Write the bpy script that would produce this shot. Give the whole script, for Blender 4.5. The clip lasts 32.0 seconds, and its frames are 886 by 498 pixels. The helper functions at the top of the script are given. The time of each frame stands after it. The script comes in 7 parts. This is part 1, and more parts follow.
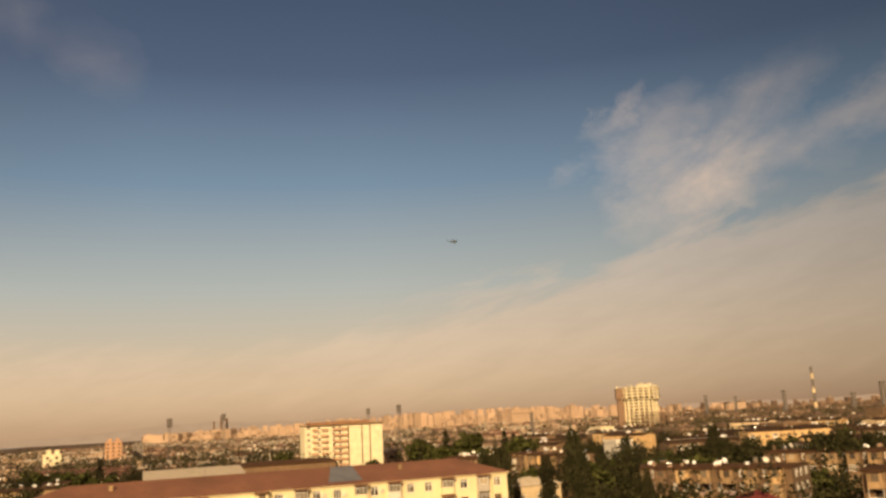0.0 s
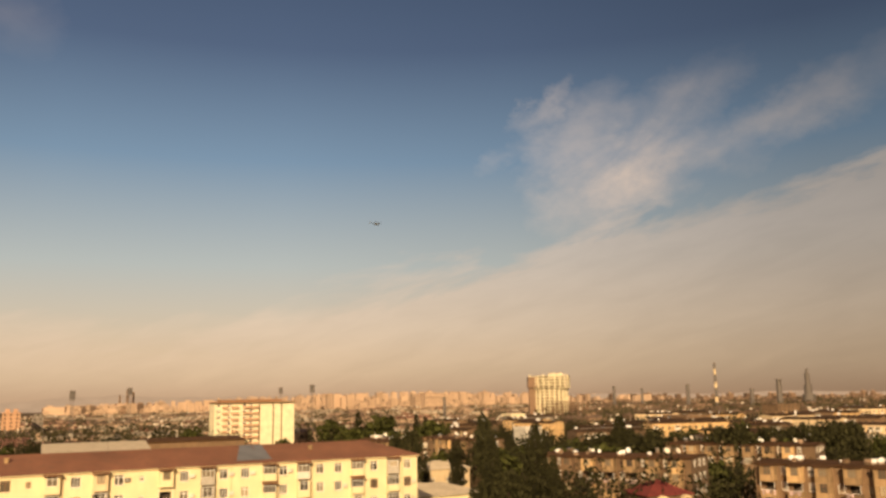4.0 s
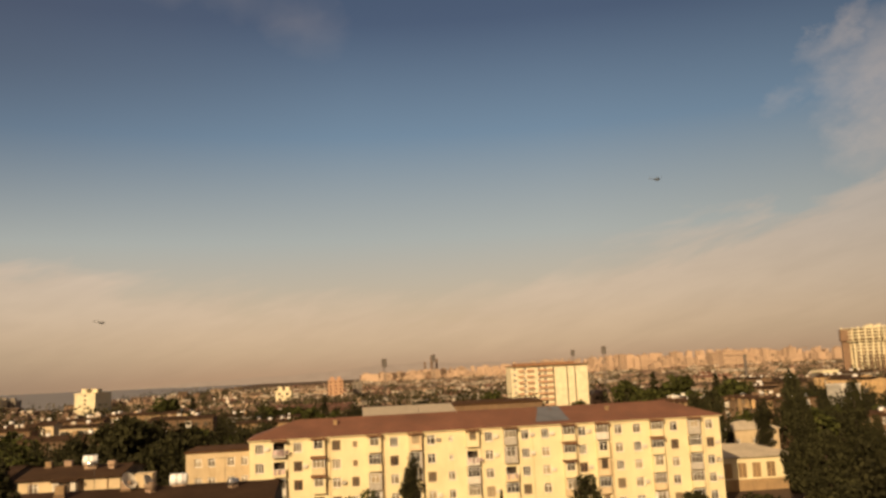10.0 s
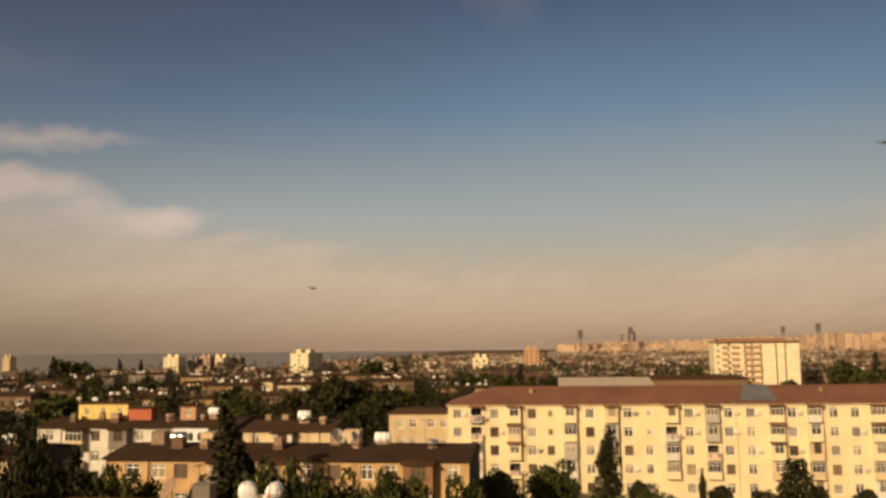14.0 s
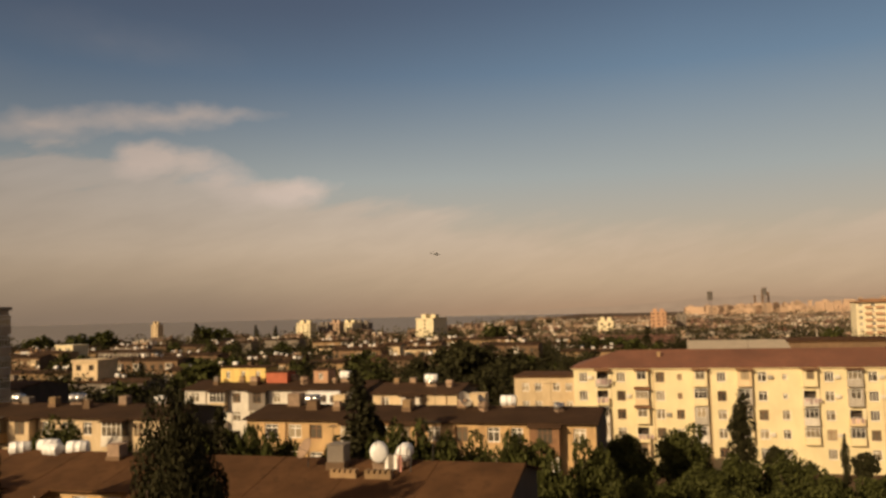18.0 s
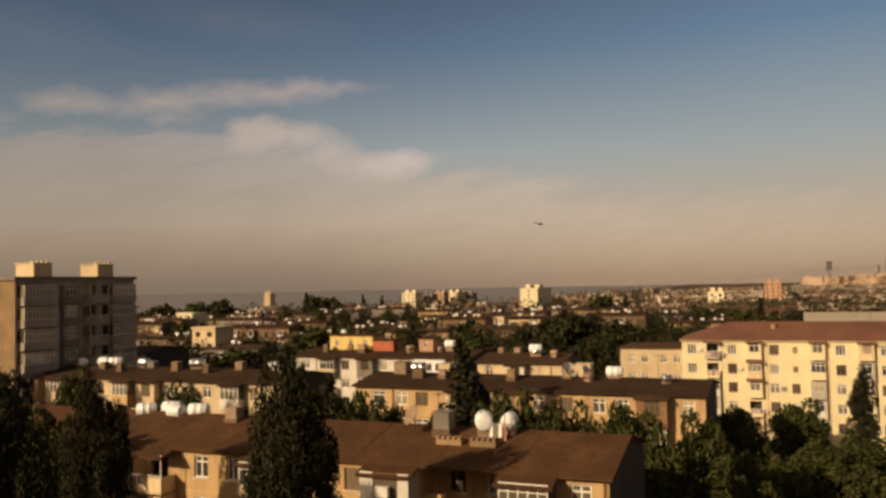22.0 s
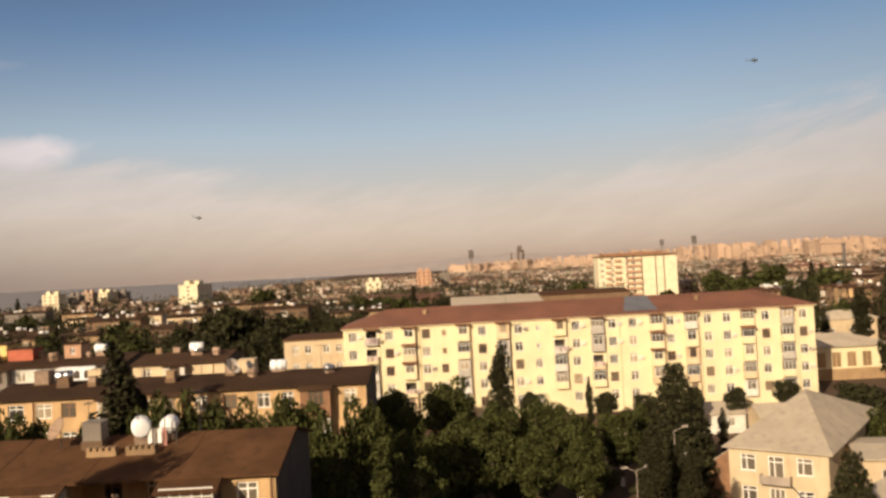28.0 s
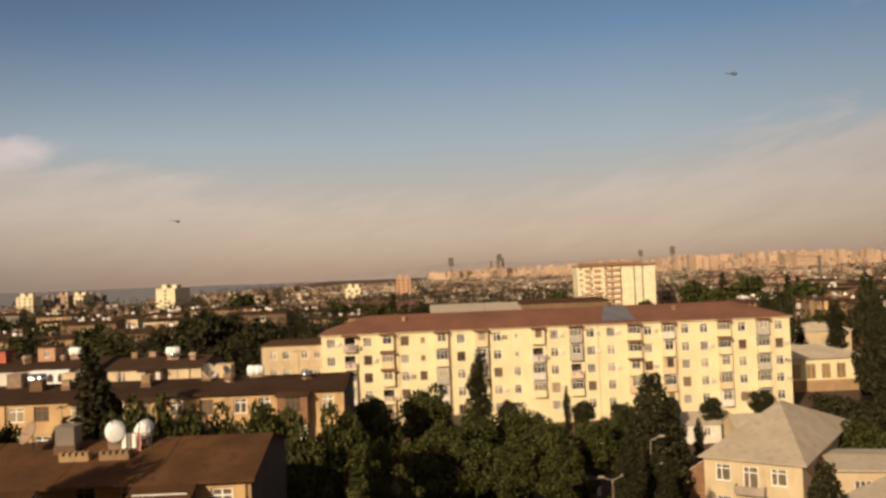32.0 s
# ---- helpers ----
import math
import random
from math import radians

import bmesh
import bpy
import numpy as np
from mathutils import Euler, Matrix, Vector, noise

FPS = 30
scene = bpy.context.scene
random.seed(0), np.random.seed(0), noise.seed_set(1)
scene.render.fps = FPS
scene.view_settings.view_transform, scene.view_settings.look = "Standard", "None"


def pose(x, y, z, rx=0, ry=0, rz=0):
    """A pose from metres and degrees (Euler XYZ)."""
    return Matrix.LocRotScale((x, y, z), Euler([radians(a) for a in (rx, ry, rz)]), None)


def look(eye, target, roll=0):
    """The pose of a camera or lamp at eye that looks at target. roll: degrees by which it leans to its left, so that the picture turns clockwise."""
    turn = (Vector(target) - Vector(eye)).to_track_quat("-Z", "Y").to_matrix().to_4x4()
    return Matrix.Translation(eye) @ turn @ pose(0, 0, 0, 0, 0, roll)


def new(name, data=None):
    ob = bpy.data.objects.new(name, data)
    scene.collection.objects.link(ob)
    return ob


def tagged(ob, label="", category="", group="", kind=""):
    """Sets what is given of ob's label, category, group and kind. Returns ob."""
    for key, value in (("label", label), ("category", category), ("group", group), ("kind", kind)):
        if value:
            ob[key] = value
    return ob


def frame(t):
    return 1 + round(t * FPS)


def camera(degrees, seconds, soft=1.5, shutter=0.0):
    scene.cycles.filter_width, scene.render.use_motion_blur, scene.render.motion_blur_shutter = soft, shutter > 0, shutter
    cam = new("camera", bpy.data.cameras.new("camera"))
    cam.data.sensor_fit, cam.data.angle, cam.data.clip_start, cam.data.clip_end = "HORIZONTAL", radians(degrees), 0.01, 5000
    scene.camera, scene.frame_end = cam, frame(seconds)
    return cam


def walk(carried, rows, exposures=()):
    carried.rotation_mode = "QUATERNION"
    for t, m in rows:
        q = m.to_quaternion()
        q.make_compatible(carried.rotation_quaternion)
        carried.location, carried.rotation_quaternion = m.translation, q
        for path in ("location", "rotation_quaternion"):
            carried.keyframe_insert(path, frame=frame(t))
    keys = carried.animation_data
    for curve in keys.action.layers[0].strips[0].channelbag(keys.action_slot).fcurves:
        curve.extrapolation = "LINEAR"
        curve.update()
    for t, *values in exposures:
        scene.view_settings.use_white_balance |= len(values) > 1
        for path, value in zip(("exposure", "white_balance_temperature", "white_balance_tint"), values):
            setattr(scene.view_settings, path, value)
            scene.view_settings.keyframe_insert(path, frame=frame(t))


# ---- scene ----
# The camera stands at a high window and turns: seconds, turn to the left, tilt up, lean, in degrees.
EYE = Vector((0.0, 0.0, 26.5))
TURNS = [
    (0.0, -20.00, 11.45, -3.11),
    (0.5, -24.25, 11.41, -1.56),
    (1.0, -24.84, 11.35, -0.91),
    (1.5, -26.97, 11.36, -1.32),
    (2.0, -26.10, 11.80, -1.42),
    (2.5, -25.42, 12.22, -1.15),
    (4.5, -25.21, 9.72, -1.31),
    (4.7, -23.60, 10.15, -1.14),
    (4.8, -23.50, 10.38, -1.06),
    (4.9, -22.90, 9.72, -0.97),
    (5.0, -22.37, 8.66, -0.89),
    (5.1, -20.80, 7.66, -0.70),
    (5.2, -20.00, 7.97, -0.60),
    (5.3, -19.70, 9.25, 0.30),
    (5.4, -19.30, 11.10, 1.50),
    (5.5, -19.17, 13.84, 2.65),
    (6.0, -16.90, 14.36, -0.23),
    (6.5, -17.25, 13.83, -0.33),
    (7.0, -16.79, 13.28, -0.46),
    (7.5, -16.99, 12.97, -0.56),
    (8.0, -16.55, 12.69, -0.79),
    (8.5, -16.46, 12.12, -0.77),
    (9.0, -15.25, 11.47, -1.92),
    (9.5, -16.12, 8.58, -2.70),
    (9.7, -15.20, 8.30, -2.70),
    (9.8, -13.70, 7.80, -2.70),
    (9.9, -10.60, 7.75, -2.70),
    (10.0, -5.99, 8.23, -2.67),
    (10.1, -2.80, 8.00, -2.55),
    (10.5, 3.29, 5.82, -2.20),
    (11.0, 8.38, 6.29, -1.38),
    (11.5, 12.78, 6.63, -1.81),
    (12.0, 13.05, 6.90, -2.45),
    (12.5, 11.58, 7.02, -2.21),
    (13.0, 10.11, 6.58, -1.48),
    (13.5, 8.07, 6.84, -1.23),
    (15.5, 7.59, 5.35, 0.05),
    (16.0, 8.99, 5.50, 0.28),
    (16.5, 11.65, 5.71, 0.31),
    (17.0, 13.89, 4.93, -0.03),
    (17.5, 15.57, 4.56, -1.34),
    (18.0, 15.93, 4.30, -1.33),
    (18.5, 15.90, 4.15, -1.28),
    (19.0, 15.65, 4.02, -1.14),
    (19.5, 15.99, 4.04, -0.74),
    (20.0, 19.90, 3.04, -1.37),
    (20.5, 21.33, 2.84, -1.11),
    (21.0, 22.07, 2.71, -1.03),
    (21.5, 23.06, 2.65, -1.35),
    (22.0, 23.08, 2.41, -1.19),
    (22.5, 23.12, 2.46, -1.03),
    (23.0, 23.70, 1.02, -1.53),
    (23.1, 21.00, 0.40, -1.50),
    (23.2, 20.50, 0.35, -1.45),
    (23.3, 20.80, 0.15, -1.45),
    (23.4, 20.20, 0.00, -1.40),
    (23.5, 19.80, -0.94, -1.39),
    (23.8, 14.91, -4.31, 1.53),
    (24.0, 11.73, -4.77, 0.05),
    (24.5, 8.28, -8.35, 0.08),
    (25.0, 6.83, -8.17, -0.21),
    (25.5, 4.83, -4.17, -1.06),
    (27.5, 2.48, 0.54, -3.35),
    (28.0, 0.25, 1.12, -3.01),
    (28.5, -1.94, 2.87, -1.77),
    (29.0, -3.07, 2.83, -1.84),
    (29.5, -3.86, 2.94, -1.66),
    (30.0, -4.28, 2.71, -1.99),
    (30.5, -2.87, 1.00, -2.33),
    (31.0, -2.76, -0.28, -2.41),
    (31.5, -2.01, 0.51, -2.48),
    (32.0, -1.14, 1.56, -2.23),
]


def aim(turn, tilt, lean):
    a, b = radians(turn), radians(tilt)
    way = Vector((-math.sin(a) * math.cos(b), math.cos(a) * math.cos(b), math.sin(b)))
    return look(EYE, EYE + way, lean)


cam = camera(55.79, 32.0, soft=2.9)
walk(cam, [(t, aim(a, b, c)) for t, a, b, c in TURNS],
     exposures=[(0, 0.3, 6950, 12), (1.5, 0.28, 6710, 12), (2.5, 0.3, 6710, 12), (4.5, 0.4, 6710, 12), (5, 0.38, 6710, 12), (5.7, 0.1, 6710, 12), (7, 0.08, 6800, 12), (10, 0.14, 6760, 12), (13, 0.02, 6560, 12), (19, -0.02, 6560, 12), (22.5, -0.08, 6170, 12), (23.0, 0.0, 6000, 12), (23.5, 0.15, 5780, 12), (24.0, 0.35, 5420, 12), (24.5, 0.72, 5060, 12), (25.5, 0.82, 4990, 12), (26.4, 0.52, 5250, 12), (27.5, 0.5, 5440, 12), (28.5, 0.3, 5640, 12), (30, 0.14, 5780, 12), (32, 0.14, 5780, 12)])

# ---- light ----
SUN_ELEVATION, SUN_SIDE = 23.0, 30.0     # degrees up; degrees to the left of straight behind the viewer
sa, sb = radians(SUN_SIDE), radians(SUN_ELEVATION)
SUN_WAY = Vector((-math.sin(sa) * math.cos(sb), -math.cos(sa) * math.cos(sb), math.sin(sb)))
world = bpy.data.worlds.new("sky")
scene.world = world
world.use_nodes = True
wt = world.node_tree
wt.nodes.clear()


def node(tree, kind, **sets):
    n = tree.nodes.new(kind)
    for key, value in sets.items():
        if key == "op":
            n.operation = value
        elif key == "clamp":
            n.use_clamp = value
        elif key == "blend":
            n.blend_type = value
    return n


def wire(tree, out, inp):
    tree.links.new(out, inp)


def math_node(tree, op, a, b=None, clamp=False):
    n = node(tree, "ShaderNodeMath", op=op, clamp=clamp)
    for i, v in enumerate((a, b)):
        if v is None:
            continue
        if isinstance(v, (int, float)):
            n.inputs[i].default_value = v
        else:
            wire(tree, v, n.inputs[i])
    return n.outputs[0]


def mix_node(tree, fac, a, b, blend="MIX"):
    n = tree.nodes.new("ShaderNodeMixRGB")
    n.blend_type = blend
    for i, v in enumerate((fac, a, b)):
        if isinstance(v, (int, float)):
            n.inputs[i].default_value = v
        elif isinstance(v, tuple):
            n.inputs[i].default_value = (*v, 1)
        else:
            wire(tree, v, n.inputs[i])
    return n.outputs[0]


def ramp_node(tree, fac, stops):
    n = tree.nodes.new("ShaderNodeValToRGB")
    e = n.color_ramp.elements
    while len(e) < len(stops):
        e.new(0.5)
    for el, (p, c) in zip(e, stops):
        el.position = p
        el.color = (*(c if isinstance(c, tuple) else (c, c, c)), 1)
    wire(tree, fac, n.inputs[0])
    return n.outputs[0]


def sky_world():
    t = wt
    sky = t.nodes.new("ShaderNodeTexSky")
    sky.sky_type = "NISHITA"
    sky.sun_disc = False
    sky.sun_elevation, sky.sun_rotation = radians(SUN_ELEVATION), radians(180 + SUN_SIDE)
    sky.dust_density, sky.air_density, sky.altitude = 4.0, 1.0, 30
    blue = mix_node(t, 1.0, sky.outputs[0], (0.085, 0.085, 0.085), "MULTIPLY")
    way = t.nodes.new("ShaderNodeTexCoord").outputs["Generated"]
    sep = t.nodes.new("ShaderNodeSeparateXYZ")
    wire(t, way, sep.inputs[0])
    x, y, z = sep.outputs
    up = math_node(t, "MULTIPLY", math_node(t, "ARCSINE", z), 180 / math.pi)          # degrees above the horizon
    side = math_node(t, "MULTIPLY", math_node(t, "ARCTAN2", x, y), 180 / math.pi)     # degrees to the right
    # clear air: dusty blue that pales downwards
    clear = ramp_node(t, math_node(t, "DIVIDE", up, 60.0, True), [
        (0.0, (0.42, 0.265, 0.15)), (0.022, (0.51, 0.355, 0.21)), (0.05, (0.57, 0.42, 0.26)), (0.10, (0.48, 0.42, 0.325)), (0.15, (0.37, 0.395, 0.37)), (0.267, (0.15, 0.23, 0.315)),
        (0.39, (0.062, 0.093, 0.155)), (0.5, (0.038, 0.059, 0.105)), (1.0, (0.025, 0.04, 0.075))])
    clear = mix_node(t, 0.08, clear, blue)
    # cloud coordinates
    pos = t.nodes.new("ShaderNodeCombineXYZ")
    wire(t, math_node(t, "MULTIPLY", side, 0.085), pos.inputs[0])
    slope = math_node(t, "ADD", up, math_node(t, "MULTIPLY", side, -0.22))
    wire(t, math_node(t, "MULTIPLY", slope, 0.32), pos.inputs[1])

    def cloud(scale, detail, rough, dist):
        n = t.nodes.new("ShaderNodeTexNoise")
        n.inputs["Scale"].default_value, n.inputs["Detail"].default_value = scale, detail
        n.inputs["Roughness"].default_value, n.inputs["Distortion"].default_value = rough, dist
        wire(t, pos.outputs[0], n.inputs["Vector"])
        return n.outputs[0]

    n1, n2 = cloud(1.1, 7, 0.56, 0.4), cloud(1.9, 9, 0.6, 0.35)
    # the dust bank: its upper edge by direction
    edge = ramp_node(t, math_node(t, "DIVIDE", math_node(t, "ADD", side, 60.0), 120.0, True), [
        (0.0, 0.50), (0.13, 0.50), (0.2, 0.50), (0.28, 0.41), (0.4, 0.29), (0.53, 0.24), (0.66, 0.37), (0.77, 0.49), (0.89, 0.62), (1.0, 0.74)])
    edge = math_node(t, "MULTIPLY", edge, 20.0)
    wave = math_node(t, "MULTIPLY", math_node(t, "SUBTRACT", n1, 0.5), 9.0)
    gap = math_node(t, "SUBTRACT", math_node(t, "ADD", edge, wave), up)
    gap = math_node(t, "ADD", gap, math_node(t, "MULTIPLY", math_node(t, "SUBTRACT", n2, 0.5), 4.0))
    crisp = math_node(t, "ADD", 0.36, math_node(t, "MULTIPLY", math_node(t, "DIVIDE", math_node(t, "SUBTRACT", -14.0, side), 14.0, True), 0.5))
    crisp = math_node(t, "ADD", crisp, math_node(t, "MULTIPLY", math_node(t, "DIVIDE", math_node(t, "SUBTRACT", side, 16.0), 16.0, True), 0.25))
    bank = math_node(t, "MULTIPLY", math_node(t, "ADD", gap, 0.8), crisp, True)
    tone = ramp_node(t, math_node(t, "DIVIDE", up, 18.0, True), [
        (0.0, (0.42, 0.27, 0.165)), (0.1, (0.53, 0.385, 0.25)), (0.25, (0.58, 0.45, 0.325)), (0.6, (0.53, 0.45, 0.38)), (1.0, (0.44, 0.40, 0.36))])
    tone = mix_node(t, 1.0, tone, ramp_node(t, n2, [(0.34, 0.95), (0.66, 1.06)]), "MULTIPLY")
    out = mix_node(t, math_node(t, "MULTIPLY", bank, 0.72), clear, tone)

    # finer, rounder cloud noises: a slanting plume on one side, puffs on the other
    def turned(ca, sa, su, sv, scale, rough):
        p = t.nodes.new("ShaderNodeCombineXYZ")
        u = math_node(t, "ADD", math_node(t, "MULTIPLY", side, ca * su), math_node(t, "MULTIPLY", up, sa * su))
        v = math_node(t, "ADD", math_node(t, "MULTIPLY", side, -sa * sv), math_node(t, "MULTIPLY", up, ca * sv))
        wire(t, u, p.inputs[0])
        wire(t, v, p.inputs[1])
        n = t.nodes.new("ShaderNodeTexNoise")
        n.inputs["Scale"].default_value, n.inputs["Detail"].default_value = scale, 9
        n.inputs["Roughness"].default_value, n.inputs["Distortion"].default_value = rough, 0.5
        wire(t, p.outputs[0], n.inputs["Vector"])
        return n.outputs[0]

    plume, puffs = turned(0.8, 0.6, 0.07, 0.16, 1.6, 0.6), turned(1.0, 0.0, 0.13, 0.26, 1.5, 0.55)

    # single clouds: slanting ovals whose edges are frayed by noise
    def fray(scale, rough, seed):
        p = t.nodes.new("ShaderNodeCombineXYZ")
        wire(t, side, p.inputs[0])
        wire(t, math_node(t, "MULTIPLY", up, 1.5), p.inputs[1])
        p.inputs[2].default_value = seed
        n = t.nodes.new("ShaderNodeTexNoise")
        n.inputs["Scale"].default_value, n.inputs["Detail"].default_value, n.inputs["Roughness"].default_value = scale, 8, rough
        wire(t, p.outputs[0], n.inputs["Vector"])
        q = t.nodes.new("ShaderNodeSeparateXYZ")
        wire(t, n.outputs["Color"], q.inputs[0])
        return [math_node(t, "SUBTRACT", q.outputs[i], 0.5) for i in range(3)]

    puff_fray, wisp_fray = fray(0.42, 0.55, 3.0), fray(0.3, 0.62, 8.0)

    def oval(s0, u0, ws, wu, slant, strength, soft=1.5, frayed=puff_fray, by=1.6):
        ds = math_node(t, "ADD", math_node(t, "SUBTRACT", side, s0), math_node(t, "MULTIPLY", frayed[0], by * 2.2))
        du = math_node(t, "ADD", math_node(t, "SUBTRACT", up, u0), math_node(t, "MULTIPLY", frayed[1], by))
        du = math_node(t, "SUBTRACT", du, math_node(t, "MULTIPLY", ds, slant))
        a = math_node(t, "POWER", math_node(t, "ABSOLUTE", math_node(t, "DIVIDE", ds, ws)), 2.0)
        b = math_node(t, "POWER", math_node(t, "ABSOLUTE", math_node(t, "DIVIDE", du, wu)), 2.0)
        m = math_node(t, "MULTIPLY", math_node(t, "SUBTRACT", 1.0, math_node(t, "SQRT", math_node(t, "ADD", a, b))), soft, True)
        m = math_node(t, "MULTIPLY", m, math_node(t, "ADD", 1.0, math_node(t, "MULTIPLY", frayed[2], 1.3)))
        return math_node(t, "MULTIPLY", m, strength)

    def gathered(ovals, total=None):
        for o in ovals:
            total = o if total is None else math_node(t, "ADD", total, o)
        return math_node(t, "MULTIPLY", total, 1.0, True)

    # torn streak and small puffs over the sea
    puffs_mask = gathered([oval(*o) for o in (
        (-47.2, 11.9, 3.0, 1.1, 0.05, 0.75, 1.1), (-41.5, 12.1, 5.0, 1.3, 0.08, 0.8, 1.1), (-35.0, 13.0, 6.5, 1.1, 0.06, 0.75, 1.1), (-30.2, 13.35, 4.4, 0.6, 0.03, 0.35, 1.0),
        (-35.7, 10.2, 2.5, 1.4, 0.1, 1.0, 1.4), (-33.2, 10.4, 3.2, 1.1, 0.0, 0.7, 1.1), (-30.8, 9.2, 3.0, 1.6, -0.1, 0.7, 1.1), (-28.3, 8.1, 2.8, 1.2, 0.2, 0.5, 1.1),
        (-25.9, 8.3, 2.8, 1.1, 0.12, 0.9, 1.3), (-37.0, 17.6, 9.0, 1.8, -0.1, 0.1, 1.0), (-50.0, 16.0, 8.0, 2.0, -0.1, 0.1, 1.0),
        (-12.6, 25.6, 2.6, 1.7, 0.0, 0.16, 1.0), (-8.4, 25.6, 3.0, 2.2, -0.3, 0.09, 1.0), (-3.3, 23.5, 3.6, 2.6, -0.2, 0.09, 1.0))])
    # feathered high cloud over the works
    wisps_mask = gathered([oval(*o, 1.2, wisp_fray, 3.4) for o in (
        (36.6, 13.8, 5.2, 3.6, 0.25, 0.62), (40.3, 15.2, 5.2, 3.0, 0.3, 0.5), (35.0, 17.4, 4.6, 3.2, 0.4, 0.4), (33.0, 19.6, 2.6, 1.4, 0.7, 0.34),
        (29.4, 16.2, 1.8, 0.9, 0.3, 0.2), (46.5, 16.4, 6.5, 2.2, 0.3, 0.18), (52.0, 18.5, 8.0, 2.4, 0.3, 0.2), (41.0, 18.5, 6.0, 2.8, 0.4, 0.22))])
    feather = math_node(t, "MULTIPLY", math_node(t, "SUBTRACT", plume, 0.3), 3.0, True)
    wisps_mask = math_node(t, "MULTIPLY", wisps_mask, math_node(t, "ADD", 0.45, math_node(t, "MULTIPLY", feather, 0.65)), True)
    puffs_mask = math_node(t, "MULTIPLY", puffs_mask, math_node(t, "ADD", 0.65, math_node(t, "MULTIPLY", puffs, 0.6)), True)
    out = mix_node(t, math_node(t, "MAXIMUM", puffs_mask, wisps_mask), out, (0.65, 0.53, 0.44))
    # thicker, duller dust low over the sea and towards the works
    fade = ramp_node(t, math_node(t, "DIVIDE", math_node(t, "ADD", side, 60.0), 120.0, True), [
        (0.0, 0.7), (0.13, 0.74), (0.2, 0.82), (0.3, 0.97), (0.37, 1.0), (0.62, 1.0), (0.75, 0.88), (0.92, 0.6), (1.0, 0.55)])
    out = mix_node(t, 1.0, out, fade, "MULTIPLY")
    low = math_node(t, "SUBTRACT", 1.0, math_node(t, "DIVIDE", math_node(t, "ABSOLUTE", up), 4.2), True)
    left = math_node(t, "DIVIDE", math_node(t, "SUBTRACT", -8.0, side), 24.0, True)
    out = mix_node(t, math_node(t, "MULTIPLY", math_node(t, "MULTIPLY", low, left), 0.66), out, (0.21, 0.165, 0.122))
    high = math_node(t, "DIVIDE", math_node(t, "SUBTRACT", up, 9.0), 11.0, True)
    west = math_node(t, "DIVIDE", math_node(t, "SUBTRACT", 0.0, side), 24.0, True)
    out = mix_node(t, math_node(t, "MULTIPLY", math_node(t, "MULTIPLY", high, west), 0.54), out, (0.068, 0.081, 0.118))
    # dusty sky glow round the low sun, unseen behind the viewer, added to lift shadows
    toward = t.nodes.new("ShaderNodeVectorMath")
    toward.operation = "DOT_PRODUCT"
    toward.inputs[1].default_value = SUN_WAY
    wire(t, way, toward.inputs[0])
    glow = math_node(t, "POWER", math_node(t, "MAXIMUM", toward.outputs["Value"], 0.0), 2.0)
    out = mix_node(t, math_node(t, "MULTIPLY", glow, 0.55), out, (1.4, 0.96, 0.55), "ADD")
    bg = t.nodes.new("ShaderNodeBackground")
    wire(t, out, bg.inputs[0])
    bg.inputs[1].default_value = 1.0
    end = t.nodes.new("ShaderNodeOutputWorld")
    wire(t, bg.outputs[0], end.inputs[0])


sky_world()
lamp_data = bpy.data.lights.new("sun", "SUN")
lamp_data.energy, lamp_data.angle, lamp_data.color = 5.0, radians(0.6), (1.0, 0.76, 0.46)
sun = new("sun", lamp_data)
sun.matrix_world = look(SUN_WAY * 200, (0, 0, 0))


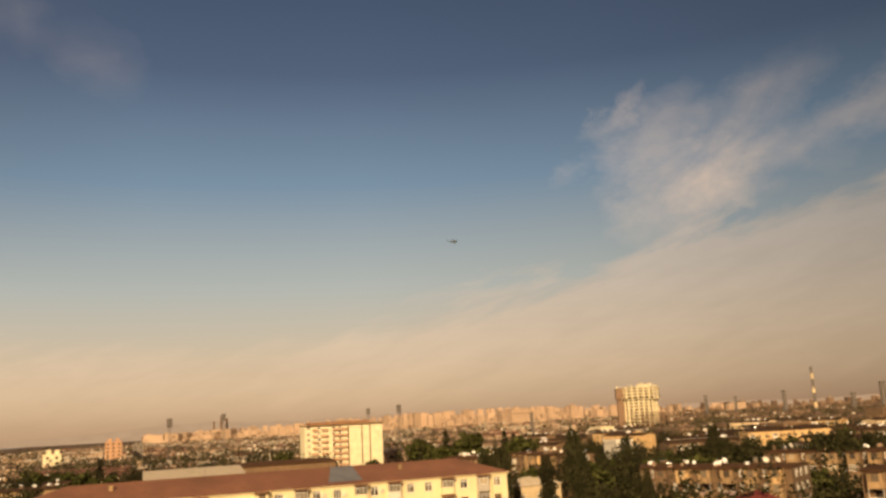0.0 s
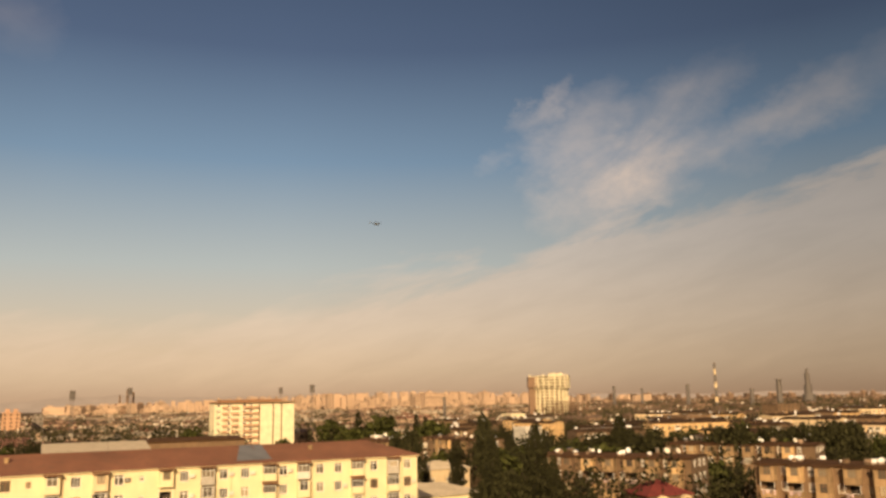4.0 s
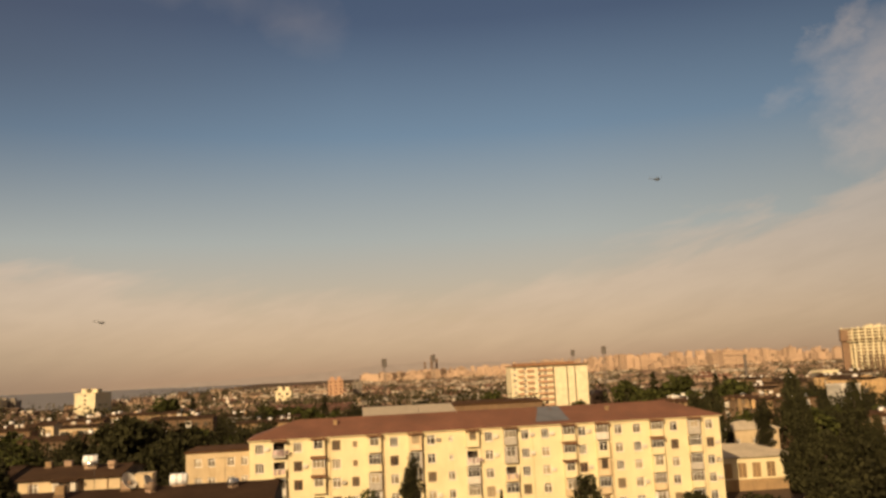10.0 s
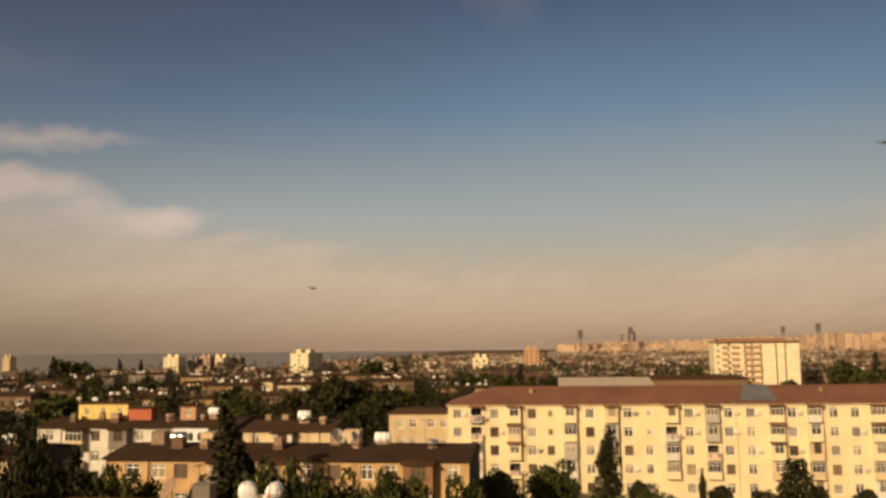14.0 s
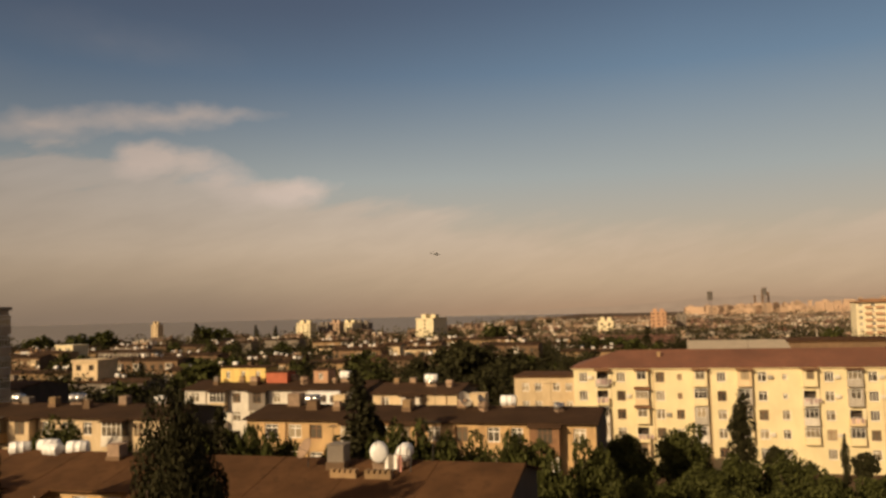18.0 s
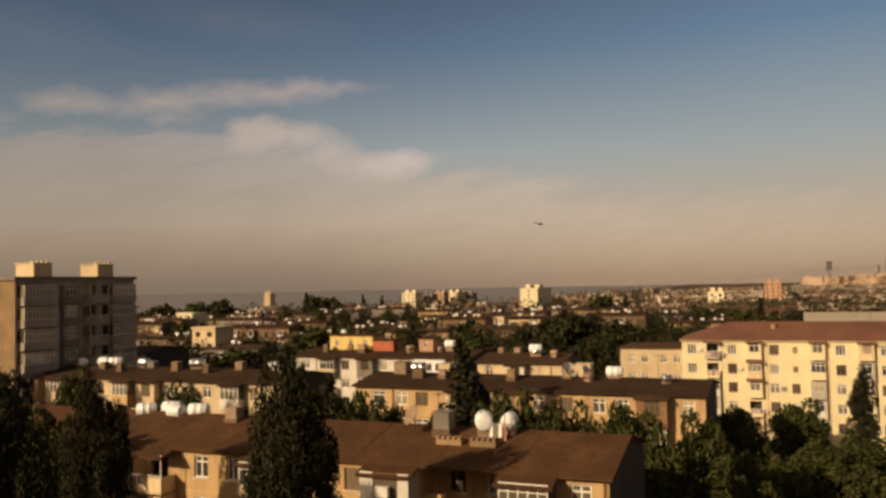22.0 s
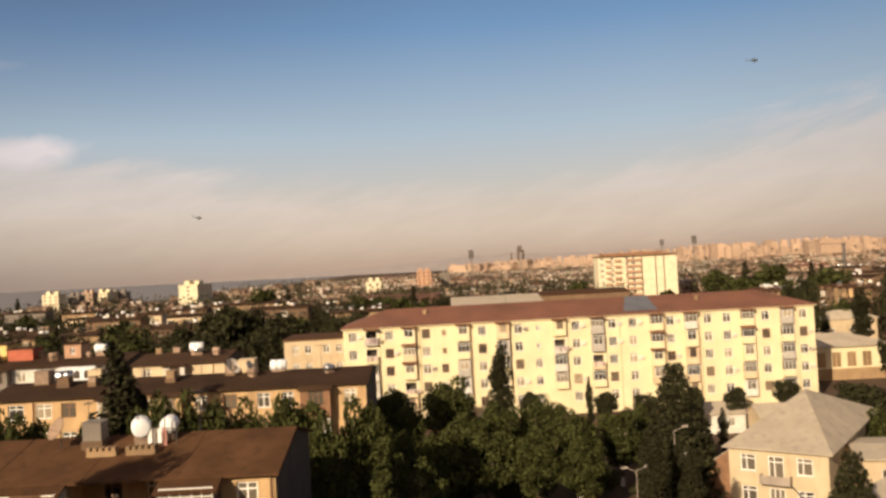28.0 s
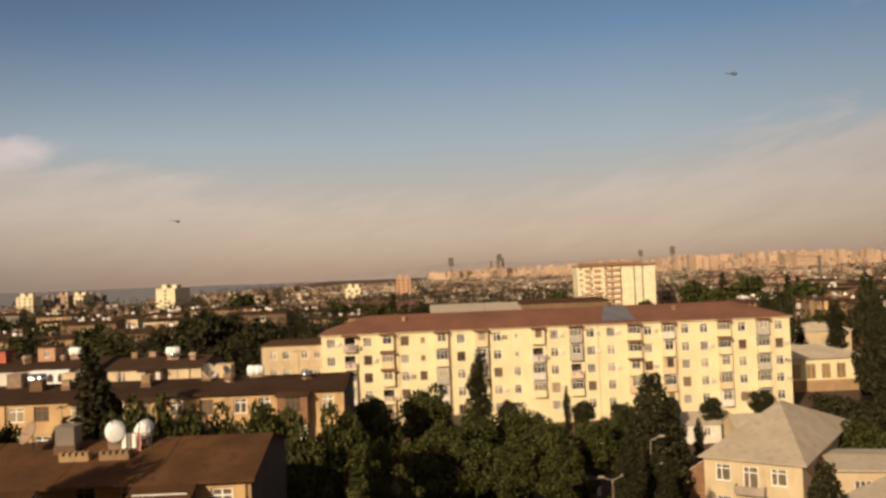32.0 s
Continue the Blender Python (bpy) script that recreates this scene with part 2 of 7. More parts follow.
# ---- materials ----
def material(name, colour, rough=0.85, var=0.25, size=1.5, grain=18.0, bump=0.15, metal=0.0, stain=None, random_by="", spread=0.0):
    m = bpy.data.materials.new(name)
    m.use_nodes = True
    t = m.node_tree
    b = t.nodes["Principled BSDF"]
    pos = t.nodes.new("ShaderNodeTexCoord").outputs["Object"]

    def tex(scale, detail=4):
        n = t.nodes.new("ShaderNodeTexNoise")
        n.inputs["Scale"].default_value, n.inputs["Detail"].default_value = scale, detail
        wire(t, pos, n.inputs["Vector"])
        return n.outputs[0]

    big, fine = tex(1.0 / size), tex(grain, 3)
    dark = tuple(c * (1 - var) for c in colour)
    light = tuple(min(1, c * (1 + var * 0.7)) for c in colour)
    col = ramp_node(t, big, [(0.3, dark), (0.7, light)])
    col = mix_node(t, var * 0.5, col, ramp_node(t, fine, [(0.3, dark), (0.7, light)]))
    if stain:
        streak = t.nodes.new("ShaderNodeTexNoise")
        streak.inputs["Scale"].default_value, streak.inputs["Detail"].default_value = 0.9, 5
        mp = t.nodes.new("ShaderNodeMapping")
        mp.inputs["Scale"].default_value = (1.6, 1.6, 0.35)
        wire(t, pos, mp.inputs[0])
        wire(t, mp.outputs[0], streak.inputs["Vector"])
        col = mix_node(t, ramp_node(t, streak.outputs[0], [(0.52, 0.0), (0.72, 0.7)]), col, stain)
    if spread:
        if random_by == "island":
            r = t.nodes.new("ShaderNodeNewGeometry").outputs["Random Per Island"]
        else:
            r = t.nodes.new("ShaderNodeObjectInfo").outputs["Random"]
        col = mix_node(t, 1.0, col, ramp_node(t, r, [(0.0, (1 - spread,) * 3), (1.0, (1 + spread * 0.6,) * 3)]), "MULTIPLY")
    wire(t, col, b.inputs["Base Color"])
    b.inputs["Roughness"].default_value, b.inputs["Metallic"].default_value = rough, metal
    if bump:
        n = t.nodes.new("ShaderNodeBump")
        n.inputs["Strength"].default_value, n.inputs["Distance"].default_value = bump, 0.05
        wire(t, fine, n.inputs["Height"])
        wire(t, n.outputs[0], b.inputs["Normal"])
    return m


def glass_material(name, dark=(0.03, 0.027, 0.025), cloth=(0.5, 0.4, 0.26)):
    # window panes: dark rooms behind, some with drawn curtains
    m = bpy.data.materials.new(name)
    m.use_nodes = True
    t = m.node_tree
    b = t.nodes["Principled BSDF"]
    r = t.nodes.new("ShaderNodeObjectInfo").outputs["Random"]
    pos = t.nodes.new("ShaderNodeTexCoord").outputs["Object"]
    # wave bands paint the light and shade of curtain folds on the flat pane
    w = t.nodes.new("ShaderNodeTexWave")
    w.inputs["Scale"].default_value, w.inputs["Distortion"].default_value = 3.0, 2.0
    wire(t, pos, w.inputs["Vector"])
    fold = mix_node(t, w.outputs["Fac"], tuple(c * 0.6 for c in cloth), cloth)
    col = mix_node(t, ramp_node(t, r, [(0.2, 0.06), (0.5, 0.3), (0.85, 0.55), (0.93, 0.95)]), dark, fold)
    wire(t, col, b.inputs["Base Color"])
    b.inputs["Roughness"].default_value = 0.12
    b.inputs["Specular IOR Level"].default_value = 0.6
    return m


M = {
    "yellow": material("yellow_render", (0.725, 0.605, 0.355), 0.9, 0.12, 4.0, 9.0, 0.1, stain=(0.68, 0.55, 0.31)),
    "ochre": material("ochre_stone", (0.56, 0.36, 0.165), 0.9, 0.2, 2.2, 12.0, 0.2, stain=(0.33, 0.2, 0.095), random_by="object", spread=0.15),
    "cream": material("cream_render", (0.62, 0.47, 0.28), 0.9, 0.15, 2.5, 12.0, 0.15, stain=(0.46, 0.33, 0.18), random_by="object", spread=0.2),
    "white": material("white_paint", (0.66, 0.6, 0.5), 0.7, 0.15, 1.0, 20.0, 0.1, stain=(0.5, 0.42, 0.32), random_by="object", spread=0.15),
    "grey": material("grey_concrete", (0.2, 0.165, 0.13), 0.92, 0.25, 1.6, 15.0, 0.25, stain=(0.16, 0.13, 0.1)),
    # near-black: the shade of end walls and rooms is put into this colour
    "dark_wall": material("shaded_dark_wall", (0.075, 0.055, 0.04), 0.95, 0.25, 2.0, 12.0, 0.2, stain=(0.045, 0.034, 0.025)),
    "brown_roof": material("brown_roof_sheet", (0.086, 0.042, 0.018), 0.95, 0.35, 2.5, 6.0, 0.3, stain=(0.05, 0.027, 0.013), random_by="object", spread=0.2),
    "red_roof": material("rusty_red_roof", (0.17, 0.07, 0.038), 0.85, 0.3, 5.0, 5.0, 0.2, stain=(0.12, 0.062, 0.038)),
    "old_roof": material("old_brown_roofs", (0.055, 0.03, 0.0155), 0.95, 0.35, 4.0, 4.0, 0.2, stain=(0.035, 0.02, 0.011), random_by="object", spread=0.3),
    "villa_roof": material("red_tile_roof", (0.14, 0.022, 0.016), 0.8, 0.25, 2.0, 8.0, 0.2),
    "slate": material("grey_slate_roof", (0.46, 0.375, 0.265), 0.85, 0.14, 3.0, 7.0, 0.2, stain=(0.3, 0.25, 0.2), random_by="object", spread=0.1),
    "blue_patch": material("blue_grey_sheet", (0.125, 0.125, 0.135), 0.7, 0.2, 2.0, 8.0, 0.15),
    "wood": material("brown_wood", (0.2, 0.1, 0.045), 0.8, 0.3, 0.8, 14.0, 0.2, random_by="object", spread=0.25),
    "worn_white": material("worn_white_boards", (0.43, 0.38, 0.31), 0.85, 0.2, 0.8, 16.0, 0.15, stain=(0.3, 0.25, 0.19), random_by="object", spread=0.12),
    "frame": material("white_frame", (0.8, 0.75, 0.66), 0.5, 0.08, 0.6, 20.0, 0.0),
    "pane": glass_material("window_glass"),
    "tank": material("white_tank_paint", (0.82, 0.8, 0.76), 0.35, 0.12, 0.7, 16.0, 0.05),
    "steel": material("galvanised_steel", (0.6, 0.58, 0.55), 0.25, 0.15, 0.5, 20.0, 0.05, metal=0.9),
    "rust": material("rusty_tank", (0.33, 0.22, 0.14), 0.8, 0.3, 0.6, 14.0, 0.2, random_by="object", spread=0.3),
    "iron": material("dark_iron", (0.07, 0.06, 0.05), 0.7, 0.2, 0.5, 20.0, 0.1, metal=0.3),
    "cloth": material("hung_washing", (0.45, 0.32, 0.3), 0.95, 0.3, 0.5, 20.0, 0.1, random_by="object", spread=0.6),
    "purple": material("purple_cloth", (0.16, 0.09, 0.2), 0.95, 0.2, 0.5, 20.0, 0.05),
    "pink": material("pink_cloth", (0.6, 0.28, 0.22), 0.95, 0.2, 0.5, 20.0, 0.05),
    "hut": material("warm_yellow_paint", (0.72, 0.52, 0.17), 0.9, 0.15, 1.5, 10.0, 0.1, stain=(0.55, 0.38, 0.12)),
    "red": material("red_board", (0.42, 0.11, 0.05), 0.8, 0.2, 1.0, 15.0, 0.1),
    "bark": material("bark", (0.09, 0.06, 0.04), 0.95, 0.3, 0.5, 12.0, 0.4),
    "leaf": material("broad_leaves", (0.05, 0.052, 0.0125), 0.75, 0.3, 2.5, 6.0, 0.0, random_by="island", spread=0.45),
    # kept very dark: deep self-shadow of dense crowns is put into the colour
    "cypress": material("cypress_leaves", (0.027, 0.0245, 0.009), 0.8, 0.3, 2.5, 6.0, 0.0, random_by="island", spread=0.4),
    "pine": material("conifer_needles", (0.031, 0.029, 0.0105), 0.8, 0.3, 2.5, 6.0, 0.0, random_by="island", spread=0.4),
    "earth": material("dry_earth", (0.11, 0.072, 0.045), 0.95, 0.3, 14.0, 0.6, 0.2),
    "asphalt": material("asphalt", (0.034, 0.027, 0.021), 0.9, 0.25, 3.0, 8.0, 0.2),
    "dull": material("dull_loggia_concrete", (0.36, 0.29, 0.22), 0.92, 0.2, 1.6, 12.0, 0.2, stain=(0.17, 0.14, 0.11)),
    "sand": material("sandy_path", (0.15, 0.105, 0.065), 0.95, 0.25, 2.0, 6.0, 0.2),
    "lime": material("limewash", (0.72, 0.68, 0.6), 0.9, 0.15, 0.6, 14.0, 0.1),
    "school": material("pale_ochre_render", (0.53, 0.415, 0.25), 0.9, 0.15, 2.5, 12.0, 0.15, stain=(0.4, 0.28, 0.16)),
    "car_glass": material("dark_car_glass", (0.015, 0.016, 0.018), 0.1, 0.05, 1.0, 10.0, 0.0),
    "worn": material("worn_ochre_wall", (0.32, 0.205, 0.1), 0.95, 0.25, 2.5, 8.0, 0.15, stain=(0.2, 0.13, 0.07), random_by="object", spread=0.35),
    # darkened walls: weaker light on the right is put into these two colours
    "dim": material("dimmed_brown_wall", (0.16, 0.096, 0.05), 0.95, 0.25, 3.0, 6.0, 0.1, stain=(0.15, 0.1, 0.06), random_by="object", spread=0.3),
    "far_dim": material("far_darkened_buildings", (0.17, 0.105, 0.065), 0.95, 0.2, 30.0, 0.2, 0.0, random_by="island", spread=0.5),
    "kerb": material("kerb_stone", (0.13, 0.11, 0.085), 0.9, 0.2, 1.0, 12.0, 0.2),
    "salmon": material("salmon_brick", (0.45, 0.26, 0.15), 0.9, 0.2, 1.5, 10.0, 0.15),
    "pale": material("pale_block", (0.72, 0.62, 0.4), 0.9, 0.15, 3.0, 5.0, 0.1, stain=(0.6, 0.47, 0.28)),
    "frame_brown": material("raw_concrete_frame", (0.2, 0.12, 0.07), 0.9, 0.2, 2.0, 6.0, 0.15),
    # these far colours are paled to put the distance haze into them
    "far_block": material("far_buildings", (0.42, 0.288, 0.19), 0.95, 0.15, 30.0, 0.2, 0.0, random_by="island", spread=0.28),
    "dusty_leaf": material("hazed_far_leaves", (0.07, 0.058, 0.03), 0.9, 0.3, 8.0, 1.0, 0.0, random_by="island", spread=0.35),
    "haze_roof": material("hazed_far_roofs", (0.17, 0.105, 0.065), 0.95, 0.25, 12.0, 1.0, 0.0, random_by="island", spread=0.4),
    "haze_white": material("hazed_far_tanks", (0.55, 0.47, 0.37), 0.8, 0.2, 2.0, 4.0, 0.0, random_by="island", spread=0.3),
    "mast": material("mast_steel", (0.12, 0.1, 0.085), 0.7, 0.2, 2.0, 5.0, 0.0, metal=0.2),
    "tyre": material("tyre_rubber", (0.02, 0.02, 0.02), 0.9, 0.1, 0.4, 20.0, 0.0),
    "car_white": material("white_car_paint", (0.78, 0.77, 0.74), 0.25, 0.05, 0.8, 20.0, 0.0),
    "car_silver": material("grey_car_paint", (0.3, 0.3, 0.3), 0.3, 0.05, 0.8, 20.0, 0.0, metal=0.4),
    "car_dark": material("dark_car_paint", (0.025, 0.022, 0.03), 0.25, 0.05, 0.8, 20.0, 0.0),
    "helo": material("military_paint", (0.05, 0.055, 0.05), 0.6, 0.2, 2.0, 5.0, 0.0),
}

for green in ("leaf", "cypress", "pine", "brown_roof", "old_roof", "dusty_leaf", "asphalt", "earth"):
    M[green].node_tree.nodes["Principled BSDF"].inputs["Specular IOR Level"].default_value = 0.12


def water_material():
    # base colour lightened to hold the haze over the sea
    m = material("sea_water", (0.22, 0.185, 0.145), 0.5, 0.15, 60.0, 0.05, 0.0)
    return m


# emission imitates the brightness of distant haze; the surface is no light source
def haze_glow_material(name, colour, strength):
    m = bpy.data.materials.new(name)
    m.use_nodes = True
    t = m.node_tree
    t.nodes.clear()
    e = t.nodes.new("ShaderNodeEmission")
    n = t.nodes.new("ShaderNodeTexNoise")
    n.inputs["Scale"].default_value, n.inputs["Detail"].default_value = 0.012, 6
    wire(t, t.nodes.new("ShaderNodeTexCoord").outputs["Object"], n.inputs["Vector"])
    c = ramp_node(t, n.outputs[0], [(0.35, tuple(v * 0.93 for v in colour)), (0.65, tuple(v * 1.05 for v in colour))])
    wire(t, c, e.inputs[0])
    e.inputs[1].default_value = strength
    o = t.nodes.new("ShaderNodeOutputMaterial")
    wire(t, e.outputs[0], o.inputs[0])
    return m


M["water"] = water_material()
# the hills glow in a colour near the low sky, in place of haze
M["hill"] = haze_glow_material("glowing_hazy_hills", (0.4, 0.268, 0.165), 1.0)


# ---- mesh tools ----
class Shape:
    """Vertices and faces gathered piece by piece, each face with a material slot."""

    def __init__(self):
        self.v, self.f, self.s = [], [], []

    def face(self, pts, slot=0):
        n = len(self.v)
        self.v += [tuple(p) for p in pts]
        self.f.append(tuple(range(n, n + len(pts))))
        self.s.append(slot)

    def box(self, x0, x1, y0, y1, z0, z1, slot=0, turn=0.0, about=(0, 0)):
        n = len(self.v)
        c, s = math.cos(turn), math.sin(turn)
        for z in (z0, z1):
            for x, y in ((x0, y0), (x1, y0), (x1, y1), (x0, y1)):
                dx, dy = x - about[0], y - about[1]
                self.v.append((about[0] + c * dx - s * dy, about[1] + s * dx + c * dy, z) if turn else (x, y, z))
        for q in ((0, 3, 2, 1), (4, 5, 6, 7), (0, 1, 5, 4), (1, 2, 6, 5), (2, 3, 7, 6), (3, 0, 4, 7)):
            self.f.append(tuple(n + i for i in q))
            self.s.append(slot)
        return self

    def tube(self, a, b, r0, r1=None, sides=8, slot=0, caps=True):
        r1 = r0 if r1 is None else r1
        a, b = Vector(a), Vector(b)
        q = (b - a).to_track_quat("Z", "Y")
        n = len(self.v)
        for p, r in ((a, r0), (b, r1)):
            for i in range(sides):
                w = 2 * math.pi * i / sides
                self.v.append(tuple(p + q @ Vector((r * math.cos(w), r * math.sin(w), 0))))
        for i in range(sides):
            j = (i + 1) % sides
            self.f.append((n + i, n + j, n + sides + j, n + sides + i))
            self.s.append(slot)
        if caps:
            self.f.append(tuple(n + i for i in reversed(range(sides))))
            self.f.append(tuple(n + sides + i for i in range(sides)))
            self.s += [slot, slot]
        return self

    def lathe(self, profile, centre=(0, 0, 0), axis="z", sides=16, slot=0):
        n = len(self.v)
        for r, h in profile:
            for i in range(sides):
                w = 2 * math.pi * i / sides
                a, b = r * math.cos(w), r * math.sin(w)
                p = (a, b, h) if axis == "z" else ((h, a, b) if axis == "x" else (a, h, b))
                self.v.append(tuple(c + d for c, d in zip(centre, p)))
        for k in range(len(profile) - 1):
            for i in range(sides):
                j = (i + 1) % sides
                q = (n + k * sides + i, n + k * sides + j, n + (k + 1) * sides + j, n + (k + 1) * sides + i)
                self.f.append(q if axis != "y" else q[::-1])
                self.s.append(slot)
        return self

    def weld(self):
        """Lets faces that meet share their corners, so that the shape is one piece."""
        seen, order, v = {}, [], []
        for p in self.v:
            k = tuple(round(c, 4) for c in p)
            if k not in seen:
                seen[k] = len(v)
                v.append(p)
            order.append(seen[k])
        self.v, self.f = v, [tuple(order[i] for i in f) for f in self.f]
        return self

    def mesh(self, name, mats):
        me = bpy.data.meshes.new(name)
        me.from_pydata(self.v, [], self.f)
        for m in mats:
            me.materials.append(M[m] if isinstance(m, str) else m)
        if len(mats) > 1:
            me.polygons.foreach_set("material_index", self.s)
        me.update()
        return me


def part(name, shape, mats, parent=None, label="", at=None, smooth=False):
    """One mesh object under a thing or part; shape may be a mesh that others share."""
    mats = mats if isinstance(mats, (list, tuple)) else [mats]
    me = shape.mesh(name, mats) if isinstance(shape, Shape) else shape
    if smooth:
        me.polygons.foreach_set("use_smooth", [True] * len(me.polygons))
    ob = new(name, me)
    if parent is not None:
        ob.parent = parent
    if at is not None:
        ob.matrix_basis = at if isinstance(at, Matrix) else Matrix.Translation(at)
    if label:
        ob["label"] = label
    return ob


def thing(name, at, label, category, group="", kind=""):
    ob = new(name)
    ob.matrix_basis = at if isinstance(at, Matrix) else Matrix.Translation(at)
    return tagged(ob, label, category, group, kind)


def polar(right, dist):
    """A place in the plan by the angle to the right of straight ahead and the distance."""
    a = radians(right)
    return dist * math.sin(a), dist * math.cos(a)


# ---- ground, sea and distance ----
def ground():
    s = Shape()
    s.face([(-4900, -900, 0), (4900, -900, 0), (4900, 4900, 0), (-4900, 4900, 0)])
    tagged(part("ground", s, "earth"), "dry brown earth under the whole town", "ground", kind="structure")
    s = Shape()
    # the bay behind the town, its shore running back to the far hills
    s.face([(-4890, 300, 0.6), (-1100, 330, 0.6), (-536, 450, 0.6), (-476, 567, 0.6), (-390, 675, 0.6), (-318, 788, 0.6), (-321, 1052, 0.6), (-353, 1663, 0.6), (-420, 2600, 0.6), (-520, 4890, 0.6), (-4890, 4890, 0.6)])
    tagged(part("water", s, "water"), "dull grey-blue sea beyond the town", "sea", kind="structure")
    s = Shape()
    # yard between the near houses: asphalt with the parked cars
    s.box(-6, 18, 14, 88, -0.3, 0.02)
    tagged(part("road", s, "asphalt"), "dark worn asphalt yard with parked cars", "road", kind="structure")
    s = Shape()
    s.box(11.9, 13.2, 73, 86, 0.024, 0.05)
    tagged(part("path", s, "sand"), "sandy trodden path beside the parked cars", "path", kind="structure")
    s = Shape()
    s.box(18.004, 18.25, 20, 86, -0.3, 0.17)
    tagged(part("kerb", s, "kerb"), "pale stone kerb along the asphalt yard", "kerb", kind="structure")


ground()


def hills():
    rnd = random.Random(5)
    for name, dist, a0, a1, top in (("backdrop", 4700, -17, 30, lambda a: 42 + 26 * math.exp(-((a - 4) / 16) ** 2) + 7 * math.sin(a * 0.5) + 3 * math.sin(a * 1.7)),
                                    ("backdrop", 4300, -12, 62, lambda a: 26 + 26 * math.exp(-((a - 18) / 18) ** 2) + 5 * math.sin(a * 0.7))):
        s = Shape()
        last = None
        a = a0
        while a <= a1:
            fade = min(1, (a - a0) / 18, (a1 - a) / 10)
            h = max(2, top(a) * fade + rnd.uniform(-2, 2))
            x, y = polar(a, dist)
            x2, y2 = polar(a, dist + 150)
            if last:
                s.face([last[0], (x, y, 0), (x, y, h * 0.8), last[1]])
                s.face([last[1], (x, y, h * 0.8), (x2, y2, h), last[2]])
            last = ((x, y, 0), (x, y, h * 0.8), (x2, y2, h))
            a += 0.7
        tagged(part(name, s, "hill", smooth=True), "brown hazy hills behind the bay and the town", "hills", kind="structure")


hills()


# ---- pieces of buildings ----
CACHE = {}


def pierced(s, x0, x1, z0, z1, holes, y=0.0, depth=0.22, slot=0):
    """A front wall facing -y with holes (x0, x1, z0, z1) and their reveals."""
    xs = sorted({x0, x1, *[h[0] for h in holes], *[h[1] for h in holes]})
    zs = sorted({z0, z1, *[h[2] for h in holes], *[h[3] for h in holes]})
    for b, t in zip(zs, zs[1:]):
        start = None
        for l, r in zip(xs, xs[1:]):
            mx, mz = (l + r) / 2, (b + t) / 2
            solid = not any(h[0] < mx < h[1] and h[2] < mz < h[3] for h in holes)
            if solid and start is None:
                start = l
            if not solid and start is not None:
                s.face([(start, y, b), (l, y, b), (l, y, t), (start, y, t)], slot)
                start = None
        if start is not None:
            s.face([(start, y, b), (xs[-1], y, b), (xs[-1], y, t), (start, y, t)], slot)
    for l, r, b, t in holes:
        k = y + depth
        s.face([(l, y, b), (r, y, b), (r, k, b), (l, k, b)], slot)
        s.face([(l, k, t), (r, k, t), (r, y, t), (l, y, t)], slot)
        s.face([(l, y, b), (l, k, b), (l, k, t), (l, y, t)], slot)
        s.face([(r, k, b), (r, y, b), (r, y, t), (r, k, t)], slot)


def grille(s, x0, x1, z0, z1, xs, zs, bar, y, thick):
    """A frame in one piece: bars round and between openings, in the plane y, facing -y."""
    holes = []
    xe, ze = [x0, *xs, x1], [z0, *zs, z1]
    for l, r in zip(xe, xe[1:]):
        for b, t in zip(ze, ze[1:]):
            holes.append((l + (bar if l == x0 else bar / 2), r - (bar if r == x1 else bar / 2), b + (bar if b == z0 else bar / 2), t - (bar if t == z1 else bar / 2)))
    gx = sorted({x0, x1, *[h[0] for h in holes], *[h[1] for h in holes]})
    gz = sorted({z0, z1, *[h[2] for h in holes], *[h[3] for h in holes]})
    for l, r in zip(gx, gx[1:]):
        for b, t in zip(gz, gz[1:]):
            mx, mz = (l + r) / 2, (b + t) / 2
            if not any(h[0] < mx < h[1] and h[2] < mz < h[3] for h in holes):
                s.face([(l, y, b), (r, y, b), (r, y, t), (l, y, t)])
    k = y + thick
    for l, r, b, t in holes:
        s.face([(l, y, b), (r, y, b), (r, k, b), (l, k, b)])
        s.face([(l, k, t), (r, k, t), (r, y, t), (l, y, t)])
        s.face([(l, y, b), (l, k, b), (l, k, t), (l, y, t)])
        s.face([(r, k, b), (r, y, b), (r, y, t), (r, k, t)])
    s.face([(x0, y, z1), (x1, y, z1), (x1, k, z1), (x0, k, z1)])
    s.face([(x0, k, z0), (x1, k, z0), (x1, y, z0), (x0, y, z0)])
    s.face([(x0, k, z0), (x0, y, z0), (x0, y, z1), (x0, k, z1)])
    s.face([(x1, y, z0), (x1, k, z0), (x1, k, z1), (x1, y, z1)])
    return s.weld()


def window_frame_shape(w, h, style):
    xs, zs = {"cross": ([0.0], [h * 0.22]), "three": ([-w / 6, w / 6], []), "tee": ([-w * 0.1], [h * 0.24]), "plain": ([0.0], [])}[style]
    return grille(Shape(), -w / 2, w / 2, -h / 2, h / 2, xs, zs, 0.1, 0.0, 0.07)


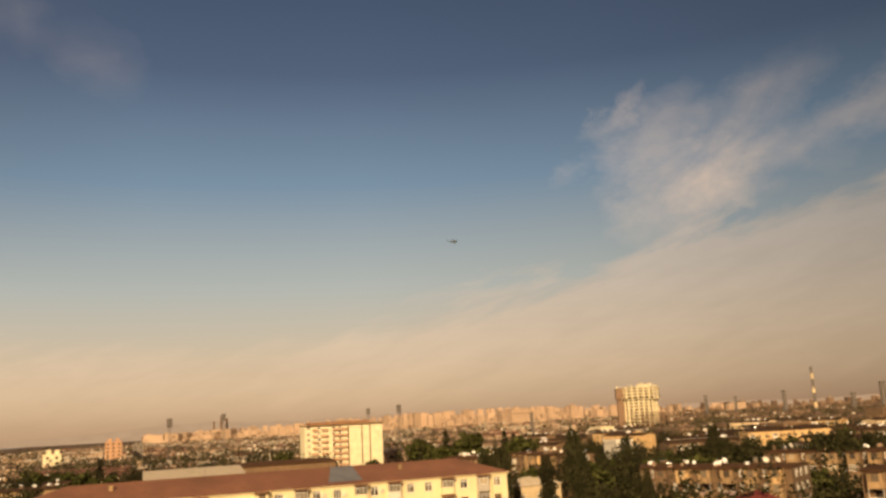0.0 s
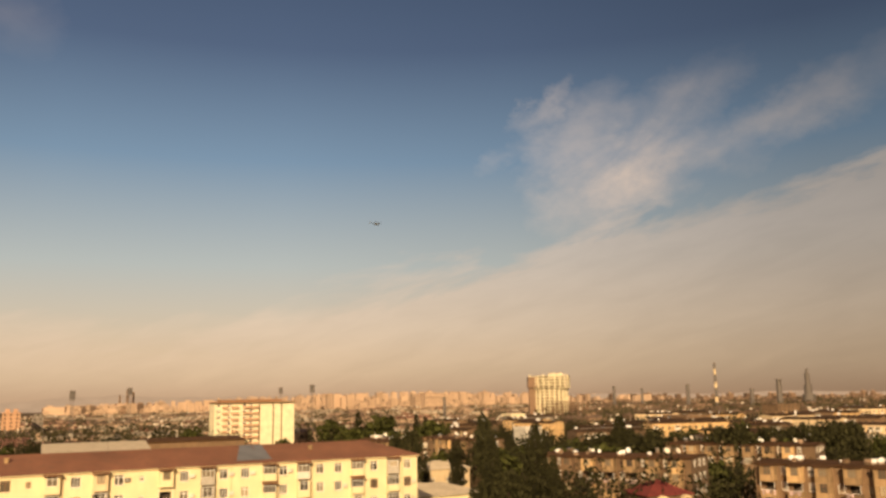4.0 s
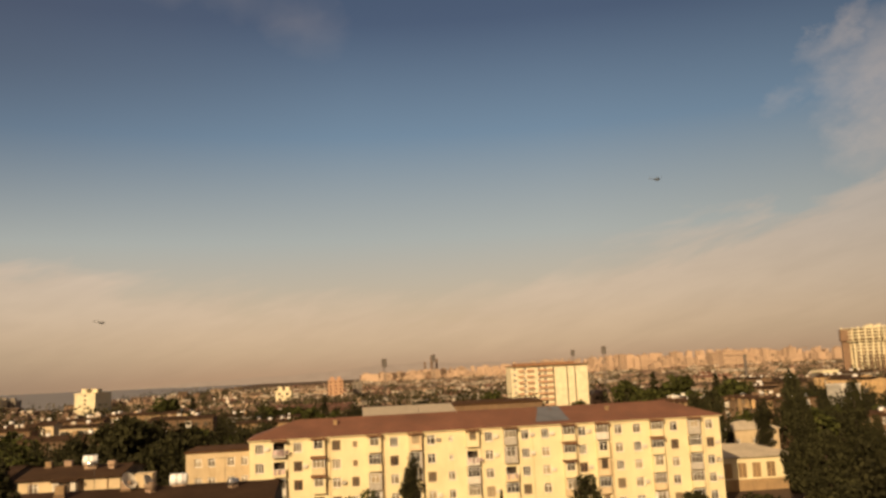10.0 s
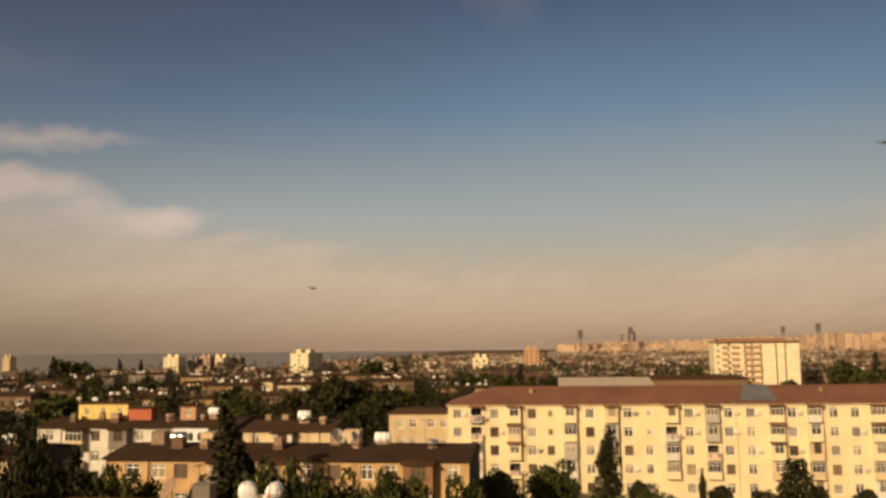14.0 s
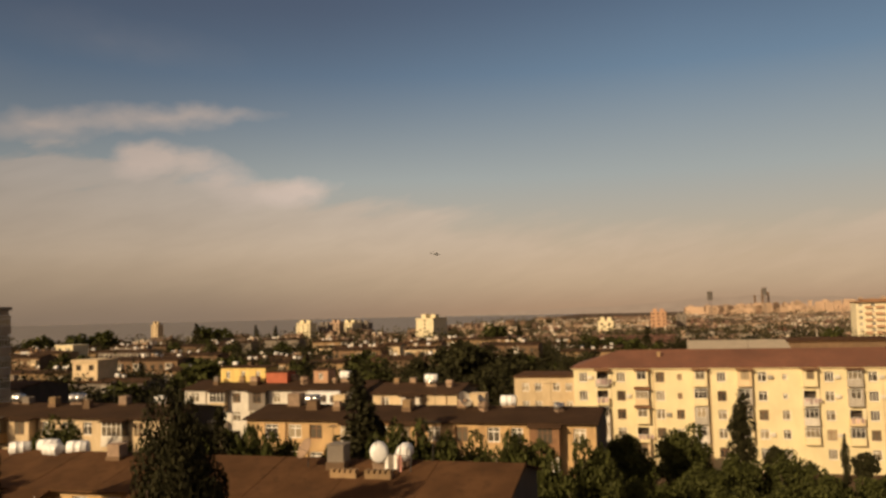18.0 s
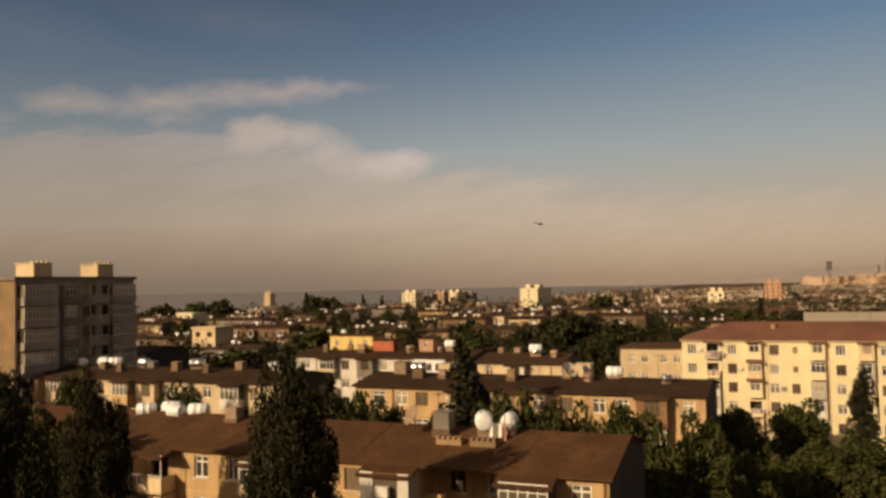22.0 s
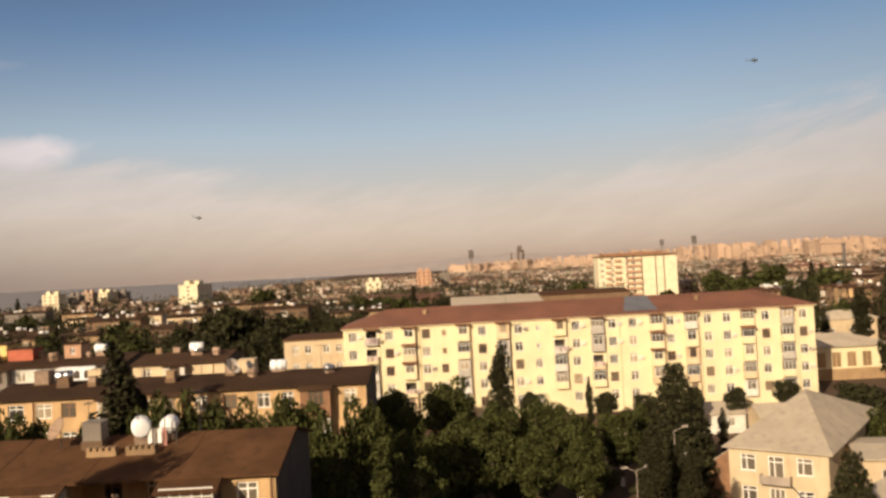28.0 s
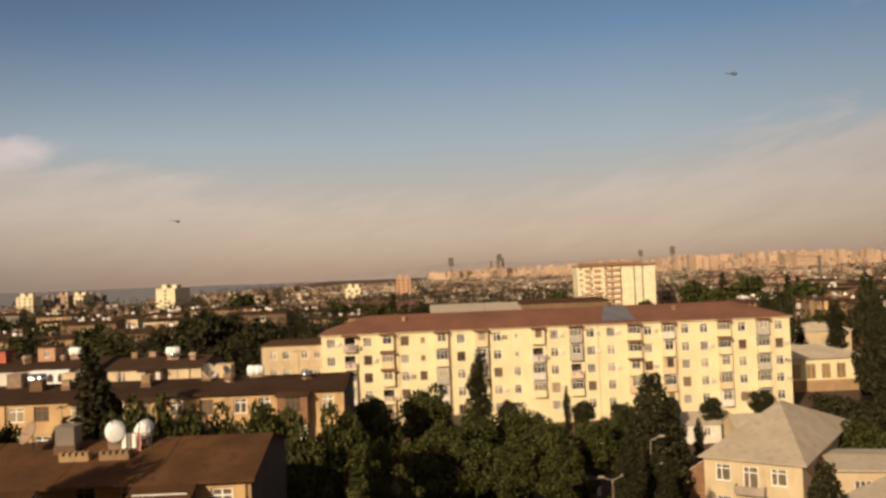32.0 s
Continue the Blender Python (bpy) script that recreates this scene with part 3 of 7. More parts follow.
def add_window(parent, x, y, z, w, h, style="cross", mat="frame", sill=True, turn=0.0):
    key = ("win", round(w, 2), round(h, 2), style, mat)
    if key not in CACHE:
        p = Shape()
        p.box(-w / 2 + 0.03, w / 2 - 0.03, 0.02, 0.045, -h / 2 + 0.03, h / 2 - 0.03)
        q = Shape()
        q.box(-w / 2 - 0.06, w / 2 + 0.06, -0.24, -0.004, -h / 2 - 0.07, -h / 2 - 0.004)
        CACHE[key] = window_frame_shape(w, h, style).mesh("window", [mat]), p.mesh("pane", ["pane"]), q.mesh("sill", ["white"])
    f = part("window", CACHE[key][0], mat, parent, at=pose(x, y, z, 0, 0, turn))
    part("pane", CACHE[key][1], "pane", f)
    if sill:
        part("sill", CACHE[key][2], "white", f)
    return f


def far_window(parent, x, y, z, w, h, mat="frame", turn=0.0):
    """A small distant window: frame and pane."""
    return add_window(parent, x, y, z, w, h, "cross" if h > 1.35 else "plain", mat, False, turn)


def u_wall(s, w, d, z0, z1, thick):
    """A wall along the front and both sides of a balcony, in one piece."""
    o = [(-w / 2, 0), (-w / 2, -d), (w / 2, -d), (w / 2, 0)]
    i = [(-w / 2 + thick, 0), (-w / 2 + thick, -d + thick), (w / 2 - thick, -d + thick), (w / 2 - thick, 0)]
    for k in range(3):
        a, b, c, e = o[k], o[k + 1], i[k], i[k + 1]
        s.face([(*a, z0), (*b, z0), (*b, z1), (*a, z1)])
        s.face([(*e, z0), (*c, z0), (*c, z1), (*e, z1)])
        s.face([(*a, z1), (*b, z1), (*e, z1), (*c, z1)])
        s.face([(*b, z0), (*a, z0), (*c, z0), (*e, z0)])
    for k in (0, 3):
        a, c = o[k], i[k]
        s.face([(*a, z0), (*a, z1), (*c, z1), (*c, z0)])
    return s.weld()


def balcony(parent, x, y, z, w, d, kind, wall="cream", seed=0, hgt=2.6):
    """A balcony on a wall facing -y: x its middle, z its floor. kinds: glazed, boxed, cased, open."""
    rnd = random.Random(seed)
    key = ("bal", round(w, 2), d, kind, wall, hgt)
    p = 1.0
    walled = kind in ("boxed", "cased")
    a, b = (-w / 2 + w * 0.27, w / 2 - w * 0.22) if kind == "boxed" else (-w / 2 + w * 0.16, w / 2 - w * 0.16) if walled else (-w / 2 + 0.1, w / 2 - 0.1)
    if key not in CACHE:
        made = {}
        made["balcony", wall] = Shape().box(-w / 2, w / 2, -d, 0, -0.14, 0)
        made["parapet", wall] = u_wall(Shape(), w - 0.04, d - 0.02, 0.004, p, 0.08)
        if kind == "open":
            for xx in (-w / 2 + 0.06, w / 2 - 0.06):
                made["post", "frame", xx] = Shape().box(xx - 0.03, xx + 0.03, -d + 0.03, -d + 0.09, p + 0.004, hgt)
            made["rail", "frame"] = Shape().box(-w / 2 + 0.1, w / 2 - 0.1, -d + 0.03, -d + 0.09, p + 0.1, p + 0.15)
        else:
            n = max(2, round((b - a) / 0.6))
            xs = [a + (b - a) * i / n for i in range(1, n)]
            made["glazing_frame", "wood" if kind == "boxed" else "frame"] = grille(Shape(), a, b, p + 0.006, hgt, xs, [hgt - 0.5], 0.065, -d + 0.03, 0.06)
            made["pane", "pane"] = Shape().box(a + 0.02, b - 0.02, -d + 0.055, -d + 0.07, p + 0.03, hgt - 0.03)
            for s in (-1, 1):
                x0 = s * (w / 2 - 0.06)
                if kind == "glazed":
                    made["side_pane", "pane", s] = Shape().box(x0 - 0.006, x0 + 0.006, -d + 0.1, -0.02, p + 0.006, hgt)
                else:
                    made["side_wall", wall, s] = Shape().box(x0 - 0.04, x0 + 0.04, -d + 0.1, -0.004, p + 0.003, hgt)
            if walled:
                made["pier", wall, -1] = Shape().box(-w / 2 + 0.02, a - 0.003, -d + 0.01, -d + 0.096, p + 0.003, hgt)
                made["pier", wall, 1] = Shape().box(b + 0.003, w / 2 - 0.02, -d + 0.01, -d + 0.096, p + 0.003, hgt)
        CACHE[key] = [(k[0], k[1], s.mesh(k[0], [k[1]])) for k, s in made.items()]
    ob = None
    for name, mat, me in CACHE[key]:
        if ob is None:
            ob = part(name, me, mat, parent, at=(x, y, z))
        else:
            part(name, me, mat, ob)
    if kind == "open" and rnd.random() < 0.8:
        for k in range(rnd.randint(2, 4)):
            cw, ch = rnd.uniform(0.3, 0.6), rnd.uniform(0.5, 0.9)
            x0 = -w / 2 + 0.3 + k * 0.65
            c = Shape()
            for i in range(4):
                q0, q1 = 0.03 * (i % 2), 0.03 * ((i + 1) % 2)
                c.face([(x0 + cw * i / 4, -d - 0.06 + q0, 1.05 - ch), (x0 + cw * (i + 1) / 4, -d - 0.06 + q1, 1.05 - ch), (x0 + cw * (i + 1) / 4, -d - 0.04 + q1, 1.08), (x0 + cw * i / 4, -d - 0.04 + q0, 1.08)])
            part("washing", c.weld(), "cloth", ob, "faded washing hung over the rail")
    return ob


def gable_roof(s, x0, x1, y0, y1, z, rise, over=0.5, thick=0.14):
    ym = (y0 + y1) / 2
    drop = rise * over / (ym - y0)
    a, b, l, r = y0 - over, y1 + over, x0 - 0.3, x1 + 0.3
    for zz, rev in ((z, True), (z + thick, False)):
        f = [(l, a, zz - drop), (r, a, zz - drop), (r, ym, zz + rise), (l, ym, zz + rise)]
        g = [(l, ym, zz + rise), (r, ym, zz + rise), (r, b, zz - drop), (l, b, zz - drop)]
        s.face(f[::-1] if rev else f)
        s.face(g[::-1] if rev else g)
    s.face([(l, a, z - drop), (r, a, z - drop), (r, a, z + thick - drop), (l, a, z + thick - drop)])
    s.face([(r, b, z - drop), (l, b, z - drop), (l, b, z + thick - drop), (r, b, z + thick - drop)])
    for x, rev in ((l, True), (r, False)):
        f = [(x, a, z - drop), (x, ym, z + rise), (x, ym, z + thick + rise), (x, a, z + thick - drop)]
        g = [(x, ym, z + rise), (x, b, z - drop), (x, b, z + thick - drop), (x, ym, z + thick + rise)]
        s.face(f[::-1] if rev else f)
        s.face(g[::-1] if rev else g)


def hip_roof(s, x0, x1, y0, y1, z, rise, over=0.5, hip=None, thick=0.12):
    hip = (y1 - y0) / 2 if hip is None else hip
    l, r, a, b, ym = x0 - over, x1 + over, y0 - over, y1 + over, (y0 + y1) / 2
    p, q = (x0 + hip, ym, z + rise), (x1 - hip, ym, z + rise)
    c = [(l, a, z), (r, a, z), (r, b, z), (l, b, z)]
    d = [(l, a, z - thick), (r, a, z - thick), (r, b, z - thick), (l, b, z - thick)]
    s.face([c[0], c[1], q, p])
    s.face([c[1], c[2], q])
    s.face([c[2], c[3], p, q])
    s.face([c[3], c[0], p])
    for i in range(4):
        j = (i + 1) % 4
        s.face([d[i], d[j], c[j], c[i]])
    s.face(d[::-1])


def end_walls(s, x0, x1, y0, y1, z0, z1, rise=0.0, slot=0, back_slot=None):
    ym = (y0 + y1) / 2
    peak = [(ym, z1 + rise)] if rise else []
    right = [(y0, z0), (y1, z0), (y1, z1), *peak, (y0, z1)]
    s.face([(x1, y, z) for y, z in right], slot)
    s.face([(x0, y, z) for y, z in reversed(right)], slot)
    s.face([(x1, y1, z0), (x0, y1, z0), (x0, y1, z1), (x1, y1, z1)], slot if back_slot is None else back_slot)


# ---- small roof things ----
def water_tank(x, y, z, size=1.0, turn=0.0, mat="tank", label="white-painted round water tank lying on a roof stand"):
    key = ("tank", mat)
    t = thing("water_tank", pose(x, y, z, 0, 0, turn) @ Matrix.Scale(size, 4), label, "water tank", "tanks on the roofs")
    if key not in CACHE:
        b = Shape()
        b.lathe([(0.02, -0.93), (0.42, -0.91), (0.56, -0.86), (0.6, -0.78), (0.6, -0.32), (0.625, -0.3), (0.6, -0.28), (0.6, 0.28), (0.625, 0.3), (0.6, 0.32), (0.6, 0.78), (0.56, 0.86), (0.42, 0.91), (0.02, 0.93)], (0, 0, 0.95), "x", 18)
        s = Shape().box(-0.7, 0.7, -0.45, 0.45, -0.75, 0.4)
        CACHE[key] = b.mesh("drum", [mat]), s.mesh("stand", ["rust"])
        CACHE[key][0].polygons.foreach_set("use_smooth", [True] * len(CACHE[key][0].polygons))
    part("drum", CACHE[key][0], mat, t)
    part("stand", CACHE[key][1], "iron", t)
    return t


def box_tank(x, y, z, w=1.4, h=1.3, mat="rust", label="square sheet-metal water tank on a brick base"):
    t = thing("square_tank", (x, y, z), label, "water tank", "tanks on the roofs")
    part("body", Shape().box(-w / 2, w / 2, -w / 2, w / 2, 0.404, 0.4 + h), mat, t)
    part("lid", Shape().box(-w / 2 - 0.05, w / 2 + 0.05, -w / 2 - 0.05, w / 2 + 0.05, 0.404 + h, 0.47 + h), mat, t)
    part("base", Shape().box(-w / 2 - 0.08, w / 2 + 0.08, -w / 2 - 0.08, w / 2 + 0.08, -0.8, 0.4), "dim", t)
    return t


def dish(x, y, z, r=0.6, turn=0.0, mat="white"):
    t = thing("satellite_dish", pose(x, y, z, 0, 0, turn), "pale round satellite dish on a short pole", "satellite dish", "dishes on the roofs")
    key = ("dish", r, mat)
    if key not in CACHE:
        s = Shape()
        prof = [(0.02, 0.0), (r * 0.5, -0.05), (r * 0.85, -0.16), (r, -0.24), (r, -0.27), (r * 0.85, -0.19), (r * 0.5, -0.08), (0.02, -0.03)]
        s.lathe(prof, (0, 0, 0), "y", 16)
        p = Shape()
        p.tube((0, 0.08, -0.4 - r), (0, 0.08, 0.1), 0.035, sides=6)
        p.tube((0, 0, -0.1), (0, -0.55, 0.1), 0.02, sides=5)
        CACHE[key] = s.mesh("reflector", [mat]), p.mesh("pole", ["iron"])
    part("reflector", CACHE[key][0], mat, t, at=pose(0, 0, 0.4 + r, -30, 0, 0))
    part("pole", CACHE[key][1], "iron", t, at=(0, 0, 0.4 + r))
    return t


def roof_hut(x0, x1, y0, y1, z0, z1, wall, label, wins=0, roof="brown_roof"):
    t = thing("roof_hut", ((x0 + x1) / 2, y0, z0), label, "roof hut")
    w = (x1 - x0) / 2
    holes = [(-w + 2 * w * (i + 0.5) / wins - 0.35, -w + 2 * w * (i + 0.5) / wins + 0.35, (z1 - z0) * 0.35, (z1 - z0) * 0.8) for i in range(wins)]
    s = Shape()
    pierced(s, -w, w, -0.4, z1 - z0, holes)
    end_walls(s, -w, w, 0, y1 - y0, -0.4, z1 - z0)
    part("wall", s, wall, t)
    r = Shape()
    r.box(-w - 0.15, w + 0.15, -0.15, y1 - y0 + 0.15, z1 - z0 + 0.003, z1 - z0 + 0.15)
    part("roof", r, roof, t)
    for a, b, c, d in holes:
        far_window(t, (a + b) / 2, 0.1, (c + d) / 2, b - a, d - c)
    return t


# ---- long five-storey houses ----
def long_house(x0, x1, y, label, wall="ochre", roof="brown_roof", depth=11.5, storeys=5, storey=2.9, plinth=0.7, eave=15.2, rise=1.7,
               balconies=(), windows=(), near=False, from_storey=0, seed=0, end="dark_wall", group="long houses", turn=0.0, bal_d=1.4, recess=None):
    """A house whose lit front faces -y. Balconies and windows are places along the front, in metres from x0."""
    rnd = random.Random(seed)
    L = x1 - x0
    t = thing("apartment_house", pose(x0, y, 0, 0, 0, turn), label, "apartment house", group)
    holes, wins, deep = [], [], []
    ra, rb, rd = recess or (-1.0, -1.0, 0.0)
    for x, w, h, style in windows:
        inside = ra < x < rb
        for k in range(storeys):
            z = plinth + k * storey + 1.65
            (deep if inside else holes).append((x - w / 2, x + w / 2, z - h / 2, z + h / 2))
            if k >= from_storey:
                wins.append((x, z, w, h, style, rd + 0.12 if inside else 0.12))
    for x, w, *_ in balconies:
        for k in range(storeys):
            z = plinth + k * storey
            holes.append((x - 0.75, x + 0.75, z + 0.05, z + 2.2))
    s = Shape()
    if recess:
        holes = [h for h in holes if not ra < (h[0] + h[1]) / 2 < rb]
        for x0, x1 in ((0, ra), (rb, L)):
            pierced(s, x0, x1, 0, eave, [h for h in holes if x0 < (h[0] + h[1]) / 2 < x1], 0.0, 0.25)
        pierced(s, ra, rb, 0, eave, deep, rd, 0.25)
        s.face([(ra, 0, 0), (ra, rd, 0), (ra, rd, eave), (ra, 0, eave)])
        s.face([(rb, rd, 0), (rb, 0, 0), (rb, 0, eave), (rb, rd, eave)])
    else:
        pierced(s, 0, L, 0, eave, holes, 0.0, 0.25)
    # ends take the near-black slot, their shade painted in
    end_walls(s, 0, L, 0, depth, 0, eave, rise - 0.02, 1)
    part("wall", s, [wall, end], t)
    if near:
        for k in range(1, storeys):
            for x0, x1 in ((0.02, ra), (rb, L - 0.02)) if recess else ((0.02, L - 0.02),):
                part("floor_band", Shape().box(x0, x1, -0.05, -0.003, plinth + k * storey - 0.12, plinth + k * storey), wall, t)
        for xx in (L - 0.25, L * 0.5, 0.4):
            d = Shape()
            d.tube((xx, -0.1, 0.2), (xx, -0.1, eave - 0.2), 0.06, sides=6)
            part("drainpipe", d, "wood", t)
    else:
        for k in range(4):
            xx = L * (k + 0.5) / 4
            part("drainpipe", Shape().tube((xx, -0.08, 0.2), (xx, -0.08, eave - 0.2), 0.07, sides=5), "wood", t)
    r = Shape()
    gable_roof(r, 0, L, 0, depth, eave, rise)
    part("roof", r, roof, t)
    # added dark sheet behind the openings, in place of unlit rooms
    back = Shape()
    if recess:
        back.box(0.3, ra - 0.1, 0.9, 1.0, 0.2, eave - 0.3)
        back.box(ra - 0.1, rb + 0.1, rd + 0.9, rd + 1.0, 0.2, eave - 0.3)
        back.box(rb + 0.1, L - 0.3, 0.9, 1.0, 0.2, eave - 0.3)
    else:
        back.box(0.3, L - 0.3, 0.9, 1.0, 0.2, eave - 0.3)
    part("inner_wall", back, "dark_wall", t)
    for x, z, w, h, style, yw in wins:
        if near:
            add_window(t, x, yw, z, w, h, style, rnd.choice(("frame", "frame", "wood")))
        else:
            far_window(t, x, 0.12, z, w, h, rnd.choice(("frame", "frame", "wood")))
    for i, (x, w, kinds, walls) in enumerate(balconies):
        for k in range(from_storey, storeys):
            kind = kinds[(storeys - 1 - k) % len(kinds)]
            balcony(t, x, -0.004, plinth + k * storey, w, bal_d, kind, walls[(storeys - 1 - k) % len(walls)], seed * 50 + i * 7 + k)
        c = Shape()
        z1 = eave - rise * 0.5 / (depth / 2) - 0.03
        sl = rise / (depth / 2)
        l, q = x - w / 2 - 0.2, x + w / 2 + 0.2
        yb = -bal_d - 0.25
        c.face([(l, yb, z1 + sl * yb + 0.1), (q, yb, z1 + sl * yb + 0.1), (q, -0.5, z1 + 0.13), (l, -0.5, z1 + 0.13)])
        c.face([(q, yb, z1 + sl * yb), (l, yb, z1 + sl * yb), (l, -0.5, z1 + 0.03), (q, -0.5, z1 + 0.03)])
        c.face([(l, yb, z1 + sl * yb), (q, yb, z1 + sl * yb), (q, yb, z1 + sl * yb + 0.1), (l, yb, z1 + sl * yb + 0.1)])
        c.face([(q, yb, z1 + sl * yb), (q, -0.5, z1 + 0.03), (q, -0.5, z1 + 0.13), (q, yb, z1 + sl * yb + 0.1)])
        c.face([(l, -0.5, z1 + 0.03), (l, yb, z1 + sl * yb), (l, yb, z1 + sl * yb + 0.1), (l, -0.5, z1 + 0.13)])
        part("balcony_roof", c, roof, t)
    return t


# ---- trees ----
def leaves(rng, lobes, count, size):
    """Leaf clumps as small bent quads spread near the surface of lobes (x, y, z, rx, ry, rz)."""
    lobes = np.array(lobes, float)
    vol = lobes[:, 3] * lobes[:, 4] + lobes[:, 4] * lobes[:, 5]
    pick = rng.choice(len(lobes), count, p=vol / vol.sum())
    d = rng.normal(size=(count, 3))
    d /= np.linalg.norm(d, axis=1)[:, None]
    rad = rng.uniform(0.55, 1.08, count) ** 0.6
    c = lobes[pick, :3] + d * lobes[pick, 3:] * rad[:, None]
    n = d + rng.normal(scale=1.1, size=(count, 3))
    n /= np.linalg.norm(n, axis=1)[:, None]
    a = np.cross(n, rng.normal(size=(count, 3)))
    a /= np.linalg.norm(a, axis=1)[:, None]
    b = np.cross(n, a)
    k = size * rng.uniform(0.6, 1.4, count)[:, None]
    q = np.stack([c - a * k - b * k * 0.6, c + a * k - b * k * 0.5 + n * k * 0.3, c + a * k * 0.8 + b * k * 0.7, c - a * k * 0.7 + b * k * 0.6 + n * k * 0.25], 1)
    return q.reshape(-1, 3)


def quad_mesh(name, pts, mat):
    me = bpy.data.meshes.new(name)
    n = len(pts) // 4
    me.vertices.add(n * 4)
    me.vertices.foreach_set("co", np.asarray(pts, float).ravel())
    me.loops.add(n * 4)
    me.loops.foreach_set("vertex_index", np.arange(n * 4))
    me.polygons.add(n)
    me.polygons.foreach_set("loop_start", np.arange(n) * 4)
    me.update(calc_edges=True)
    me.materials.append(M[mat])
    return me


def tree_kind(kind, seed, count, size, leaf_mat=""):
    """A unit tree mesh pair: trunk with limbs, and crown. Its height is 1 at scale; built in metres for the given kind."""
    rng = np.random.default_rng(seed)
    rnd = random.Random(seed)
    t = Shape()
    lobes = []
    if kind == "broad":            # 11 m tall
        t.tube((0, 0, -0.2), (0.15, 0.1, 3.2), 0.28, 0.2, 8)
        for i in range(8):
            w = i * 2.4 + rnd.uniform(-0.4, 0.4)
            t.tube((0.15, 0.1, rnd.uniform(2.2, 3.2)), (math.cos(w) * rnd.uniform(1.4, 2.8), math.sin(w) * rnd.uniform(1.4, 2.8), rnd.uniform(4.8, 8.4)), 0.13, 0.04, 6)
        for i in range(46):
            d = rng.normal(size=3)
            d /= np.linalg.norm(d)
            r = rnd.uniform(0.62, 1.0)
            p = (d[0] * 3.1 * r, d[1] * 3.1 * r, 6.3 + d[2] * 3.6 * r)
            q = rnd.uniform(0.7, 1.35)
            lobes.append((*p, q, q, q * rnd.uniform(0.6, 0.95)))
        lobes += [(0, 0, 7.0, 2.5, 2.5, 2.3), (-0.4, 0.3, 5.0, 2.5, 2.5, 1.5)]
        mat = "leaf"
    elif kind == "cypress":        # 14 m tall, a ragged column
        t.tube((0, 0, -0.2), (0, 0, 12.5), 0.22, 0.03, 7)
        for i in range(34):
            z = 0.9 + i * 0.37
            r = 1.3 * math.sin(min(1, (z + 1.5) / 6) * math.pi / 2) * (1 - max(0, (z - 8.5) / 5.6) ** 2.2)
            w = rnd.uniform(0, 6.3)
            q = max(0.28, r * rnd.uniform(0.5, 0.75))
            lobes.append((math.cos(w) * r * 0.45, math.sin(w) * r * 0.45, z, q, q, rnd.uniform(0.6, 1.1)))
        mat = "cypress"
    elif kind == "poplar":         # 16 m tall, broken column of upright limbs
        t.tube((0, 0, -0.2), (0, 0, 13.5), 0.26, 0.04, 7)
        for i in range(60):
            z = 1.6 + 13.2 * i / 60
            r = 1.75 * min(1, (z + 2) / 5) * max(0.12, 1 - max(0, (z - 6.0) / 9.6) ** 1.4)
            w = rnd.uniform(0, 6.3)
            k = rnd.uniform(0.3, 0.8)
            p = (math.cos(w) * r * k, math.sin(w) * r * k, z)
            if i % 3 == 0:
                t.tube((0, 0, max(1.2, z - 2.0)), p, 0.06, 0.02, 5)
            q = max(0.25, r * rnd.uniform(0.25, 0.5))
            lobes.append((*p, q, q, q * rnd.uniform(1.2, 2.2)))
        lobes += [(0, 0, 2.5 + 1.6 * i, 1.15 - 0.11 * i, 1.15 - 0.11 * i, 1.6) for i in range(7)]
        mat = "cypress"
    elif kind == "conifer":        # 12 m tall, a wide cone with layers
        t.tube((0, 0, -0.2), (0, 0, 11.5), 0.28, 0.03, 7)
        for i in range(12):
            z = 1.6 + i * 0.86
            r = 3.0 * (1 - (i / 12.5) ** 1.3) + 0.25
            for k in range(5):
                w = k * 1.2566 + i * 0.7
                p = (math.cos(w) * r * 0.62, math.sin(w) * r * 0.62, z - 0.15 * r)
                lobes.append((*p, r * rnd.uniform(0.38, 0.55), r * rnd.uniform(0.38, 0.55), 0.55))
                if i < 9 and k % 2 == 0:
                    t.tube((0, 0, z), p, 0.05, 0.02, 5)
        mat = "pine"
    else:                          # bush, 2.4 m
        t.tube((0, 0, -0.1), (0, 0, 1.2), 0.08, 0.03, 5)
        for i in range(7):
            lobes.append((rnd.uniform(-1, 1), rnd.uniform(-1, 1), rnd.uniform(0.7, 1.7), 0.9, 0.9, 0.7))
        mat = "leaf"
    return t.mesh("trunk", ["bark"]), quad_mesh("crown", leaves(rng, lobes, count, size), leaf_mat or mat)


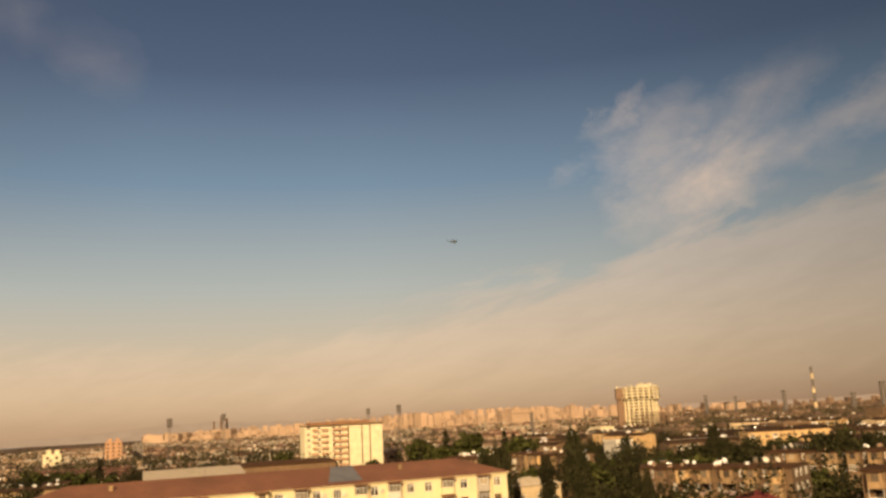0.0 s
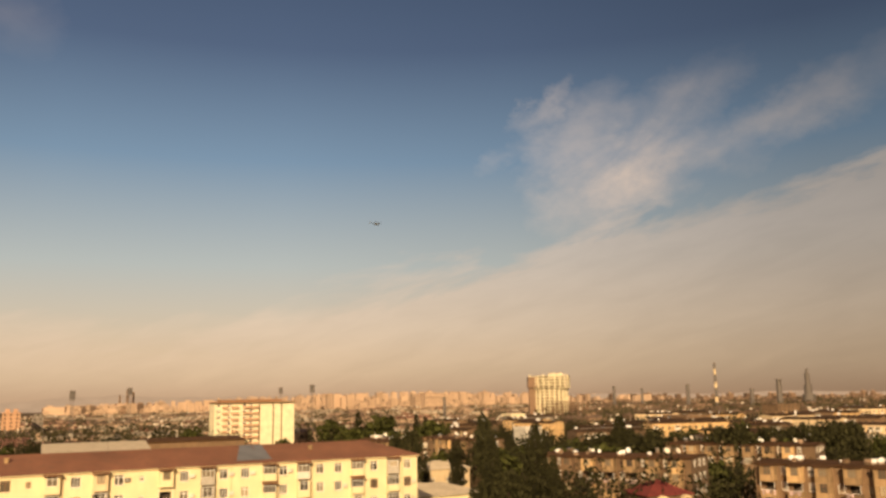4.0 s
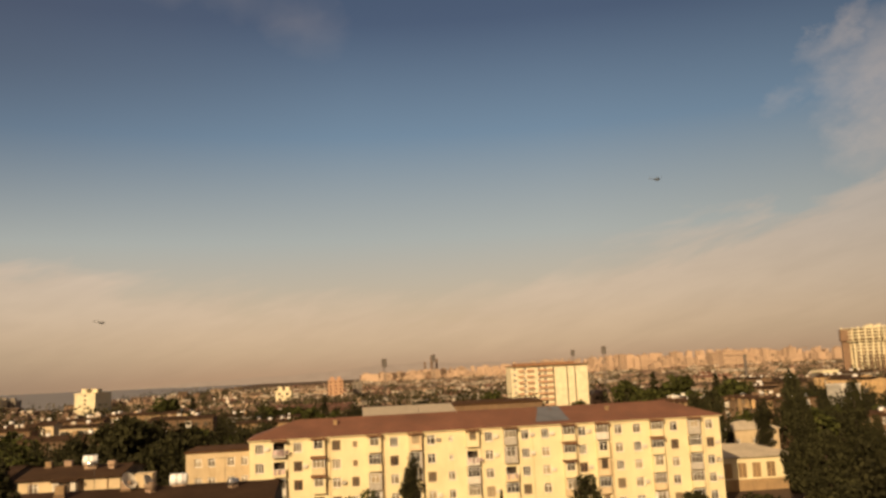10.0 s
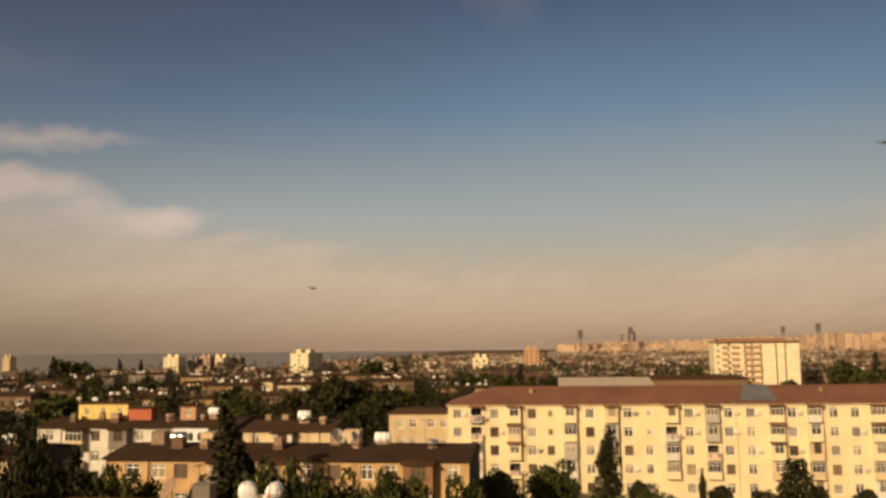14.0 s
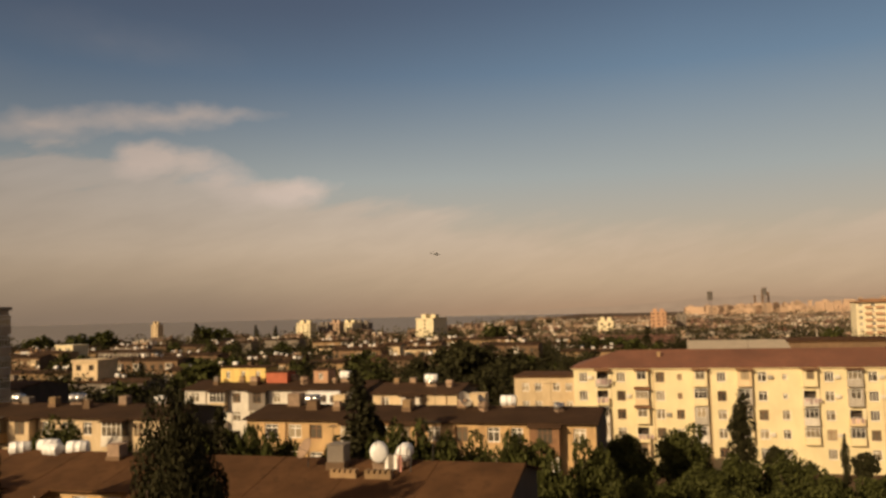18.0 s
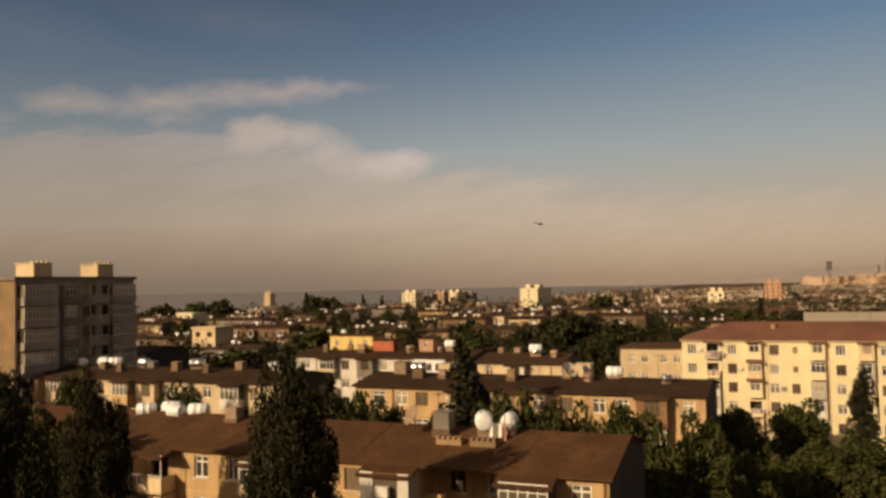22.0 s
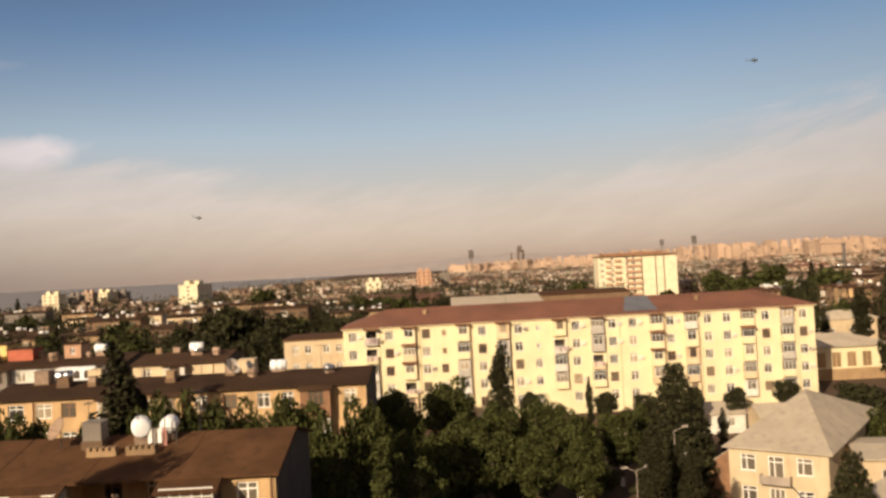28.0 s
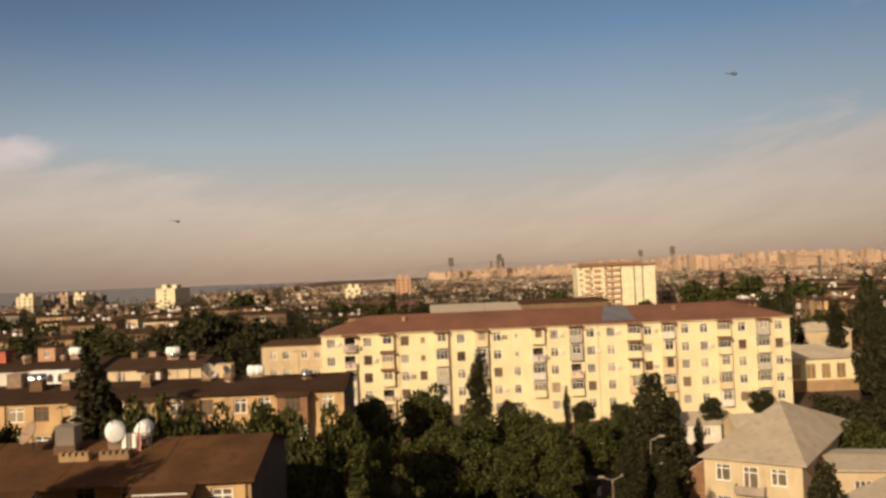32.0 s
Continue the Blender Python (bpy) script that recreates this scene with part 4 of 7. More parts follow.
TREES = {
    "broad": [tree_kind("broad", 1, 21000, 0.1), tree_kind("broad", 2, 21000, 0.1), tree_kind("broad", 3, 21000, 0.1)],
    "dark_broad": [tree_kind("broad", 21, 42000, 0.065, "cypress"), tree_kind("broad", 22, 42000, 0.065, "cypress")],
    "mid_broad": [tree_kind("broad", s, 7500, 0.16) for s in (14, 15, 16)],
    "town_broad": [tree_kind("broad", s, 2800, 0.25, "pine") for s in (17, 18, 19)],
    "cypress": [tree_kind("cypress", 4, 9000, 0.1), tree_kind("cypress", 5, 9000, 0.1)],
    "poplar": [tree_kind("poplar", 6, 14000, 0.11), tree_kind("poplar", 7, 14000, 0.11)],
    "green_poplar": [tree_kind("poplar", 26, 18000, 0.1, "leaf")],
    "conifer": [tree_kind("conifer", 8, 16000, 0.12), tree_kind("conifer", 9, 16000, 0.12)],
    "bush": [tree_kind("bush", 10, 1400, 0.13)],
    "far_broad": [tree_kind("broad", 11, 900, 0.42), tree_kind("broad", 12, 900, 0.42)],
    "far_cypress": [tree_kind("poplar", 13, 700, 0.38)],
}
TREE_HEIGHT = {"broad": 10.8, "dark_broad": 10.8, "mid_broad": 10.8, "town_broad": 10.8, "cypress": 13.6, "poplar": 15.5, "green_poplar": 15.5, "conifer": 11.7, "bush": 2.4, "far_broad": 10.8, "far_cypress": 15.5}
TREE_LABEL = {
    "broad": "broad leafy tree with a dark green uneven crown", "mid_broad": "broad leafy tree with a dark green uneven crown",
    "dark_broad": "tall dark full-leaved tree beside the near house", "town_broad": "dark leafy tree rising above low houses", "cypress": "tall narrow dark green cypress",
    "poplar": "tall ragged dark poplar column", "conifer": "dense dark green conifer with a wide foot",
    "green_poplar": "tall ragged green tree at the edge of the yard", "bush": "low green bush by the yard", "far_broad": "dark leafy tree between the houses", "far_cypress": "slim dark tree between the houses"}
TREE_COUNT = [0]


LIME = Shape().lathe([(0.29, -0.05), (0.27, 1.3), (0.2, 1.31)], (0.02, 0.02, 0), "z", 10).mesh("limewash", ["lime"])


def tree(kind, x, y, height, wide=1.0, z=0.0, label="", group="", lime=False):
    TREE_COUNT[0] += 1
    if kind == "broad" and math.hypot(x, y) > 66:
        kind = "mid_broad" if math.hypot(x, y) < 112 else "town_broad"
    k = TREE_COUNT[0]
    trunk, crown = TREES[kind][k % len(TREES[kind])]
    s = height / TREE_HEIGHT[kind]
    t = thing("bush" if kind == "bush" else "tree", pose(x, y, z, 0, 0, (k * 77) % 360) @ Matrix.Diagonal((s * wide, s * wide, s, 1)),
              label or TREE_LABEL[kind], "bush" if kind == "bush" else "tree", group)
    part("trunk", trunk, "bark", t)
    part("crown", crown, "leaf", t)
    if lime:
        part("limewash", LIME, "lime", t, "white limewashed trunk foot", at=Matrix.Diagonal((1.06, 1.06, 1, 1)))
    return t


# ---- the near house with the brown roof ----
def near_house():
    x0, x1 = -77.0, -10.5
    kinds = ("boxed", "glazed", "glazed", "glazed", "boxed")
    mixed = ("glazed", "open", "open", "boxed", "glazed")
    bal = [(-15.2, 3.2, ("glazed", "cased", "boxed", "cased", "boxed"), ("worn_white", "worn_white", "yellow", "yellow", "cream")),
           (-24.2, 3.4, kinds, ("white", "dull", "dull", "worn_white", "worn_white")),
           (-33.6, 3.2, mixed, ("cream", "white", "grey", "cream", "cream")), (-43.2, 3.0, ("open", "boxed", "glazed", "open", "glazed"), ("cream", "cream", "white", "cream", "cream")),
           (-52.8, 3.2, kinds, ("white", "cream", "grey", "cream", "cream")), (-62.0, 3.2, mixed, ("cream", "white", "cream", "grey", "cream")), (-71.0, 3.2, kinds, ("cream",))]
    win = [(-12.15, 1.25, 1.5, "cross"), (-18.1, 1.0, 1.45, "cross"), (-20.6, 1.1, 1.5, "tee"), (-27.3, 1.2, 1.45, "three"), (-30.2, 1.4, 1.5, "cross"), (-36.6, 1.35, 1.6, "three"),
           (-39.5, 1.2, 1.55, "cross"), (-46.4, 1.3, 1.5, "cross"), (-49.2, 1.3, 1.5, "three"), (-56.0, 1.3, 1.5, "cross"), (-59.0, 1.2, 1.5, "cross"), (-65.3, 1.3, 1.5, "cross"), (-68.0, 1.2, 1.5, "three")]
    t = long_house(x0, x1, 48.2, "long five-storey ochre house with closed-in balconies, brown sheet roof", "ochre",
                   balconies=[(x - x0, w, k, m) for x, w, k, m in bal], windows=[(x - x0, w, h, s) for x, w, h, s in win], near=True, seed=3, bal_d=1.6, rise=1.35, recess=(-22.35 - x0, -16.9 - x0, 1.8))
    for k in range(1, 5):
        g = Shape().box(-22.3 - x0, -20.9 - x0, 0.35, 0.45, 0.7 + 2.9 * k, 1.75 + 2.9 * k)
        g.box(-22.3 - x0, -20.9 - x0, 0.454, 1.796, 0.7 + 2.9 * k, 0.82 + 2.9 * k)
        g.box(-21.0 - x0, -20.9 - x0, 0.454, 1.796, 0.824 + 2.9 * k, 1.75 + 2.9 * k)
        part("loggia_parapet", g, "ochre", t)
    # slabs of the stained end pier beside the corner windows
    for k in range(5):
        p = Shape()
        p.box(-11.35 - x0, -10.62 - x0, -0.06, -0.003, 0.75 + 2.9 * k, 3.4 + 2.9 * k)
        part("pier_panel", p, "ochre" if k > 2 else "grey", t)
    c = Shape()
    c.box(-24.6 - x0, -23.7 - x0, -2.1, -1.75, 13.5, 14.15)
    c.lathe([(0.02, -2.12), (0.24, -2.12), (0.24, -2.104), (0.02, -2.104)], (-24.2 - x0, 0, 13.82), "y", 12)
    part("air_conditioner", c, "white", t)
    # joints of the roof sheets
    for k in range(1, 12):
        p = Shape()
        xx = k * 66.5 / 12
        p.face([(xx - 0.03, -0.48, 15.24), (xx + 0.03, -0.48, 15.24), (xx + 0.03, 5.7, 16.71), (xx - 0.03, 5.7, 16.71)])
        p.face([(xx + 0.03, -0.48, 15.24), (xx + 0.05, -0.48, 15.18), (xx + 0.05, 5.7, 16.65), (xx + 0.03, 5.7, 16.71)])
        p.face([(xx - 0.05, -0.48, 15.18), (xx - 0.03, -0.48, 15.24), (xx - 0.03, 5.7, 16.71), (xx - 0.05, 5.7, 16.65)])
        part("roof_seam", p, "brown_roof", t)


near_house()


def row_house(x0, x1, y, seed, from_storey=2, wall="cream", label=""):
    rnd = random.Random(seed)
    L = x1 - x0
    bal, win = [], []
    x = 1.8
    while x < L - 1.5:
        if rnd.random() < 0.33:
            if x + 3.2 > L - 0.5:
                break
            m = rnd.choice(("cream", "white", "ochre", "grey", "cream"))
            bal.append((x + 1.4, 2.8, rnd.choice((("boxed", "glazed"), ("glazed", "open"), ("boxed", "boxed"))), (m, rnd.choice(("cream", "white", "grey")))))
            x += 4.2
        else:
            win.append((x, rnd.choice((1.2, 1.4)), 1.5, "cross"))
            x += rnd.uniform(2.6, 3.2)
    return long_house(x0, x1, y, label or "long five-storey plastered house with a brown sheet roof", wall, balconies=bal, windows=win, from_storey=from_storey, seed=seed, bal_d=1.2, rise=0.9, roof="old_roof")


# second and third rows
long_house(-47.0, -8.8, 84.0, "long five-storey ochre house with a boarded balcony", "ochre",
           balconies=[(47.0 - 13.75, 3.0, ("boxed", "glazed"), ("wood", "cream")), (47.0 - 34.0, 2.8, ("glazed", "boxed"), ("white", "cream")), (47.0 - 28.4, 2.8, ("boxed", "glazed"), ("ochre", "cream"))],
           windows=[(47.0 - x, w, 1.5, s) for x, w, s in ((44.0, 1.6, "plain"), (41.2, 1.6, "plain"), (38.7, 1.5, "cross"), (31.2, 1.2, "cross"), (25.4, 1.3, "cross"), (22.4, 1.3, "tee"), (19.1, 1.3, "cross"), (16.7, 1.2, "three"), (10.4, 1.25, "cross"))],
           from_storey=1, seed=21, bal_d=1.2, rise=0.9, roof="old_roof")
row_house(-104.0, -56.0, 83.0, 22, 2, "cream")
third = row_house(-76.5, -46.0, 117.3, 23, 3, "white")
# white closed loggia with three arched windows
lg = Shape()
lg.box(22.0, 27.0, -1.5, -1.25, 12.7, 15.0)
lg.box(22.0, 22.2, -1.246, -0.02, 12.7, 15.0)
lg.box(26.8, 27.0, -1.246, -0.02, 12.7, 15.0)
lg.box(21.9, 27.1, -1.6, -0.02, 15.004, 15.12)
loggia = part("loggia", lg, "tank", third, "white closed loggia with arched windows")
for k in range(3):
    ar = Shape()
    cx = 23.1 + 1.4 * k
    ring = [(cx - 0.4, 13.5), (cx + 0.4, 13.5)] + [(cx + 0.4 * math.cos(w), 14.25 + 0.4 * math.sin(w)) for w in (i * math.pi / 8 for i in range(9))]
    ar.face([(a, -1.53, b) for a, b in ring])
    for (a, b), (c, d) in zip(ring, ring[1:] + ring[:1]):
        ar.face([(a, -1.53, b), (a, -1.504, b), (c, -1.504, d), (c, -1.53, d)])
    part("arched_window", ar, "dark_wall", loggia)
row_house(-43.0, -30.6, 112.6, 24, 3, "cream")
row_house(-150.0, -108.0, 117.0, 25, 3, "white")


# ---- the long yellow house ----
def yellow_house():
    x0, y0, turn = -18.4, 142.9, math.degrees(math.atan2(1.83, 81.04))
    L, D, EAVE = 81.05, 13.0, 16.6
    t = thing("apartment_house", pose(x0, y0, 0, 0, 0, turn), "long five-storey pale yellow house with a rusty red hipped roof", "apartment house", "long houses")
    cols = [(1.6, "w"), (4.75, "b"), (7.8, "w"), (11.15, "b"), (14.1, "w"), (17.2, "s"), (20.4, "b"), (23.7, "w"), (27.2, "b"), (29.95, "w"), (33.3, "s"), (36.9, "b"),
            (39.8, "w"), (43.4, "b"), (46.1, "w"), (49.6, "w"), (53.6, "b"), (56.1, "w"), (59.5, "b"), (62.6, "w"), (65.9, "w"), (69.3, "b"), (72.6, "w"), (76.1, "b"), (79.1, "w")]
    rows = [2.95, 5.95, 8.95, 11.95, 15.0]
    rnd = random.Random(12)
    holes, wins, bals = [], [], []
    for x, k in cols:
        for i, z in enumerate(rows):
            if k == "b":
                if i == 0 and rnd.random() < 0.4:
                    continue
                bals.append((x, i, z))
                holes.append((x - 0.9, x + 0.9, z - 1.2, z + 0.85))
            else:
                w, h = (1.4, 1.6) if k == "w" else ((0.7, 0.9) if i > 2 else (1.2, 1.5))
                holes.append((x - w / 2, x + w / 2, z - h / 2, z + h / 2))
                wins.append((x, z, w, h))
    s = Shape()
    pierced(s, 0, L, 0, EAVE, holes, 0, 0.25)
    end_walls(s, 0, L, 0, D, 0, EAVE)
    part("wall", s, "yellow", t)
    # dark sheet that stands in for the unlit rooms
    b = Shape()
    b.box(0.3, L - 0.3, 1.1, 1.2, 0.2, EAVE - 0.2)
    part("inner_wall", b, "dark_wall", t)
    b = Shape()
    b.box(-0.35, L + 0.35, -0.35, -0.003, EAVE - 0.28, EAVE - 0.02)
    part("cornice", b, "yellow", t)
    r = Shape()
    hip_roof(r, 0, L, 0, D, EAVE, 2.6, 0.45, 7.5)
    part("roof", r, "red_roof", t)
    p = Shape()
    sl = 2.6 / (D / 2 + 0.45)
    p.face([(48.2, 0.4, EAVE + sl * 0.85 + 0.06), (54.2, 0.4, EAVE + sl * 0.85 + 0.06), (53.8, 6.4, EAVE + sl * 6.85 + 0.05), (50.0, 6.4, EAVE + sl * 6.85 + 0.05)])
    part("roof_patch", p, "blue_patch", t, "blue-grey sheets patched into the red roof")
    for xx in (14.0, 62.0):
        c = Shape()
        c.box(xx - 0.3, xx + 0.3, 3.6, 4.2, EAVE + 1.0, EAVE + 2.2)
        c.box(xx - 0.38, xx + 0.38, 3.52, 4.28, EAVE + 2.204, EAVE + 2.32)
        part("chimney", c, "worn", t)
    # sheet seams of the roof
    for k in range(1, 27):
        xx = 6 + k * (L - 12) / 27
        p = Shape()
        p.box(xx - 0.03, xx + 0.03, -0.4, -0.39, EAVE, EAVE + 0.02)
        p.face([(xx - 0.04, -0.42, EAVE + 0.03), (xx + 0.04, -0.42, EAVE + 0.03), (xx + 0.04, 6.4, EAVE + 2.63), (xx - 0.04, 6.4, EAVE + 2.63)])
        part("roof_seam", p, "red_roof", t)
    for x, z, w, h in wins:
        add_window(t, x, 0.12, z, w, h, rnd.choice(("cross", "three", "tee")), rnd.choice(("frame", "frame", "wood")))
    for x, i, z in bals:
        kind = rnd.choice(("glazed", "glazed", "glazed", "cased", "cased", "boxed", "open"))
        m = rnd.choice(("yellow", "yellow", "yellow", "white", "worn_white", "cream"))
        balcony(t, x, -0.004, z - 1.35, 2.2, 0.8, kind, m, int(x * 10) + i)
        if i == 4 or rnd.random() < 0.15:
            c = Shape()
            c.face([(x - 1.3, -1.3, z + 1.15), (x + 1.3, -1.3, z + 1.15), (x + 1.3, -0.01, z + 1.5), (x - 1.3, -0.01, z + 1.5)])
            c.face([(x + 1.3, -1.3, z + 1.1), (x - 1.3, -1.3, z + 1.1), (x - 1.3, -0.01, z + 1.45), (x + 1.3, -0.01, z + 1.45)])
            c.face([(x - 1.3, -1.3, z + 1.1), (x + 1.3, -1.3, z + 1.1), (x + 1.3, -1.3, z + 1.15), (x - 1.3, -1.3, z + 1.15)])
            part("canopy", c, "wood", t)
    for k in range(22):
        x = rnd.choice([c for c in cols if c[1] == "w"])[0]
        z = rnd.choice(rows[1:])
        c = Shape()
        xx = x + 1.15
        c.box(xx - 0.4, xx + 0.4, -0.35, -0.03, z - 0.3, z + 0.25)
        c.box(xx - 0.3, xx + 0.1, -0.37, -0.352, z - 0.22, z + 0.17)
        part("air_conditioner", c, "white", t)
    for xx in (13.0, 21.9, 47.3, 55.2, 61.2, 78.0):
        d = Shape()
        d.tube((xx, -0.12, 0.3), (xx, -0.12, EAVE - 0.3), 0.06, sides=6)
        part("drainpipe", d, "cream", t)
    # lower wing at the far end
    s = Shape()
    w = thing("apartment_house", pose(-29.5, 147.5, 0, 0, 0, turn), "lower cream wing beside the long yellow house", "apartment house", "long houses")
    hs = [(x - 0.6, x + 0.6, z - 0.7, z + 0.7) for x in (2.0, 4.2, 7.4, 9.6) for z in (3.4, 6.6, 9.8, 12.9)]
    pierced(s, 0, 11.0, 0, 14.6, hs, 0, 0.25)
    end_walls(s, 0, 11.0, 0, 12, 0, 14.6)
    part("wall", s, "cream", w)
    r = Shape()
    r.box(-0.2, 11.2, -0.3, 12.2, 14.604, 14.85)
    part("roof", r, "brown_roof", w)
    for a, b_, c_, d_ in hs:
        far_window(w, (a + b_) / 2, 0.12, (c_ + d_) / 2, 1.2, 1.4)


yellow_house()


# ---- school with the grey hipped roof ----
def school():
    turn = -36.0
    t = thing("school_house", pose(27.65, 86.0, 0, 0, 0, turn), "two-storey ochre house with a grey slate hipped roof", "house")
    W, D, H = 9.5, 25.0, 6.6
    holes = [(x - 0.75, x + 0.75, z - 0.85, z + 0.85) for x in (1.9, 7.3) for z in (1.9, 5.1)] + [(3.85, 5.35, 1.05, 2.75), (3.85, 5.35, 3.6, 5.95)]
    s = Shape()
    pierced(s, 0, W, 0, H, holes, 0, 0.25)
    end_walls(s, 0, W, 0, D, 0, H)
    part("wall", s, "school", t)
    # added near-black sheet: the dark inside the windows
    b = Shape()
    b.box(0.3, W - 0.3, 1.1, 1.2, 0.2, H - 0.2)
    part("inner_wall", b, "dark_wall", t)
    r = Shape()
    # the ridge runs back from the front
    hip_roof(r, 0, D, -W, 0, H, 4.1, 0.5, 12.3)
    part("roof", r, "slate", t, at=pose(0, 0, 0, 0, 0, 90))
    for x in (1.9, 7.3):
        for z in (1.9, 5.1):
            add_window(t, x, 0.12, z, 1.5, 1.7, "tee")
    add_window(t, 4.6, 0.12, 1.9, 1.5, 1.7, "three")
    add_window(t, 4.6, 0.12, 4.75, 1.5, 2.35, "tee")
    c = Shape()
    c.box(3.2, 6.1, -1.0, -0.004, 3.3, 3.45)
    c.box(3.2, 6.1, -1.0, -0.93, 3.454, 4.15)
    c.box(3.2, 3.27, -0.926, -0.004, 3.454, 4.15)
    c.box(6.03, 6.1, -0.926, -0.004, 3.454, 4.15)
    part("balcony", c, "dull", t, "grey concrete balcony")
    # lean-to against the side wall; its shade is put into the brown colour
    c = Shape()
    for y in (0.6, 7.0):
        f = [(-2.4, y, 0), (-0.004, y, 0), (-0.004, y, 6.2), (-2.4, y, 4.4)]
        c.face(f if y < 1 else f[::-1])
    c.face([(-2.4, 7.0, 0), (-2.4, 0.6, 0), (-2.4, 0.6, 4.4), (-2.4, 7.0, 4.4)])
    part("lean_to", c, "wood", t, "lean-to with its shade put into a brown colour")
    c = Shape()
    c.face([(-2.55, 0.45, 4.32), (-0.004, 0.45, 6.24), (-0.004, 7.1, 6.24), (-2.55, 7.1, 4.32)])
    c.face([(-0.004, 0.45, 6.14), (-2.55, 0.45, 4.22), (-2.55, 7.1, 4.22), (-0.004, 7.1, 6.14)])
    c.face([(-2.55, 0.45, 4.22), (-0.004, 0.45, 6.14), (-0.004, 0.45, 6.24), (-2.55, 0.45, 4.32)])
    part("lean_to_roof", c, "slate", t)
    c = Shape()
    c.tube((6.1, -0.5, 3.3), (8.8, -0.5, 0.2), 0.06, sides=6)
    part("stair_rail", c, "iron", t)
    c = Shape()
    c.box(-1.2, W + 4, -1.8, -1.6, -0.1, 0.22)
    part("kerb_strip", c, "lime", t)
    # low wing to the side
    w = thing("school_wing", pose(39.6, 82.6, 0, 0, 0, -12), "low cream wing with a flat brown roof", "house")
    hs = [(x - 0.8, x + 0.8, 3.0, 4.4) for x in (2.5, 6.0, 9.5, 13.0)]
    s = Shape()
    pierced(s, 0, 16, 0, 5.4, hs, 0, 0.25)
    end_walls(s, 0, 16, 0, 9, 0, 5.4)
    part("wall", s, "cream", w)
    r = Shape()
    gable_roof(r, 0, 16, 0, 9, 5.4, 0.45, 0.5)
    part("roof", r, "slate", w)
    for a, b_, c_, d_ in hs:
        add_window(w, (a + b_) / 2, 0.12, (c_ + d_) / 2, 1.6, 1.4, "three")
    g = thing("shed", pose(50.0, 58.0, 0, 0, 0, 90), "broad hall with a wide grey slate roof", "shed")
    s = Shape()
    pierced(s, 0, 13, 0, 5.4, [(2, 3, 0, 2.0)], 0, 0.2)
    end_walls(s, 0, 13, 0, 17, 0, 5.4, 3.1)
    part("wall", s, "cream", g)
    r = Shape()
    gable_roof(r, 0, 13, 0, 17, 5.4, 3.2, 0.4)
    part("roof", r, "slate", g)


school()


# ---- low hall beside the yellow house ----
def hall():
    t = thing("hall", (64.4, 165.0, 0), "long low cream hall with tall windows and a grey roof", "hall")
    L, D, H = 22.8, 14.0, 6.6
    hs = [(1.0 + 3.0 * i, 2.8 + 3.0 * i, 2.5, 5.4) for i in range(6)] + [(19.4, 21.2, 3.9, 5.4)]
    s = Shape()
    pierced(s, 0, L, 2.2, H, hs, 0, 0.3)
    end_walls(s, 0, L, 0, D, 0, H)
    part("wall", s, "yellow", t)
    p = Shape()
    p.box(-0.1, L + 0.1, -0.12, 0.3, 0, 2.196)
    part("plinth", p, "worn", t)
    # added dark sheet in place of the hall's unlit inside
    b = Shape()
    b.box(0.3, L - 0.3, 1.1, 1.2, 0.2, H - 0.2)
    part("inner_wall", b, "dark_wall", t)
    for a, c, d, e in hs:
        q = Shape()
        q.box(a + 0.02, c - 0.02, 0.16, 0.22, d + 0.02, e - 0.02)
        part("window_board", q, "worn" if d < 3 else "pane", t)
        q = Shape()
        q.box((a + c) / 2 - 0.05, (a + c) / 2 + 0.05, 0.1, 0.156, d + 0.02, e - 0.02)
        part("window_bar", q, "ochre", t)
    r = Shape()
    hip_roof(r, 0, L, 0, D, H, 2.0, 0.6)
    part("roof", r, "slate", t)


hall()


# ---- trees near the yard ----
def at_angle(kind, right, dist, top, wide=1.0, label=""):
    """A tree by its direction, distance and the height of its tip."""
    x, y = polar(right, dist)
    if right > 33 and kind == "broad":
        kind = "town_broad"
    return tree(kind, x, y, top, wide, label=label, group="trees by the yard", lime=kind == "broad" and -6 < right < 14 and 60 < dist < 108)


